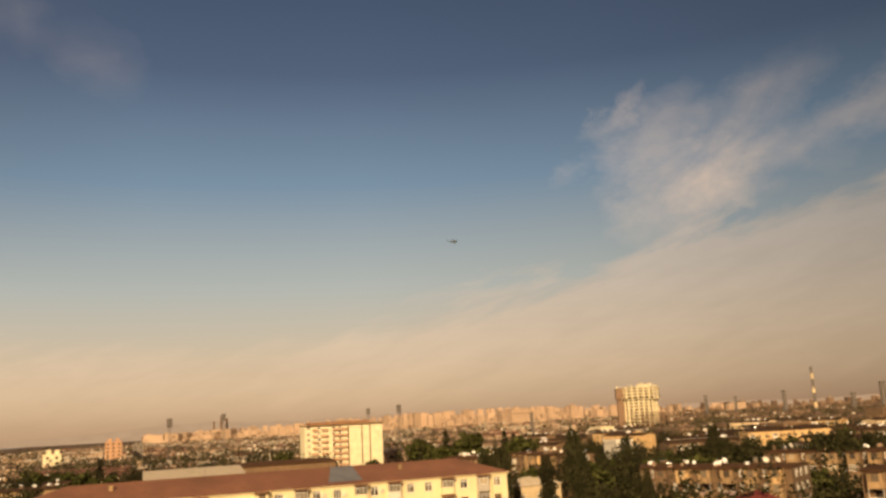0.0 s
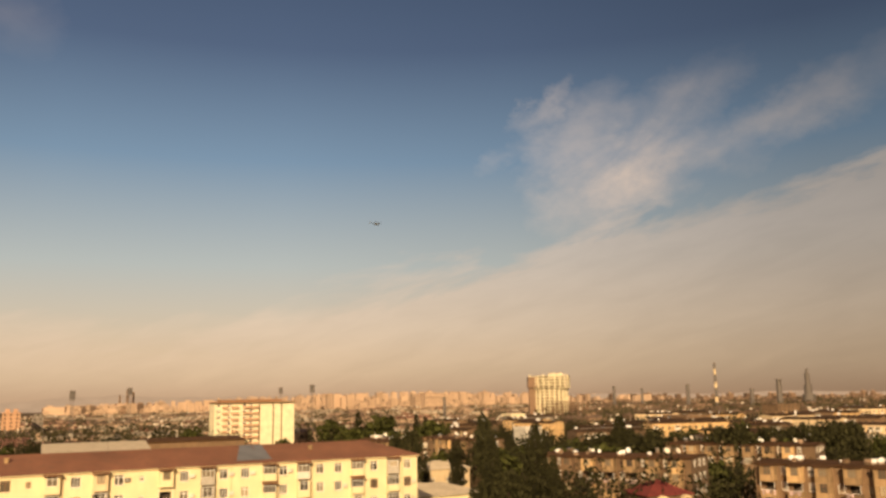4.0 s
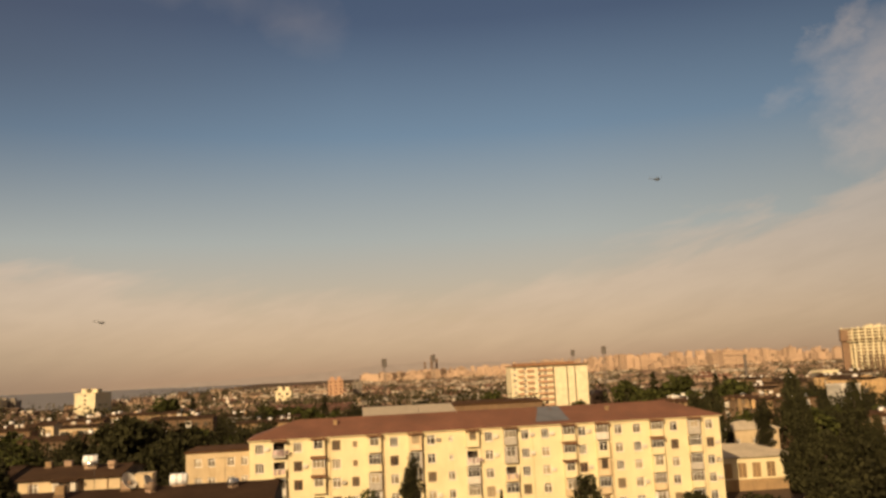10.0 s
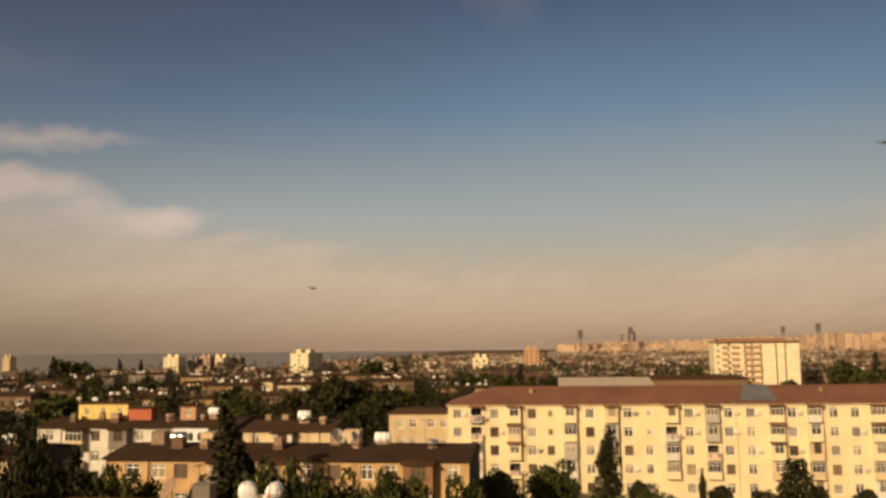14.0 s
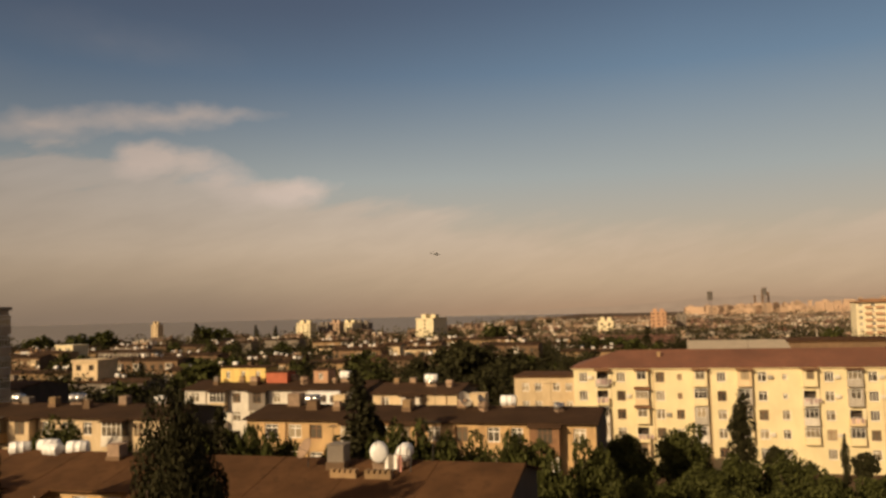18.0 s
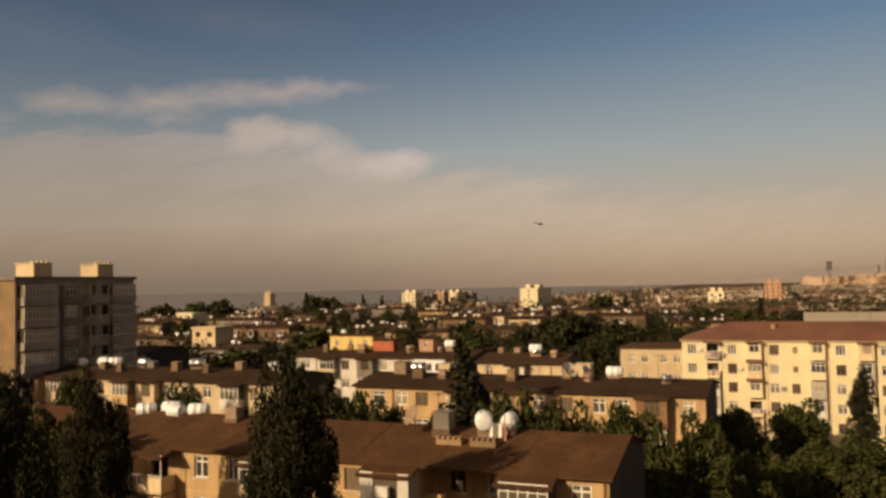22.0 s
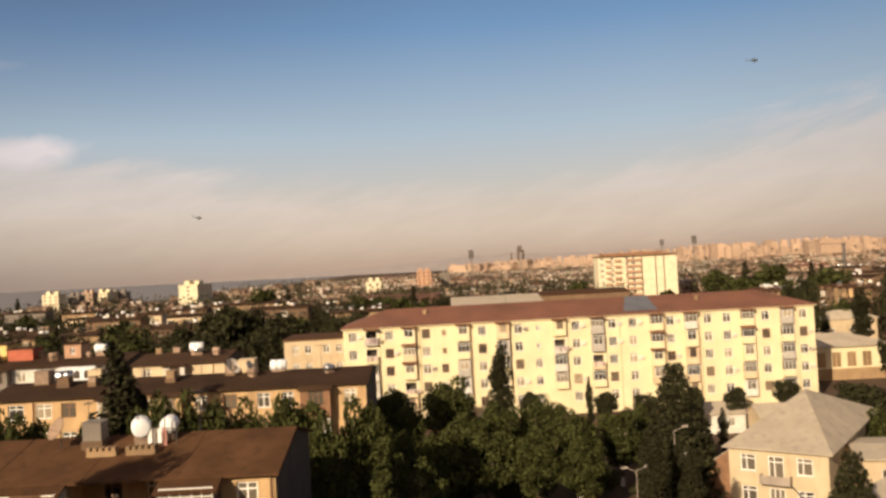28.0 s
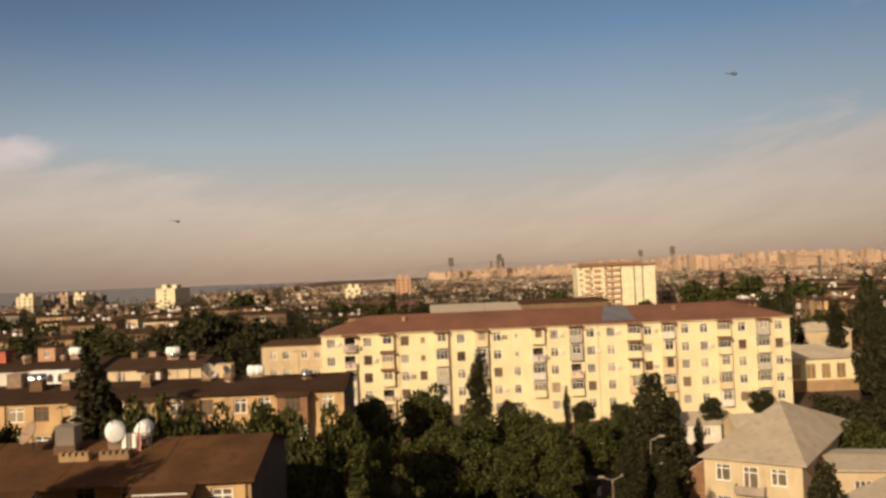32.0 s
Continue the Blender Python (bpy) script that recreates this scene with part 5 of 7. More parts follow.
for spec in (
        ("dark_broad", -33.4, 45.3, 24.0, 0.38), ("dark_broad", -32.9, 45.0, 17.5, 0.42), ("dark_broad", -35.3, 46, 18.5, 0.3), ("cypress", -29.9, 45, 13.0, 1.2), ("dark_broad", -45.6, 57, 22.3, 0.3), ("dark_broad", -45.8, 56, 15.0, 0.48),
        ("dark_broad", -51.6, 46, 24.0, 0.36), ("dark_broad", -49.6, 45, 19.5, 0.4), ("dark_broad", -56.5, 48, 22.5, 0.5), ("broad", -48.4, 64, 19.5, 0.4), ("broad", -50.8, 66, 20.6, 0.45), ("broad", -53.5, 68, 20.0, 0.5), ("broad", -48.2, 44, 13.0, 0.6),
        ("dark_broad", -3.2, 58, 12.4, 0.55), ("broad", -4.4, 79, 12.4, 0.6), ("green_poplar", -5.2, 56, 15.4, 1.4), ("green_poplar", -7.2, 58, 12.6, 1.3), ("broad", -4.0, 63, 11.0, 0.6), ("broad", -2.4, 68, 11.2, 0.6),
        ("broad", -0.2, 105, 12.8, 0.85), ("cypress", 3.33, 112, 15.6, 1.2), ("cypress", 9.1, 114, 10.6, 0.55), ("broad", -3.6, 93, 11.6, 0.8), ("broad", 2.8, 97, 11.0, 0.9),
        ("broad", 6.0, 99, 11.0, 0.95), ("broad", 8.2, 93, 10.4, 0.9), ("broad", 11.0, 99, 9.4, 0.9), ("broad", 12.4, 105, 8.6, 0.8), ("broad", -1.2, 86, 9.8, 0.95),
        ("broad", 2.2, 88, 9.6, 1.0), ("broad", 5.4, 88, 9.4, 1.0), ("broad", 8.4, 87, 8.8, 0.95), ("broad", 0.4, 93, 10.6, 1.0), ("conifer", 14.7, 93, 15.0, 1.15), ("broad", -4.6, 70, 13.2, 0.55), ("broad", -4.2, 101, 12.6, 0.6),
        ("cypress", 12.6, 85, 8.6, 0.9), ("cypress", 17.6, 104, 8.0, 0.9), ("conifer", 25.0, 66, 12.0, 0.95), ("cypress", 28.5, 62, 6.5, 0.8), ("broad", 15.8, 124, 8.0, 0.7),
        ("poplar", -22.0, 80, 22.0, 1.5), ("poplar", -30.9, 75, 19.6, 0.9), ("broad", -29.3, 75, 17.6, 0.36), ("broad", -27.8, 75, 16.6, 0.42), ("broad", -17.9, 76, 17.2, 0.5), ("broad", -16.4, 76, 16.4, 0.5), ("conifer", -34.0, 76, 12.0, 0.7), ("cypress", -11.9, 132, 12.0, 0.9), ("broad", -1.2, 130, 8.0, 0.9),
        ("broad", 27.9, 205, 23.5, 0.44), ("broad", 23.0, 200, 21.6, 0.38), ("broad", 22.0, 206, 20.0, 0.5), ("cypress", 26.0, 192, 17.5, 1.3), 
        ("broad", 43.0, 230, 20.0, 0.7), ("broad", 44.4, 225, 20.6, 0.7), ("broad", 45.8, 235, 18.5, 0.7), ("broad", 48.3, 240, 20.5, 0.7), ("broad", 49.6, 238, 20.8, 0.7), ("broad", 50.8, 245, 19.5, 0.7),
        ("broad", 36.0, 240, 18.0, 0.8), ("broad", 37.4, 250, 18.4, 0.8), ("broad", 39.0, 245, 18.0, 0.8), ("broad", 40.5, 250, 17.0, 0.8), ("broad", 33.8, 190, 16.0, 0.7), ("cypress", 13.4, 75, 10.7, 1.15), ("cypress", 15.7, 75, 9.7, 1.1), ("cypress", 14.6, 78, 9.4, 1.2), ("broad", 15.2, 62, 4.5, 1.3), ("broad", 11.6, 60, 3.6, 1.2), ("broad", 19.2, 62, 4.4, 1.3), ("broad", 16.6, 70, 6.0, 1.1), ("broad", 17.4, 66, 4.6, 1.3), ("broad", 13.0, 64, 4.2, 1.3), ("broad", 44.0, 150, 7.5, 0.9), ("broad", 46.4, 146, 8.0, 0.9), ("conifer", 31.3, 176, 21.5, 0.75), ("conifer", 32.4, 168, 15.5, 0.7),
        ("broad", 25.6, 128, 8.2, 1.2), ("broad", 27.8, 118, 9.0, 1.2), ("broad", 30.2, 122, 10.0, 1.2), ("broad", 29.6, 140, 9.6, 1.2), ("broad", 26.8, 108, 8.0, 1.2), ("broad", 29.4, 106, 8.4, 1.2), ("broad", -7.4, 77, 12.4, 0.55), ("broad", -5.8, 80, 12.6, 0.6), ("broad", 34.2, 118, 7.6, 0.8), ("broad", 43.0, 106, 9.6, 0.7), ("broad", 44.8, 104, 10.2, 0.65), ("broad", 46.8, 103, 9.0, 0.7), ("broad", 49.4, 105, 11.8, 0.55), ("broad", 51.0, 102, 12.2, 0.6), ("conifer", 28.4, 172, 20.5, 0.6), ("broad", 28.0, 160, 12.5, 0.8), ("broad", 29.6, 165, 14.0, 0.7),
        ("broad", 41.5, 126, 9.6, 1.2), ("broad", 43.6, 122, 9.0, 1.1), ("broad", 47.0, 118, 8.8, 1.2), ("broad", 51.0, 122, 9.5, 1.2), ("conifer", 36.8, 236, 21.5, 0.9), ("broad", 38.8, 232, 17.0, 1.5), ("broad", 41.0, 240, 16.0, 1.5)):
    at_angle(*spec)
random_trees = random.Random(31)
for k in range(15):
    x = -46 + k * 2.7
    if abs(x + 30) > 2:
        tree("broad", x, 71 + random_trees.uniform(-4, 5), random_trees.uniform(14.6, 17.6), 0.5, group="trees by the yard")
for x in (-96, -88, -80, -72, -66, -60, -55):
    tree("broad", x, 72 + random_trees.uniform(-3, 5), random_trees.uniform(14.0, 18.0), 0.5, group="trees by the yard")
for k in range(9):
    tree("bush", 19.5 + random_trees.uniform(-1, 1.5), 40 + k * 4.5, random_trees.uniform(1.0, 2.2), group="bushes by the yard")
for k in range(9):
    tree("bush", -9 + 3.1 * k + random_trees.uniform(-1, 1), 92 + random_trees.uniform(-1, 3), random_trees.uniform(2.2, 4.2), group="bushes by the yard")
for k in range(5):
    tree("bush", -7.5 + random_trees.uniform(-1, 1), 52 + k * 6, random_trees.uniform(1.5, 3.0), group="bushes by the yard")
for x, y, h in ((-53, 96, 11.0), (-50.5, 100, 10.5), (-57, 103, 11.5), (-62, 106, 11.0), (-47.5, 106, 10.0)):
    tree("broad", x, y, h, 0.7, group="trees by the yard")
for x, y, h in ((-53.5, 80, 16.0), (-50.6, 81, 15.6), (-48.2, 79, 15.0), (-52.0, 88, 14.5)):
    tree("dark_broad", x, y, h, 0.6, label="dark leafy tree between long houses", group="trees by the yard")
for x, y, h in ((41, 124, 6), (30, 133, 5), (46, 137, 4.5), (34, 128, 4.0), (24, 134, 5.5), (12, 134, 6), (0, 136, 6), (-9, 132, 8), (53, 134, 6)):
    tree("broad", x, y, h, 1.1, group="trees by the yard")


# ---- yard: cars, lamps, huts ----
def car(x, y, turn, paint, label, z=0.02):
    t = thing("car", pose(x, y, z, 0, 0, turn), label, "car", "cars in the yard")
    b = Shape()
    # lower body: a lofted hull
    prof = [(-2.1, 0.42, 0.62), (-2.0, 0.3, 0.78), (-1.2, 0.26, 0.86), (1.0, 0.26, 0.84), (1.95, 0.3, 0.74), (2.1, 0.42, 0.58)]
    for (xa, la, ha), (xb, lb, hb) in zip(prof, prof[1:]):
        for s in (-1, 1):
            f = [(xa, s * 0.82, la), (xb, s * 0.82, lb), (xb, s * 0.78, hb), (xa, s * 0.78, ha)]
            b.face(f if s < 0 else f[::-1])
        b.face([(xa, -0.78, ha), (xb, -0.78, hb), (xb, 0.78, hb), (xa, 0.78, ha)])
        b.face([(xa, 0.82, la), (xb, 0.82, lb), (xb, -0.82, lb), (xa, -0.82, la)])
    for k, s in ((0, -1), (-1, 1)):
        xa, la, ha = prof[k]
        f = [(xa, -0.82, la), (xa, -0.78, ha), (xa, 0.78, ha), (xa, 0.82, la)]
        b.face(f if s > 0 else f[::-1])
    part("body", b, paint, t)
    c = Shape()
    z0, z1 = 0.85, 1.38
    q = [(-1.45, -0.75, z0), (0.85, -0.75, z0), (0.85, 0.75, z0), (-1.45, 0.75, z0), (-1.0, -0.62, z1), (0.3, -0.62, z1), (0.3, 0.62, z1), (-1.0, 0.62, z1)]
    for f in ((0, 1, 5, 4), (1, 2, 6, 5), (2, 3, 7, 6), (3, 0, 4, 7)):
        c.face([q[i] for i in f])
    part("cabin_glass", c, "car_glass", t)
    r = Shape()
    r.box(-1.05, 0.35, -0.65, 0.65, z1, z1 + 0.05)
    part("roof", r, paint, t)
    for px, py in ((-1.22, -0.69), (-1.22, 0.69), (0.57, -0.69), (0.57, 0.69), (-0.35, -0.7), (-0.35, 0.7)):
        part("pillar", Shape().box(px - 0.05, px + 0.05, py - 0.03, py + 0.03, z0, z1 - 0.003), paint, t)
    for wx in (-1.3, 1.3):
        for wy in (-0.8, 0.8):
            w = Shape()
            w.lathe([(0.02, -0.09), (0.3, -0.09), (0.31, 0), (0.3, 0.09), (0.02, 0.09)], (0, 0, 0), "y", 14)
            wheel = part("wheel", w, "tyre", t, at=(wx, wy, 0.31))
            h = Shape()
            h.lathe([(0.02, -0.1), (0.17, -0.1), (0.17, 0.1), (0.02, 0.1)], (0, 0, 0), "y", 10)
            part("rim", h, "steel", wheel)
    for s in (-1, 1):
        h = Shape()
        h.box(2.06, 2.12, s * 0.58 - 0.14, s * 0.58 + 0.14, 0.5, 0.64)
        part("headlight", h, "steel", t)
    return t


car(8.9, 78.0, 172, "car_white", "white boxy saloon car parked in the yard")
car(7.2, 81.2, 170, "car_white", "white hatchback parked behind other cars")
car(8.0, 74.6, 176, "car_dark", "dark saloon car parked in shade")
car(2.3, 81.0, 168, "car_silver", "grey saloon car parked under the trees")


def washing(x0, x1, y, z, seed):
    """Clothes on a line between two ends."""
    rnd = random.Random(seed)
    t = thing("washing_line", (x0, y, z), "line of purple, pink and pale washing on a balcony", "washing")
    s = Shape()
    s.tube((0, 0, 0), (x1 - x0, 0, 0), 0.012, sides=5)
    part("line", s, "iron", t)
    x = 0.15
    while x < x1 - x0 - 0.6:
        w, h = rnd.uniform(0.35, 0.75), rnd.uniform(0.5, 0.95)
        g = Shape()
        n = 5
        for i in range(n):
            a, b = x + w * i / n, x + w * (i + 1) / n
            ya, yb = 0.04 * math.sin(i * 1.9 + seed), 0.04 * math.sin((i + 1) * 1.9 + seed)
            la, lb = h + 0.06 * math.sin(i * 2.3), h + 0.06 * math.sin((i + 1) * 2.3)
            g.face([(a, ya - 0.02, -la), (b, yb - 0.02, -lb), (b, -0.02, 0.0), (a, -0.02, 0.0)])
            g.face([(b, yb + 0.01, -lb), (a, ya + 0.01, -la), (a, 0.01, 0.0), (b, 0.01, 0.0)])
        part("garment", g, rnd.choice(("purple", "pink", "frame", "cloth")), t)
        x += w + rnd.uniform(0.05, 0.2)


washing(-16.6, -13.8, 46.35, 13.15, 3)
washing(-16.6, -13.8, 46.35, 10.3, 8)


def street_lamp(x, y, h, turn, arms=2):
    t = thing("street_lamp", pose(x, y, 0, 0, 0, turn), "thin grey street lamp with short arms", "street lamp", "street lamps")
    p = Shape()
    p.tube((0, 0, 0), (0, 0, h), 0.05, 0.035, 8)
    part("pole", p, "dull", t)
    for k in range(arms):
        s = 1 if k == 0 else -1
        a = Shape()
        a.tube((0, 0, h - 0.05), (s * 1.1, 0, h + 0.35), 0.035, sides=6)
        arm = part("arm", a, "dull", t)
        g = Shape()
        g.box(s * 1.1 - 0.28, s * 1.1 + 0.28, -0.13, 0.13, h + 0.3, h + 0.44)
        part("lamp_head", g, "dull", arm)


street_lamp(16.1, 76.3, 7.0, 10)
street_lamp(21.0, 81.3, 9.4, 0, 1)
post = thing("gate_post", (23.5, 87.5, 0), "tall white painted post under the trees", "post")
ps = Shape()
ps.box(-0.2, 0.2, -0.2, 0.2, 0, 5.6)
ps.box(-0.26, 0.26, -0.26, 0.26, 5.604, 5.75)
part("shaft", ps, "white", post)


def small_house(x, y, w, d, h, wall, roof, label, rise=1.2, turn=0.0, wins=3, hipped=False):
    t = thing("small_house", pose(x, y, 0, 0, 0, turn), label, "house", "small houses")
    hs = [(w * (i + 0.5) / wins - 0.5, w * (i + 0.5) / wins + 0.5, z, z + 1.3) for i in range(wins) for z in ([1.0] if h < 4.5 else [1.0 + 3.0 * k for k in range(int(h // 3))])]
    s = Shape()
    pierced(s, 0, w, 0, h, hs, 0, 0.2)
    end_walls(s, 0, w, 0, d, 0, h, 0 if hipped else rise)
    part("wall", s, wall, t)
    r = Shape()
    if hipped:
        hip_roof(r, 0, w, 0, d, h, rise, 0.4, min(w, d) / 2 - 0.01)
    else:
        gable_roof(r, 0, w, 0, d, h, rise, 0.4)
    part("roof", r, roof, t)
    for a, b, c, e in hs:
        far_window(t, (a + b) / 2, 0.1, (c + e) / 2, b - a, e - c)
    return t


small_house(22.0, 108.0, 9, 6, 3.2, "cream", "slate", "low pale outbuilding behind the conifers")
small_house(34.0, 122.0, 8, 5, 3.0, "white", "slate", "small white kiosk before the yellow house", wins=2)
small_house(42.0, 116.0, 6, 5, 3.4, "cream", "slate", "small white outbuilding with a grey roof", wins=2)
small_house(95.0, 214.0, 13.5, 9, 7.6, "cream", "slate", "white house with a grey hipped roof", 2.0, hipped=True)
# villa with the red roof
v = small_house(99.5, 125.5, 9, 9, 8.6, "dim", "villa_roof", "three-storey villa with a dark red hipped roof", 2.4, turn=-8, hipped=True)
for k, cx in enumerate((2.4, 7.2)):
    vp = Shape()
    for q in (-1, 1):
        vp.box(cx + q * 0.85 - 0.2, cx + q * 0.85 + 0.2, -1.5, -1.1, 0, 6.9)
    arch = [(cx + 1.05 * math.cos(w), 6.9 + 1.25 * math.sin(w)) for w in (i * math.pi / 8 for i in range(9))]
    for (x0, z0), (x1, z1) in zip(arch, arch[1:]):
        vp.face([(x0, -1.5, z0), (x0, -1.5, z0 + 0.45), (x1, -1.5, z1 + 0.45), (x1, -1.5, z1)])
        vp.face([(x0, -1.5, z0 + 0.45), (x0, -0.4, z0 + 0.45), (x1, -0.4, z1 + 0.45), (x1, -1.5, z1 + 0.45)])
        vp.face([(x0, -0.4, z0), (x0, -1.5, z0), (x1, -1.5, z1), (x1, -0.4, z1)])
    part("arched_porch", vp, "cream", v, "pale arched porch on slim piers")


# ---- roof things on the near rows ----
water_tank(-19.75, 52.7, 16.45, 0.98, 112)
water_tank(-18.2, 53.4, 16.5, 0.86, 100)
rack = thing("pipe_rack", (-18.95, 51.9, 16.0), "bent pipe rack with hung cloth beside the tanks", "pipe rack")
for k, (dx, top) in enumerate(((-0.9, 2.4), (-0.1, 1.7), (0.75, 1.9), (1.5, 1.5))):
    part("post", Shape().tube((dx, 0.2 * (k % 2), -0.3), (dx + 0.12, 0.3, top), 0.035, sides=6), "iron", rack)
part("rail", Shape().tube((-0.95, 0.25, 1.4), (1.6, 0.25, 1.25), 0.03, sides=6), "iron", rack)
for k in range(4):
    rag = Shape()
    rx, rl = -0.2 + 0.3 * k, 0.9 + 0.25 * (k % 2)
    rag.face([(rx, 0.2, 1.3 - rl), (rx + 0.26, 0.16, 1.34 - rl), (rx + 0.24, 0.21, 1.3), (rx + 0.01, 0.21, 1.32)])
    rag.face([(rx + 0.26, 0.19, 1.34 - rl), (rx, 0.23, 1.3 - rl), (rx + 0.01, 0.24, 1.32), (rx + 0.24, 0.24, 1.3)])
    part("hung_cloth", rag, ("frame", "grey", "frame", "pink")[k], rack)
box_tank(-22.6, 52.6, 16.35, 1.15, 1.1, "grey")
for k in range(2):
    roof_base = thing("parapet_block", (-21.6 + 2.4 * k, 51.2, 16.15), "pale brick block with a toothed top edge", "parapet")
    q = Shape()
    q.box(-0.9, 0.9, -0.3, 0.3, -0.4, 0.15)
    for i in range(5):
        q.box(-0.9 + i * 0.38, -0.68 + i * 0.38, -0.3, 0.3, 0.154, 0.36)
    part("block", q, "worn", roof_base)
dish(-24.6, 52.0, 16.4, 0.75, -40, "rust")
for x, y, s, a in ((-44.6, 54.2, 0.95, 20), (-46.2, 53.4, 0.9, -10), (-47.6, 54.6, 0.95, 15), (-49.4, 53.6, 0.9, 35)):
    water_tank(x, y, 16.05, s * 0.92, a)
box_tank(-40.2, 53.0, 16.2, 1.0, 0.8, "rust")
water_tank(-18.6, 89.6, 15.90, 0.95, 5)
box_tank(-22.0, 90.2, 15.80, 1.7, 1.3, "cream")
dish(-23.4, 88.8, 15.65, 0.9, 60)
dish(-21.4, 88.2, 15.65, 0.75, 75)
box_tank(-43.6, 89.4, 15.75, 1.5, 1.3, "rust")
water_tank(-41.6, 89.6, 15.85, 1.0, 20, "steel", "shiny metal water tank on a roof stand")
box_tank(-37.8, 89.0, 15.75, 1.4, 1.2, "cream")
for x, s, m in ((-82.0, 1.0, "steel"), (-73.0, 1.05, "steel"), (-87.0, 1.0, "tank"), (-89.0, 1.0, "tank"), (-93.0, 0.9, "tank"), (-61.0, 0.9, "tank")):
    water_tank(x, 88.6, 15.85, s, random_trees.uniform(-30, 30), m, "round metal water tank on a roof stand")
roof_hut(-72.6, -64.6, 121.5, 126.0, 15.70, 18.25, "hut", "yellow flat hut built on a roof", 3)
roof_hut(-64.2, -60.6, 121.0, 124.0, 15.60, 17.55, "red", "red boarded hut built on a roof")
roof_hut(-56.0, -53.6, 121.0, 124.0, 15.70, 17.85, "salmon", "orange brick roof hut", 1)
water_tank(-51.0, 122.0, 16.15, 1.0, 0)
water_tank(-35.5, 116.6, 16.05, 1.0, 10)
for x in (-132, -126, -121, -112):
    water_tank(x - 14, 122, 15.95, 1.0, random_trees.uniform(-30, 30))

roof_clutter = random.Random(64)
for x0, x1, y, z, n in ((-101, -58, 87.0, 15.85, 9), (-45, -11, 88.0, 15.85, 6), (-74, -48, 121.0, 15.9, 7), (-42, -32, 116.5, 15.9, 4), (-148, -112, 121.0, 15.9, 7)):
    for k in range(n):
        x = x0 + (x1 - x0) * (k + roof_clutter.uniform(0.2, 0.8)) / n
        if roof_clutter.random() < 0.5:
            box_tank(x, y + roof_clutter.uniform(-1, 2), z, roof_clutter.uniform(0.7, 1.2), roof_clutter.uniform(0.5, 0.9), roof_clutter.choice(("rust", "grey", "dim", "worn")), "small square tank on a long roof")
        else:
            water_tank(x, y + roof_clutter.uniform(-1, 2), z, roof_clutter.uniform(0.5, 0.7), roof_clutter.uniform(-60, 60), roof_clutter.choice(("tank", "steel", "rust")), "small round tank on a long roof")


def aerial(x, y, z, h, turn):
    t = thing("roof_aerial", pose(x, y, z, 0, 0, turn), "thin metal television aerial on a roof", "aerial", "roof aerials")
    p = Shape()
    p.tube((0, 0, -0.4), (0, 0, h), 0.03, 0.02, 6)
    part("pole", p, "iron", t)
    a = Shape()
    a.tube((0, -0.7, h - 0.15), (0, 0.7, h - 0.15), 0.015, sides=5)
    boom = part("boom", a, "iron", t)
    for k in range(5):
        part("rod", Shape().tube((-0.35 + 0.03 * k, -0.6 + 0.3 * k, h - 0.15), (0.35 - 0.03 * k, -0.6 + 0.3 * k, h - 0.15), 0.012, sides=4), "iron", boom)


for ax, ay, az, ah, at in ((-23.8, 54.5, 16.7, 2.2, 20), (-16.4, 53.9, 16.8, 2.6, 70), (-33.0, 54.0, 16.8, 2.4, 40), (-52.0, 54.2, 16.7, 2.5, 10), (-27.0, 90.0, 16.6, 2.4, 30), (-14.0, 89.5, 16.6, 2.2, 80),
                           (-68.0, 89.0, 16.6, 2.4, 30), (-57.0, 123.0, 16.9, 2.5, 60), (-66.0, 124.0, 16.7, 2.6, 0), (10.0, 149.0, 18.9, 2.4, 40), (31.0, 150.0, 18.9, 2.2, 10)):
    aerial(ax, ay, az, ah, at)


# ---- tall slab at the edge of the view ----
def slab_block():
    t = thing("apartment_block", pose(-96.0, 80.0, 0, 0, 0, 90), "nine-storey slab block, dull grey front with loggias and ochre end", "apartment block")
    L, D, H = 21.6, 30.0, 28.2
    holes = []
    for k in range(9):
        z = 0.9 + k * 3.0
        for x in (1.6, 5.2, 9.2, 12.6, 16.4, 19.8):
            holes.append((x - 1.25, x + 1.25, z + 0.95, z + 2.55))
    s = Shape()
    pierced(s, 0, L, 0, H, holes, 0, 0.9)
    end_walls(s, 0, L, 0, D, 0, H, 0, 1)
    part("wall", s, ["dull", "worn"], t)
    # near-black sheet gives the loggia openings their shade
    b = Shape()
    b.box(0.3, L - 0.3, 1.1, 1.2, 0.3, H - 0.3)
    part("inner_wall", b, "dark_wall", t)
    for a, c, d, e in holes:
        if d > 11:
            far_window(t, (a + c) / 2, 0.5, (d + e) / 2, c - a, e - d, "wood")
    for k in range(3, 9):
        for x, w, kind, mat in ((3.4, 5.6, "glazed", "dull"), (13.7, 3.6, "open", "dull"), (18.7, 4.8, "glazed", "dull"), (9.0, 3.0, "cased", "grey")):
            balcony(t, x, -0.004, 0.9 + k * 3.0, w, 1.0 if w > 3.2 else 0.45, kind, mat, 900 + k + int(x))
    r = Shape()
    r.box(-0.3, L + 0.3, -0.3, D, H + 0.004, H + 0.5)
    part("roof", r, "grey", t)
    for x in (3.8, 15.2):
        h = Shape()
        h.box(x, x + 3.1, 1.0, 4.4, H + 0.504, H + 2.3)
        h.box(x - 0.12, x + 3.22, 0.88, 4.52, H + 2.304, H + 2.45)
        for i in range(4):
            h.box(x + 0.2 + i * 0.8, x + 0.5 + i * 0.8, 1.4, 1.8, H + 2.454, H + 2.75)
        part("lift_house", h, "cream", t)


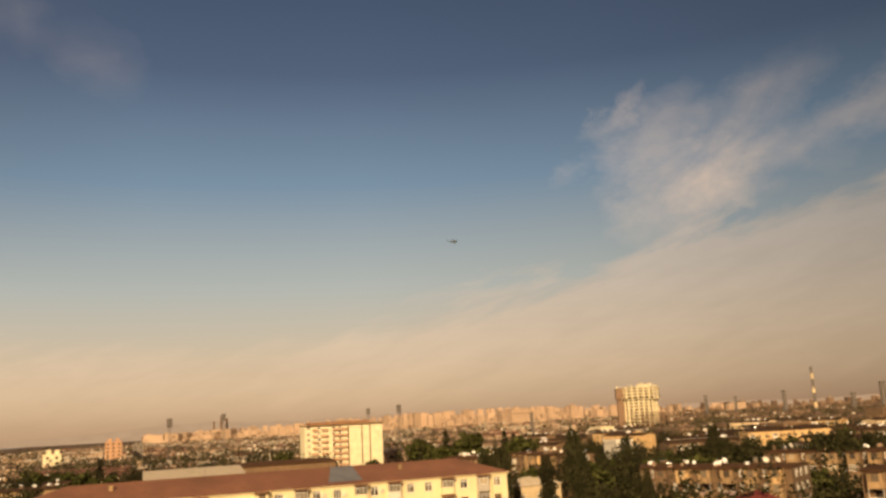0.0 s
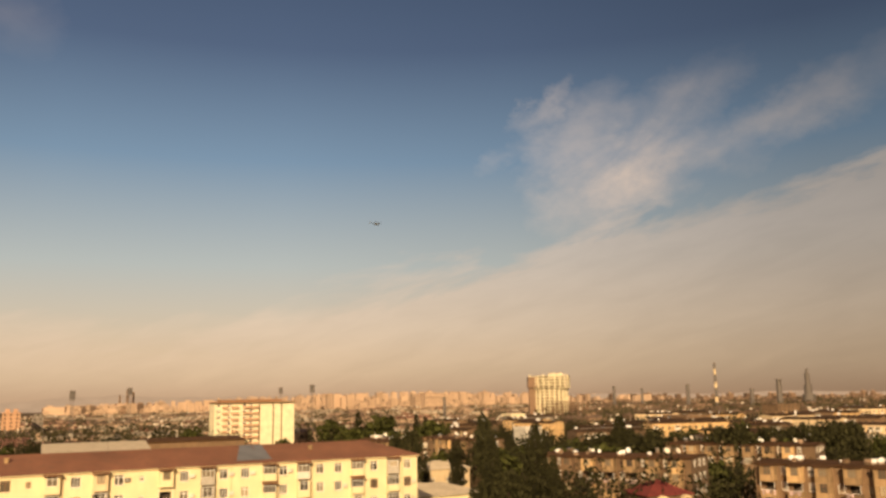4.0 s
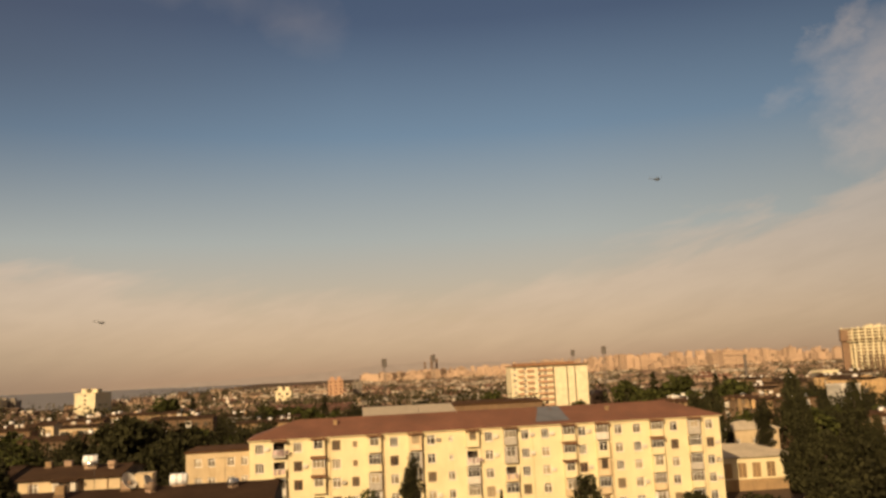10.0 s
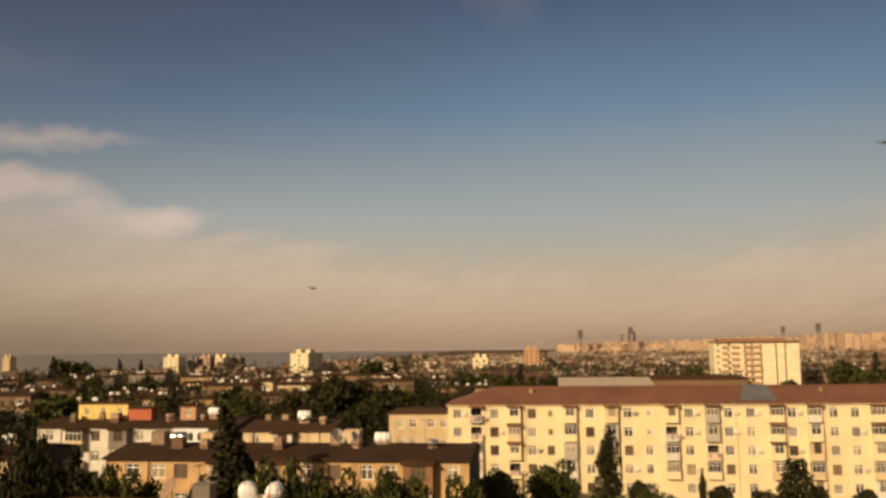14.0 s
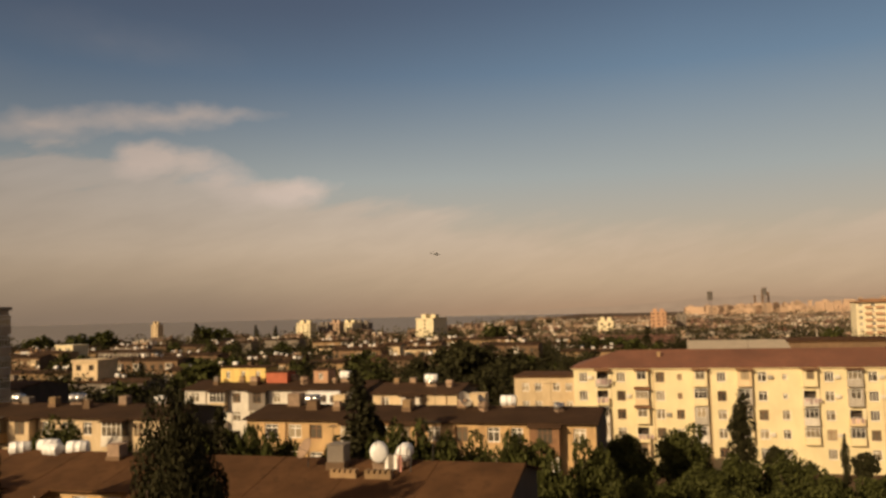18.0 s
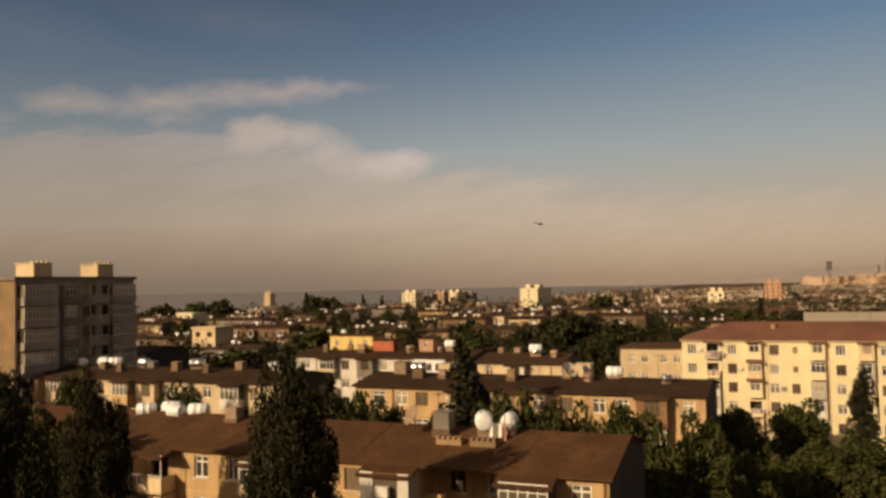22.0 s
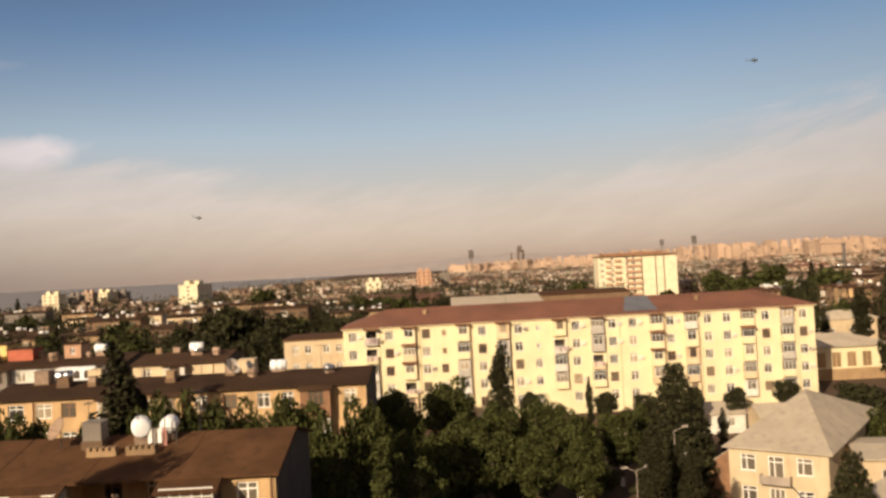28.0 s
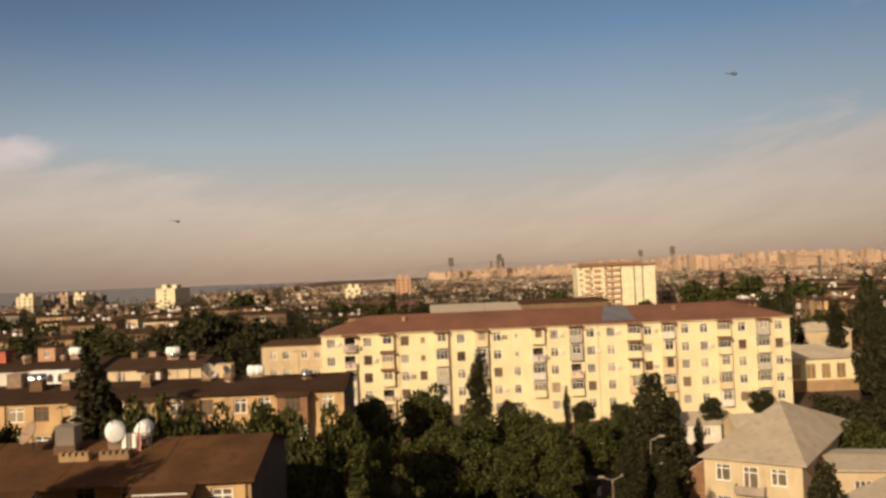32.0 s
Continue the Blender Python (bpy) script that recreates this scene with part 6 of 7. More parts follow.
slab_block()


# ---- houses on the right: a receding row and a cross row ----
def end_on_house(x, y_far, y_near, seed, label, wall="worn", turn=0.0, eave=14.0, rise=0.4):
    rnd = random.Random(seed)
    L = y_far - y_near
    bal = [(2.6 + i * 4.6, 2.5, rnd.choice((("boxed", "boxed"), ("boxed", "cased"), ("boxed", "open"))), (rnd.choice(("worn", "worn", "ochre", "dim")), rnd.choice(("worn", "dim"))))
           for i in range(int((L - 4) // 4.6) + 1)]
    win = [(4.95 + i * 4.6, 0.9, 1.5, "plain") for i in range(int((L - 6) // 4.6) + 1)]
    t = long_house(0, L, 0, label, wall, balconies=bal, windows=win, from_storey=2, seed=seed, end=wall, bal_d=1.8, eave=eave, rise=rise, storey=2.65)
    t.matrix_basis = pose(x, y_far, 0, 0, 0, -90 + turn)
    for k in range(int(L / 1.7)):
        p = t.matrix_basis @ Vector((rnd.uniform(1.0, L - 1.0), rnd.choice((1.6, 3.0, 4.4, 5.4, 7.0, 8.6)) + rnd.uniform(-0.6, 0.6), eave + 0.25))
        m = rnd.random()
        if m < 0.6:
            water_tank(p.x, p.y, p.z, rnd.uniform(0.4, 0.75), rnd.uniform(-60, 60), rnd.choice(("tank", "tank", "steel", "rust")), "round water tank among others on a flat roof")
        elif m < 0.75:
            dish(p.x, p.y, p.z - 0.2, rnd.choice((0.5, 0.6)), rnd.uniform(-60, 60))
        else:
            box_tank(p.x, p.y, p.z, rnd.uniform(0.5, 1.3), rnd.uniform(0.3, 0.9), rnd.choice(("rust", "grey", "dim", "white")), "square tank among others on a flat roof")
    for i in range(3):
        for k in range(2, 5):
            far_window(t, L + 0.1, 2.5 + i * 3.2, 0.7 + 2.65 * k + 1.6, 1.2, 1.4, turn=90)
    return t


end_on_house(98.0, 160.0, 127.0, 41, "five-storey worn ochre house with stacked bays and many tanks", "dim", turn=32)
end_on_house(116.0, 116.0, 78.0, 42, "five-storey worn ochre house with stacked bays beside the villa", "dim", turn=26)
end_on_house(96.0, 268.0, 236.0, 43, "five-storey brown house behind dark trees", "dim")
end_on_house(116.0, 262.0, 228.0, 44, "five-storey dull house behind dark trees", "dim")
end_on_house(146.0, 176.0, 140.0, 45, "five-storey dull brown house behind the villa", "dim", turn=30)


# ---- landmark buildings ----
def tower():
    t = thing("apartment_block", (76.0, 423.0, 0), "nine-storey cream block with orange balcony stacks and dark roof", "apartment block")
    L, D, H, st = 39.6, 14.0, 26.4, 2.9
    s = Shape()
    holes = []
    for k in range(9):
        z = 0.5 + k * st
        for x in (2.0, 7.2, 14.6, 17.8):
            holes.append((x - 0.8, x + 0.8, z + 0.8, z + 2.3))
    for x in (22.0, 29.0, 33.2):
        holes.append((x - 0.35, x + 0.35, 1.0, H - 0.8))
    pierced(s, 0, L, 0, H, holes, 0, 0.8)
    end_walls(s, 0, L, 0, D, 0, H)
    part("wall", s, "pale", t)
    # dark sheet behind slots and windows, for the shade inside
    b = Shape()
    b.box(0.3, L - 0.3, 1.1, 1.2, 0.2, H - 0.2)
    part("inner_wall", b, "dark_wall", t)
    for k in range(9):
        z = 0.5 + k * st
        for x, w in ((9.8, 3.4), (5.0, 2.6), (16.2, 4.4), (20.3, 2.6)):
            q = Shape()
            q.box(x - w / 2, x + w / 2, -1.2, -1.1, z, z + 1.1)
            q.box(x - w / 2, x + w / 2, -1.096, -0.004, z, z + 0.12)
            q.box(x - w / 2, x - w / 2 + 0.1, -1.096, -0.004, z + 0.124, z + 1.1)
            part("balcony", q, "salmon", t)
    for x in (2.0, 7.2, 14.6, 17.8):
        for k in range(3, 9):
            far_window(t, x, 0.3, 0.5 + k * st + 1.55, 1.6, 1.5)
    r = Shape()
    r.box(-0.4, L + 0.4, -1.4, D + 0.4, H + 0.004, H + 0.5)
    r.box(3, L - 6, 2, D - 2, H + 0.504, H + 1.6)
    part("roof", r, "wood", t)


tower()


def round_tower():
    t = thing("round_tower", (471.0, 743.0, 0), "unfinished round high-rise of pale floor rings and bare columns", "tower block")
    c = Shape()
    c.lathe([(15.5, 0), (15.5, 46), (0.1, 46)], sides=28)
    part("core", c, "frame_brown", t)
    for k in range(1, 17):
        f = Shape()
        r = 18.6 if k < 12 else 21.4
        z = k * 2.95
        f.lathe([(15.6, z - 0.4), (r, z - 0.4), (r, z + (0.75 if k % 4 else 0.2)), (15.6, z + 0.4)], sides=28)
        part("floor_ring", f, "pale", t)
    for i in range(22):
        w = 360 * i / 22
        p = Shape().box(-0.55, 0.55, 17.2, 18.9, 0, 34.6)
        p.box(-0.45, 0.45, 19.6, 20.9, 34.604, 47.0 + (1.8 if i % 4 == 0 else 0.4))
        part("column", p, "pale", t, at=pose(0, 0, 0, 0, 0, w))
    # added brown boxes imitate the shaded left third of the tower
    sl = Shape()
    sl.box(-21.5, -15.0, -12.0, 4.0, 0, 36.0)
    sl.box(-22.4, -13.0, -14.5, 6.0, 36.0, 46.5)
    part("stair_tower", sl, "frame_brown", t, "added brown box in place of the tower's shaded left side", at=pose(0, 0, 0, 0, 0, -28))
    for k in range(4):
        u = Shape().box(-7 + 4.2 * k, -4.4 + 4.2 * k, -12, -9, 46.2, 49.5 + 0.8 * (k % 2))
        part("roof_stub", u, "pale", t)
    t = thing("concrete_frame", (401.0, 628.0, 0), "brown unfinished concrete frame building", "building shell")
    for k in range(9):
        q = Shape()
        q.box(0, 38 if k < 8 else 24, 0, 20, k * 2.75, k * 2.75 + 0.5)
        part("slab", q, "frame_brown", t)
    for i in range(8):
        for j in range(2):
            q = Shape()
            q.box(i * 5 + 0.1, i * 5 + 0.8, j * 19 + 0.1, j * 19 + 0.9, 0, 22.0)
            part("column", q, "frame_brown", t)


round_tower()


def plain_block(right, dist, width, depth, height, wall, label, storeys=9, side_wall=None, bays=4, z=0.0, box=True, name="apartment_block"):
    x, y = polar(right, dist)
    t = thing(name, (x - width / 2, y, z), label, "apartment block", "blocks in the distance")
    s = Shape()
    holes = []
    st = height / storeys
    for k in range(storeys):
        for i in range(bays):
            xx = width * (i + 0.5) / bays
            holes.append((xx - 0.8, xx + 0.8, k * st + st * 0.35, k * st + st * 0.8))
    pierced(s, 0, width, 0, height, holes, 0, 0.5)
    end_walls(s, 0, width, 0, depth, 0, height, 0, 1)
    part("wall", s, [wall, side_wall or wall], t)
    # added dark sheet, so that the openings look unlit
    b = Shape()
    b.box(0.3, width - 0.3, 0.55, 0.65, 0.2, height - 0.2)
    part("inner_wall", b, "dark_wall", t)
    r = Shape()
    r.box(-0.3, width + 0.3, -0.3, depth + 0.3, height + 0.004, height + 0.7)
    if box:
        r.box(width * 0.15, width * 0.4, depth * 0.2, depth * 0.5, height + 0.704, height + 3.2)
        r.box(width * 0.6, width * 0.85, depth * 0.3, depth * 0.6, height + 0.704, height + 3.0)
    part("roof", r, wall, t)
    return t


plain_block(-17.3, 600, 12.9, 36, 21.8, "pale", "cream nine-storey block with a blank lit end", 8, bays=1)
plain_block(-25.5, 720, 12.5, 14, 19.0, "pale", "pale block near the shore", 7, bays=3)
plain_block(-22.6, 780, 11.0, 30, 18.0, "pale", "pale block near the shore", 7, bays=3)
plain_block(-21.6, 800, 14.0, 12, 17.0, "grey", "low grey block near the shore", 6)
plain_block(-24.2, 735, 9.0, 12, 17.0, "grey", "grey block near the shore", 6, bays=2)
plain_block(-23.4, 760, 9.0, 12, 18.5, "far_block", "brown block near the shore", 6, bays=2)
plain_block(-1.65, 700, 12.0, 14, 22.0, "salmon", "orange-brown twin block among far trees", 8, bays=3)
plain_block(-0.2, 730, 8.0, 12, 18.0, "grey", "low grey block in haze", 6, bays=2)
plain_block(-5.1, 560, 10.0, 10, 17.5, "pale", "cream low block among trees", 5, bays=2)
plain_block(-35.0, 735, 6.0, 8, 21.0, "cream", "lone pink block by the shore", 9, bays=2)
plain_block(-40.3, 378, 8.4, 9, 15.8, "pale", "lit end of a long ochre house", 5, bays=2, box=False)
plain_block(-39.1, 236, 7.6, 8, 15.6, "cream", "lit end of a flat ochre house", 5, bays=2, box=False)
plain_block(41.8, 420, 14, 16, 16.0, "dim", "ochre house among dark trees", 5, bays=3, box=False)
plain_block(30.2, 520, 9, 12, 16.0, "pale", "pale block among dark trees", 5, bays=2, box=False)
plain_block(31.2, 330, 7, 9, 14.5, "white", "white house end among trees", 5, bays=2, box=False)
plain_block(47.3, 620, 20, 14, 18.0, "dim", "long ochre block before the works", 6, bays=5, box=False)
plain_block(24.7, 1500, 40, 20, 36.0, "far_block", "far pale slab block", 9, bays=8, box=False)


# stadium: floodlight masts and stands
def floodlight(right, dist, top, lean=0.0):
    x, y = polar(right, dist)
    t = thing("floodlight_mast", pose(x, y, 0, 0, 0, -right), "tall dark stadium floodlight mast", "floodlight", "stadium floodlights")
    s = Shape()
    for a, b in ((-0.9, -0.9), (0.9, -0.9), (0.9, 0.9), (-0.9, 0.9)):
        s.tube((a, b, 0), (a * 0.5, b * 0.5, top - 2), 0.16, 0.12, 5)
    n = 9
    for k in range(n):
        z0, z1 = (top - 3) * k / n, (top - 3) * (k + 1) / n
        r0, r1 = 0.9 - 0.45 * k / n, 0.9 - 0.45 * (k + 1) / n
        for q in (-1, 1):
            s.tube((-r0, q * r0, z0), (r1, q * r1, z1), 0.06, sides=4)
            s.tube((q * r0, -r0, z0), (q * r1, r1, z1), 0.06, sides=4)
    part("lattice", s, "mast", t)
    h = Shape()
    h.box(-1.35, 1.35, -0.09, 0.05, top - 4.4, top + 0.1)
    panel = part("lamp_panel", h, "mast", t)
    for i in range(3):
        for j in range(4):
            h = Shape()
            h.box(-1.28 + i * 0.88, -0.48 + i * 0.88, -0.5 - 0.3 * lean, -0.1, top - 4.3 + j * 1.1, top - 3.35 + j * 1.1)
            part("lamp", h, "mast", panel)


floodlight(1.65, 450, 33.8)
floodlight(4.98, 540, 36.6)
floodlight(16.45, 480, 35.6)
floodlight(14.4, 600, 36.4)


def stand(x0, x1, y, z0, z1, depth, label, cover="slate", wall="cream"):
    t = thing("stadium_stand", (x0, y, 0), label, "stadium stand", "stadium stands")
    r = Shape()
    L = x1 - x0
    r.face([(0, 0, z0), (L, 0, z0), (L, depth, z1), (0, depth, z1)])
    r.face([(L, 0, z0 - 0.4), (0, 0, z0 - 0.4), (0, depth, z1 - 0.4), (L, depth, z1 - 0.4)])
    r.face([(0, 0, z0 - 0.4), (L, 0, z0 - 0.4), (L, 0, z0), (0, 0, z0)])
    r.face([(L, 0, z0 - 0.4), (L, depth, z1 - 0.4), (L, depth, z1), (L, 0, z0)])
    r.face([(0, depth, z1 - 0.4), (0, 0, z0 - 0.4), (0, 0, z0), (0, depth, z1)])
    part("roof", r, cover, t)
    w = Shape()
    w.box(0, L, 0.5, 1.0, 0, z0 - 0.44)
    part("wall", w, wall, t)


stand(0.5, 34.0, 300.0, 11.4, 14.0, 22, "low stadium stand with a pale grey roof")
stand(36.0, 76.0, 352.0, 12.0, 13.0, 16, "far stadium stand with a dusty brown roof", "brown_roof", "dim")


# chimneys and works on the right
def chimney(right, dist, top, r, mat="mast", label="tall slim dark works chimney"):
    x, y = polar(right, dist)
    t = thing("chimney", (x, y, 0), label, "chimney", "works chimneys")
    s = Shape()
    s.lathe([(r, 0), (r * 0.8, top * 0.5), (r * 0.62, top), (r * 0.5, top), (r * 0.5, top - 2)], sides=12)
    part("shaft", s, "mast" if mat == "band" else mat, t, smooth=False)
    if mat == "band":
        for z0 in (12, 36, 58):
            g = Shape()
            g.lathe([(r * (0.97 - 0.37 * z0 / top), z0), (r * (1.05 - 0.4 * z0 / top), z0), (r * (0.98 - 0.4 * z0 / top), z0 + 9), (r * (0.9 - 0.37 * z0 / top), z0 + 9)], sides=12)
            part("pale_band", g, "cream", t)
        mat = "mast"
    for k in (0.55, 0.97):
        g = Shape()
        g.lathe([(r * 0.6, top * k - 0.6), (r * 0.92, top * k - 0.6), (r * 0.92, top * k + 0.6), (r * 0.6, top * k + 0.6)], sides=12)
        part("ring", g, mat, t)


chimney(43.05, 1500, 78.0, 2.8, "band", "tall slim works chimney with pale and dark bands")
chimney(46.83, 1500, 48.0, 6.0, label="stout dark works chimney")
chimney(45.2, 1480, 33.0, 4.5, label="short dark works chimney")
chimney(41.3, 1450, 42.0, 4.0, label="dark upright works chimney")
chimney(25.3, 640, 27.5, 1.4, label="thin dark boiler chimney")
chimney(36.6, 1300, 40.0, 3.0, label="thin dark works chimney")
chimney(38.4, 1400, 37.0, 2.6, label="thin dark works chimney")
x, y = polar(48.5, 1600)
t = thing("refinery_column", (x, y, 0), "dark stepped refinery column with platforms", "refinery column")
for k, (r, z0, z1) in enumerate(((11, 0, 22), (6.5, 22, 38), (4.2, 38, 58), (2.0, 58, 66))):
    s = Shape()
    s.lathe([(r, z0), (r, z1), (0.1, z1)], sides=14)
    part("stage", s, "mast", t)
for right, dist, top, w in ((4.85, 3000, 76, 7), (5.2, 3050, 68, 7), (4.4, 3000, 58, 6)):
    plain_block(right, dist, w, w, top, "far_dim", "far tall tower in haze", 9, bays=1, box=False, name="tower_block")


# ---- the town beyond ----
PLOTS = [(-76.5, 117.3, 1, 0, 30.5, 11.5), (-43.0, 112.6, 1, 0, 12.4, 11.5), (-150.0, 117.0, 1, 0, 42.0, 11.5), (-29.5, 147.5, 1, 0, 11, 12),
         (98.0, 160.0, math.cos(radians(-58)), math.sin(radians(-58)), 33, 11.5), (146.0, 176.0, math.cos(radians(-60)), math.sin(radians(-60)), 36, 11.5), (96.0, 268.0, 0, -1, 32, 11.5), (116.0, 262.0, 0, -1, 34, 11.5)]


def built_over(x, y, edge):
    """Whether a place lies on the plot of one of the town's houses."""
    for px, py, c, s, length, depth in PLOTS:
        a, b = c * (x - px) + s * (y - py), c * (y - py) - s * (x - px)
        if -edge < a < length + edge and -edge < b < depth + edge:
            return True
    return False


def town_house(x, y, length, h, seed, turn=0.0, wall="cream", roof="old_roof", tanks=5, depth=9.0):
    """A distant long house; the windows are too small to pick apart and stay one part."""
    rnd = random.Random(seed)
    PLOTS.append((x, y, math.cos(radians(turn)), math.sin(radians(turn)), length, depth))
    t = thing("apartment_house", pose(x, y, 0, 0, 0, turn), rnd.choice((
        "distant long plastered house with a brown roof", "distant apartment house with patched balconies", "distant brown-roofed house among trees")), "apartment house", "houses of the town")
    s = Shape()
    s.face([(0, 0, 0), (length, 0, 0), (length, 0, h), (0, 0, h)])
    end_walls(s, 0, length, 0, depth, 0, h, 0.75)
    part("wall", s, wall, t)
    w = Shape()
    xx = 1.5
    while xx < length - 1.5:
        for k in range(3):
            z = h - 2.1 - 2.9 * k
            if rnd.random() < 0.3:
                w.box(xx - 1.1, xx + 1.1, -1.0, -0.004, z - 1.0, z + 1.2, rnd.choice((0, 1, 1)))
                w.box(xx - 0.9, xx + 0.9, -1.03, -1.004, z, z + 1.1, 2)
            else:
                w.box(xx - 0.6, xx + 0.6, -0.06, -0.004, z - 0.65, z + 0.7, 2)
        xx += rnd.uniform(2.6, 3.6)
    ob = part("window_rest", w, ["cream", "white", "pane"], t)
    ob["kind"] = "stuff"
    r = Shape()
    gable_roof(r, 0, length, 0, depth, h, 0.8, 0.5)
    part("roof", r, roof, t)
    c, sn = math.cos(radians(turn)), math.sin(radians(turn))
    for k in range(tanks):
        a, b = rnd.uniform(2, length - 2), rnd.uniform(depth * 0.25, depth * 0.75)
        z = h + 0.8 * (1 - abs(b - depth / 2) / (depth / 2)) + 0.1
        px, py = x + c * a - sn * b, y + sn * a + c * b
        m = rnd.random()
        if m < 0.55:
            water_tank(px, py, z, rnd.uniform(0.55, 0.85), rnd.uniform(-60, 60), "tank" if rnd.random() < 0.8 else "steel", "pale water tank on a distant roof")
        elif m < 0.72:
            dish(px, py, z, 0.6, rnd.uniform(-60, 60))
        else:
            box_tank(px, py, z, rnd.uniform(0.8, 1.3), rnd.uniform(0.6, 1.1), rnd.choice(("worn", "rust", "white", "dim")), "square tank on a distant roof")
    return t


town = random.Random(77)
WALLS = ("dim", "worn", "dim", "cream", "grey", "dim", "worn")
# walls of the right-hand houses, mostly darkened in place of weaker light
DULL = ("dim", "dim", "ochre", "grey", "cream")
seed = 500
# rows of long houses towards the sea
for y in (152, 178, 204, 230, 257, 285, 314, 344, 376, 412):
    x = -1.32 * y + town.uniform(0, 20)
    stop = -38 if y < 240 else (0.10 * y - 52)
    while x < stop - 18:
        length = town.uniform(20, 36) if y < 240 else town.uniform(14, 30)
        length = min(length, stop - x)
        seed += 1
        if town.random() < 0.62:
            town_house(x, y + town.uniform(-5, 5), length, town.choice((13.4, 12.0, 9.4, 10.6)) if y > 160 else 14.0, seed, wall=town.choice(WALLS), tanks=6 if y < 300 else 4)
        x += length + town.uniform(5, 13)
# houses on the right, turned this way and that
for y in (214, 250, 285, 322, 360, 405, 450):
    x = 0.44 * y + (70 if y < 300 else 10)
    while x < 1.3 * y:
        seed += 1
        if town.random() < 0.3:
            x += town.uniform(20, 40)
        elif town.random() < 0.55:
            length = town.uniform(22, 36)
            town_house(x, y + town.uniform(-6, 6), length, town.choice((9.4, 12.3, 12.3, 14.5)), seed, town.uniform(-25, 4), town.choice(DULL), tanks=4)
            x += length + town.uniform(5, 12)
        else:
            length = town.uniform(22, 32)
            town_house(x, y + length / 2, length, town.choice((12.3, 14.0)), seed, -75 + town.uniform(-4, 4), town.choice(DULL), tanks=3)
            x += 12 + town.uniform(8, 16)


# trees between the houses
def clear_of_landmarks(x, y):
    return not (-22 < x < 66 and 138 < y < 160) and not (60 < x < 96 and 155 < y < 182)


count = 0
for k in range(1400):
    y = town.uniform(130, 440)
    x = town.uniform(-1.3, 1.3) * y
    if count >= 230:
        break
    if built_over(x, y, 3.0) or not clear_of_landmarks(x, y) or (-30 < x < 0.42 * y and y < 230) or (0 < x < 90 and 285 < y < 375):
        continue
    if (-45 < x < 105 and y < 205) or (y < 140 and x < 0):
        continue
    count += 1
    right = math.degrees(math.atan2(x, y))
    tall = town.uniform(9.5, 15.5) if right < 22 else town.uniform(8.5, 14.0)
    tree("far_broad" if town.random() < 0.8 else "far_cypress", x, y, tall + (3 if town.random() < 0.1 else 0), town.uniform(0.9, 1.35), group="trees of the town")
for right, dist, h in ((-14.8, 190, 21.5), (-13.4, 196, 19.5), (-12.2, 186, 18.0), (-11.2, 200, 17.8), (-15.8, 205, 19.0), (-10.2, 178, 14.5), (-16.6, 190, 15.5), (-9.0, 190, 14.5), (-13.0, 170, 15.5), (-7.6, 220, 15.0), (-6.2, 240, 15.5), (-17.8, 220, 16)):
    x, y = polar(right, dist)
    tree("broad", x, y, h, 0.95, group="trees of the town")
for right, dist, h in ((-32.4, 560, 24), (-31.8, 570, 22), (-30.6, 600, 20), (-38.0, 560, 21), (-28.6, 650, 21), (-27.3, 640, 20), (-39.5, 520, 20), (-41.5, 500, 20), (-12.6, 420, 21), (-10.9, 430, 20), (-2.4, 420, 18), (19.5, 420, 22), (21.0, 400, 21), (23.4, 380, 21), (24.0, 360, 20), (24.6, 350, 19), (17.8, 450, 18)):
    x, y = polar(right, dist)
    tree("far_cypress" if town.random() < 0.4 else "far_broad", x, y, h, 1.3, group="trees of the town")


def at_sea(x, y):
    return x < np.interp(y, (330, 450, 567, 675, 788, 1052, 1663, 2600), (-1100, -536, -476, -390, -318, -321, -353, -420)) + 25


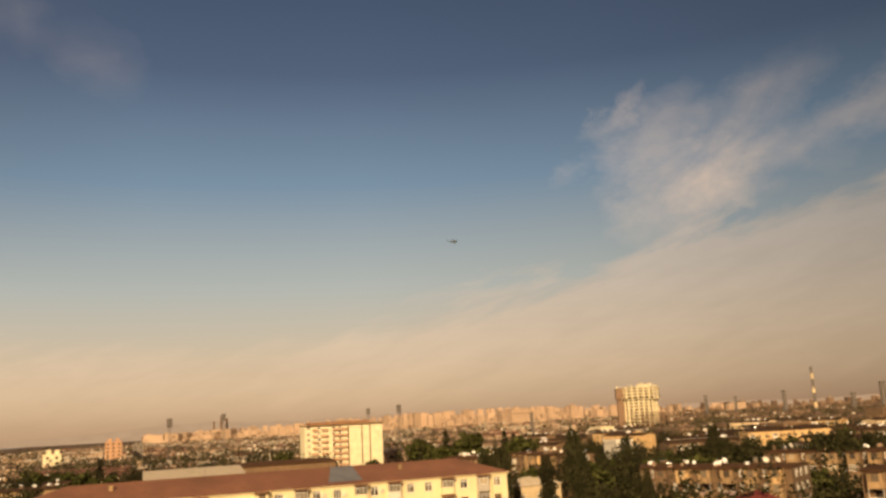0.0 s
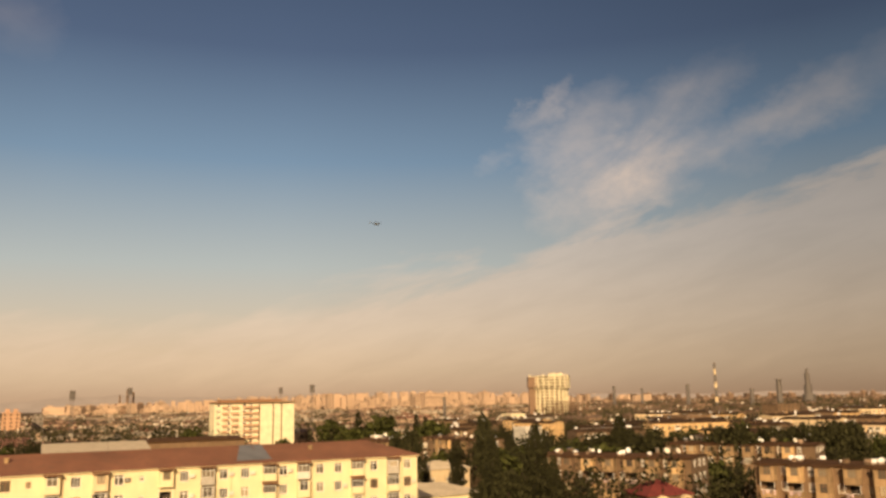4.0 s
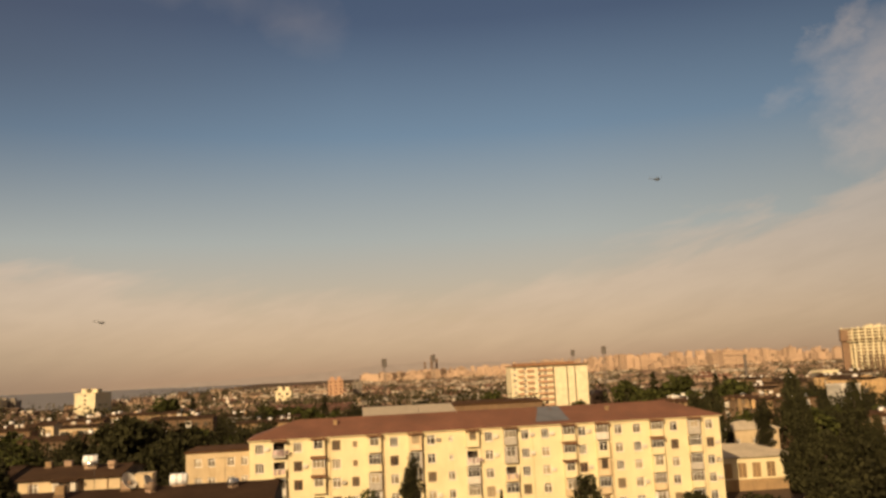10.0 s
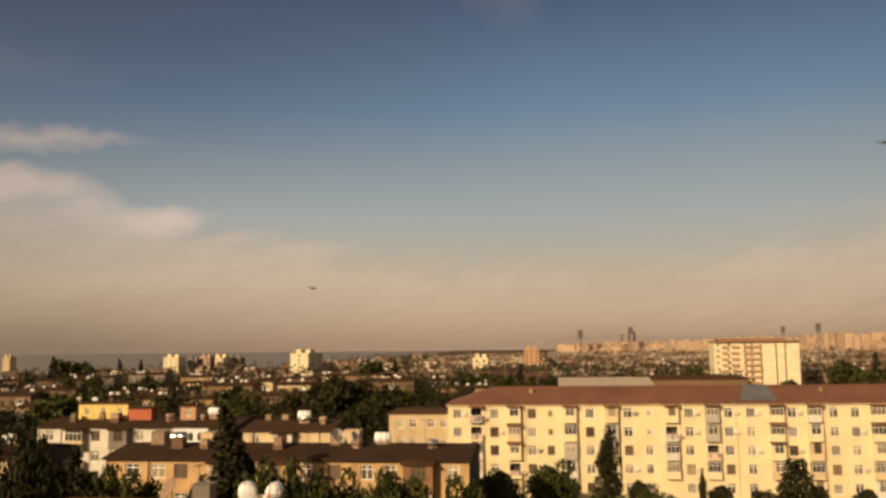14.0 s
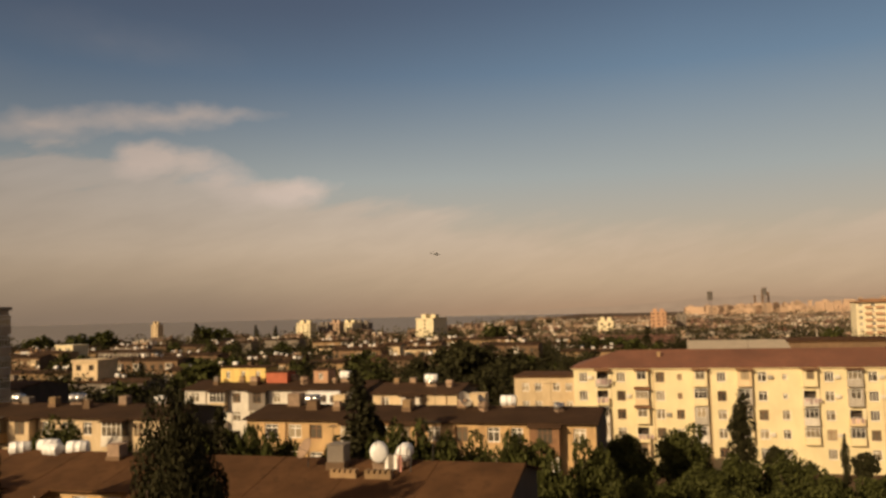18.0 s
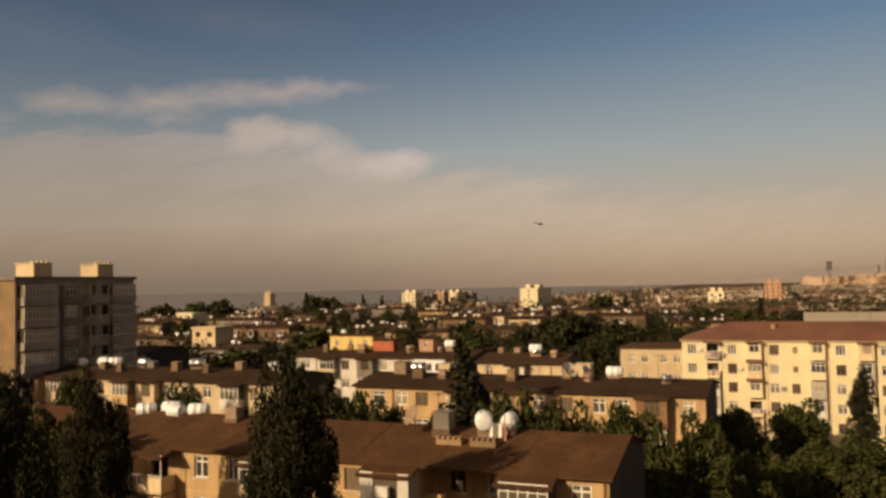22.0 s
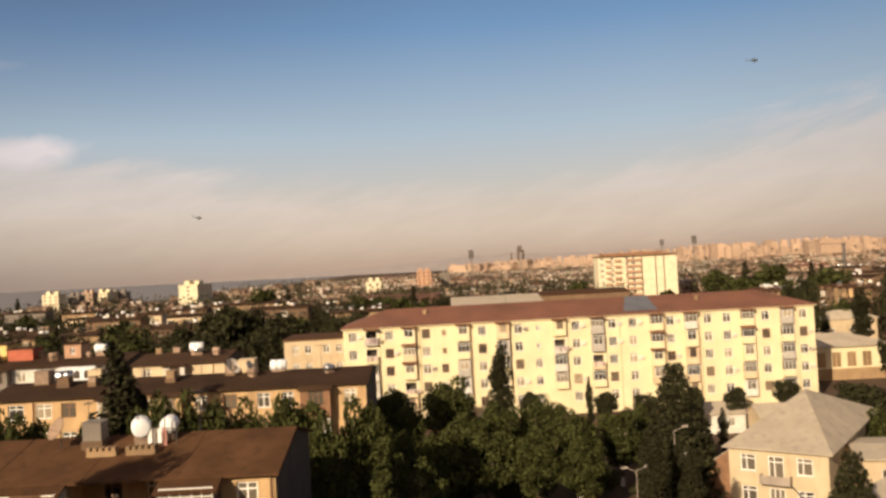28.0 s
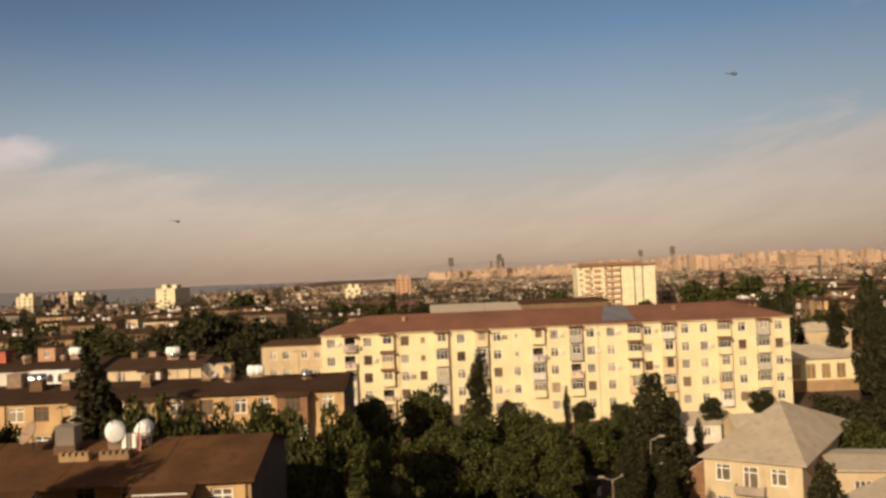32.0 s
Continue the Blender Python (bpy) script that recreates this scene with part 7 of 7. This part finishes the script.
def woods():
    """Far trees that nobody could count: clumps of leaves in one mesh."""
    rng = np.random.default_rng(5)
    lobes = []
    for k in range(5600):
        y = 440 + 1250 * rng.random() ** 1.3
        a = rng.uniform(-56, 52) if k < 4200 else rng.uniform(27, 53)
        x = y * math.tan(radians(a))
        if at_sea(x, y):
            continue
        h = rng.uniform(9, 17)
        if -3 < a < 14 and 430 < y < 560:
            h = rng.uniform(13, 16)
        w = rng.uniform(3.0, 5.5)
        lobes.append((x, y, h * 0.58, w, w, h * 0.42))
        lobes.append((x + rng.uniform(-2, 2), y + rng.uniform(-2, 2), h * 0.35, w * 1.1, w * 1.1, h * 0.3))
    # crowns that fill the yards between the rows of houses
    for k in range(8600):
        y = rng.uniform(125, 440)
        a = rng.uniform(-54, 52)
        x = y * math.tan(radians(a))
        if -7 < a < 23 and (y < 375 or x > 85):
            continue
        if built_over(x, y, 3.0):
            continue
        if (17 < a < 31 and y < 215) or (-45 < x < -8 and y < 152):
            continue
        if y < 240 and a > 23 and rng.random() < 0.25:
            continue
        h = rng.uniform(9.0, 13.2) if rng.random() < 0.85 else rng.uniform(12.5, 16.5)
        w = rng.uniform(2.2, 4.0)
        for j in range(3):
            lobes.append((x + rng.uniform(-1.6, 1.6), y + rng.uniform(-1.6, 1.6), h * rng.uniform(0.5, 0.78), w * 0.7, w * 0.7, h * 0.26))
    # the dark hedge of trees beyond the stadium
    for k in range(190):
        a = -7 + 21 * k / 190
        y = 505 + rng.uniform(-14, 14)
        h = rng.uniform(12.5, 16.0)
        lobes.append((y * math.tan(radians(a)), y, h * 0.55, 4.2, 4.2, h * 0.45))
    near = [l for l in lobes if l[1] < 440]
    far = [l for l in lobes if l[1] >= 440]
    me = quad_mesh("woods", leaves(rng, near, 330000, 0.34), "cypress")
    tagged(part("yard_trees", me, "cypress"), "dark trees filling the yards between the houses", "trees", kind="stuff")
    # paler leaf colour stands in for the haze before the far trees
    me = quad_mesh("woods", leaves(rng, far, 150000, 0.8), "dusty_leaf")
    tagged(part("far_trees", me, "dusty_leaf"), "dark trees of the far town in haze-paled colour", "trees", kind="stuff")


woods()


def roofs_and_sheds():
    """Low houses, sheds and pale roofs out to the far town."""
    rng = np.random.default_rng(9)
    near, far = Shape(), Shape()
    for k in range(1700):
        y = 450 + 1300 * rng.random() ** 1.2
        a = rng.uniform(-55, 52)
        x = y * math.tan(radians(a))
        if at_sea(x, y):
            continue
        if 380 < x < 540 and 600 < y < 760:
            continue
        mid = -8 < a < 22
        w, d = (rng.uniform(20, 70), rng.uniform(12, 26)) if mid and rng.random() < 0.5 else (rng.uniform(9, 34), rng.uniform(9, 14))
        h = rng.uniform(5, 10) if mid else (rng.uniform(4, 11) if a < 0 else rng.uniform(5, 12.5))
        # the darkened colour spreads to the right, imitating dimmer light there
        dull = (a > 27 and rng.random() < 0.2 + (a - 27) / 16) or (a < -8 and rng.random() < 0.5)
        if a < -8:
            w *= 0.55
        near.box(x, x + w, y, y + d, 0, h, 6 if dull else 0)
        slot = 1 if dull or rng.random() < 0.5 else (2 if rng.random() < 0.6 else 3)
        r = rng.uniform(0.6, 2.2)
        n = len(near.v)
        for p in ((x - 0.4, y - 0.4, h), (x + w + 0.4, y - 0.4, h), (x + w + 0.4, y + d + 0.4, h), (x - 0.4, y + d + 0.4, h), (x, y + d / 2, h + r), (x + w, y + d / 2, h + r)):
            near.v.append(tuple(map(float, p)))
        for q in ((0, 1, 5, 4), (2, 3, 4, 5), (1, 2, 5), (3, 0, 4)):
            near.f.append(tuple(n + i for i in q))
            near.s.append(slot)
        if rng.random() < 0.8:
            for j in range(rng.integers(1, 5)):
                tx, ty = x + rng.uniform(0, w), y + rng.uniform(0, d * 0.5)
                q = rng.uniform(0.5, 1.1)
                near.box(tx - q, tx + q, ty - q, ty + q, h + 0.1, h + 0.6 + 2 * q, 4 if rng.random() < (0.2 if dull else 0.6) else (6 if dull else 0))
        if rng.random() < 0.7:
            for j in range(int(w // 4)):
                near.box(x + 1.5 + 4 * j, x + 2.9 + 4 * j, y - 0.08, y - 0.01, h - 2.4, h - 1.0, 5)
    # walls, roofs and tanks wear haze-paled colours
    ob = part("low_houses", near, ["far_block", "haze_roof", "slate", "red_roof", "haze_white", "pane", "far_dim"])
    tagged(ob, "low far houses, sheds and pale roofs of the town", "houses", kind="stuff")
    for k in range(5200):
        y = rng.uniform(1700, 4200)
        a = rng.uniform(-12, 55)
        x = y * math.tan(radians(a))
        if a < 0 or (a > 33 and rng.random() < 0.5):
            continue
        if abs(x) > 4700:
            continue
        top = 26.5 + y * 0.0105 * math.exp(-((a - 22) / 14) ** 2) 
        h = max(8, min((0.3 + 0.7 * rng.random() ** 5) * top, 26.5 + y * 0.011))
        w = rng.uniform(7, 20) if rng.random() < 0.93 else rng.uniform(20, 38)
        # more blocks in the darkened colour to the right, for dimmer light
        far.box(x, x + w, y, y + 12, 0, h, 1 if rng.random() < (a - 28) / 12 or (a < 7 and rng.random() < 0.35) else 0)
        if rng.random() < 0.3:
            far.box(x + w * 0.3, x + w * 0.5, y + 2, y + 8, h, h + rng.uniform(2, 5))
    # block colours carry the haze of the distance
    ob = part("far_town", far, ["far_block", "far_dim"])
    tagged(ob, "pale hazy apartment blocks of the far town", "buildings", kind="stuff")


roofs_and_sheds()


# ---- helicopters ----
def helicopter(right, up, dist, turn):
    x, y = polar(right, dist)
    t = thing("helicopter", pose(x, y, 26.5 + dist * math.tan(radians(up)), 4, 0, turn), "small dark helicopter far off in the sky", "helicopter", "helicopters")
    b = Shape()
    b.lathe([(0.05, -4.6), (0.9, -4.2), (1.5, -2.5), (1.6, 0.5), (1.2, 3.0), (0.6, 4.4)], (0, 0, 0), "y", 14)
    part("body", b, "helo", t, smooth=True)
    s = Shape()
    s.tube((0, 3.8, 0.5), (0, 11.0, 1.2), 0.55, 0.22, 8)
    s.box(-0.1, 0.1, 10.4, 11.6, 1.0, 3.6)
    s.box(-1.6, 1.6, 10.0, 10.7, 1.1, 1.25)
    part("tail_boom", s, "helo", t)
    m = Shape()
    m.tube((0, 0, 1.4), (0, 0, 2.6), 0.3, 0.2, 8)
    part("mast", m, "helo", t)
    for k in range(5):
        r = Shape()
        r.box(-0.28, 0.28, 0.4, 8.6, 2.55, 2.65)
        part("rotor_blade", r, "helo", t, at=pose(0, 0, 0, 0, 0, 72 * k + 15))
    for sx in (-1, 1):
        g = Shape()
        g.tube((sx * 1.2, -1.0, -1.2), (sx * 1.5, -1.0, -2.1), 0.12, sides=6)
        g.lathe([(0.05, -0.15), (0.45, -0.15), (0.45, 0.15), (0.05, 0.15)], (sx * 1.5, -1.0, -2.1), "x", 10)
        part("wheel_strut", g, "helo", t)


helicopter(20.8, 11.9, 1300, 70)
helicopter(-16.4, 3.95, 1500, 110)


# ---- the house the view is from: it stands behind the window and shades the yard ----
def own_house():
    s = Shape()
    s.box(-39.5, 16, -16, -0.8, 0, 35)
    s.box(-39.8, 16.3, -16.3, -0.7, 35.004, 35.6)
    tagged(part("wall_south", s, "cream"), "plain tall house wall behind the viewpoint", "wall", kind="structure")


own_house()
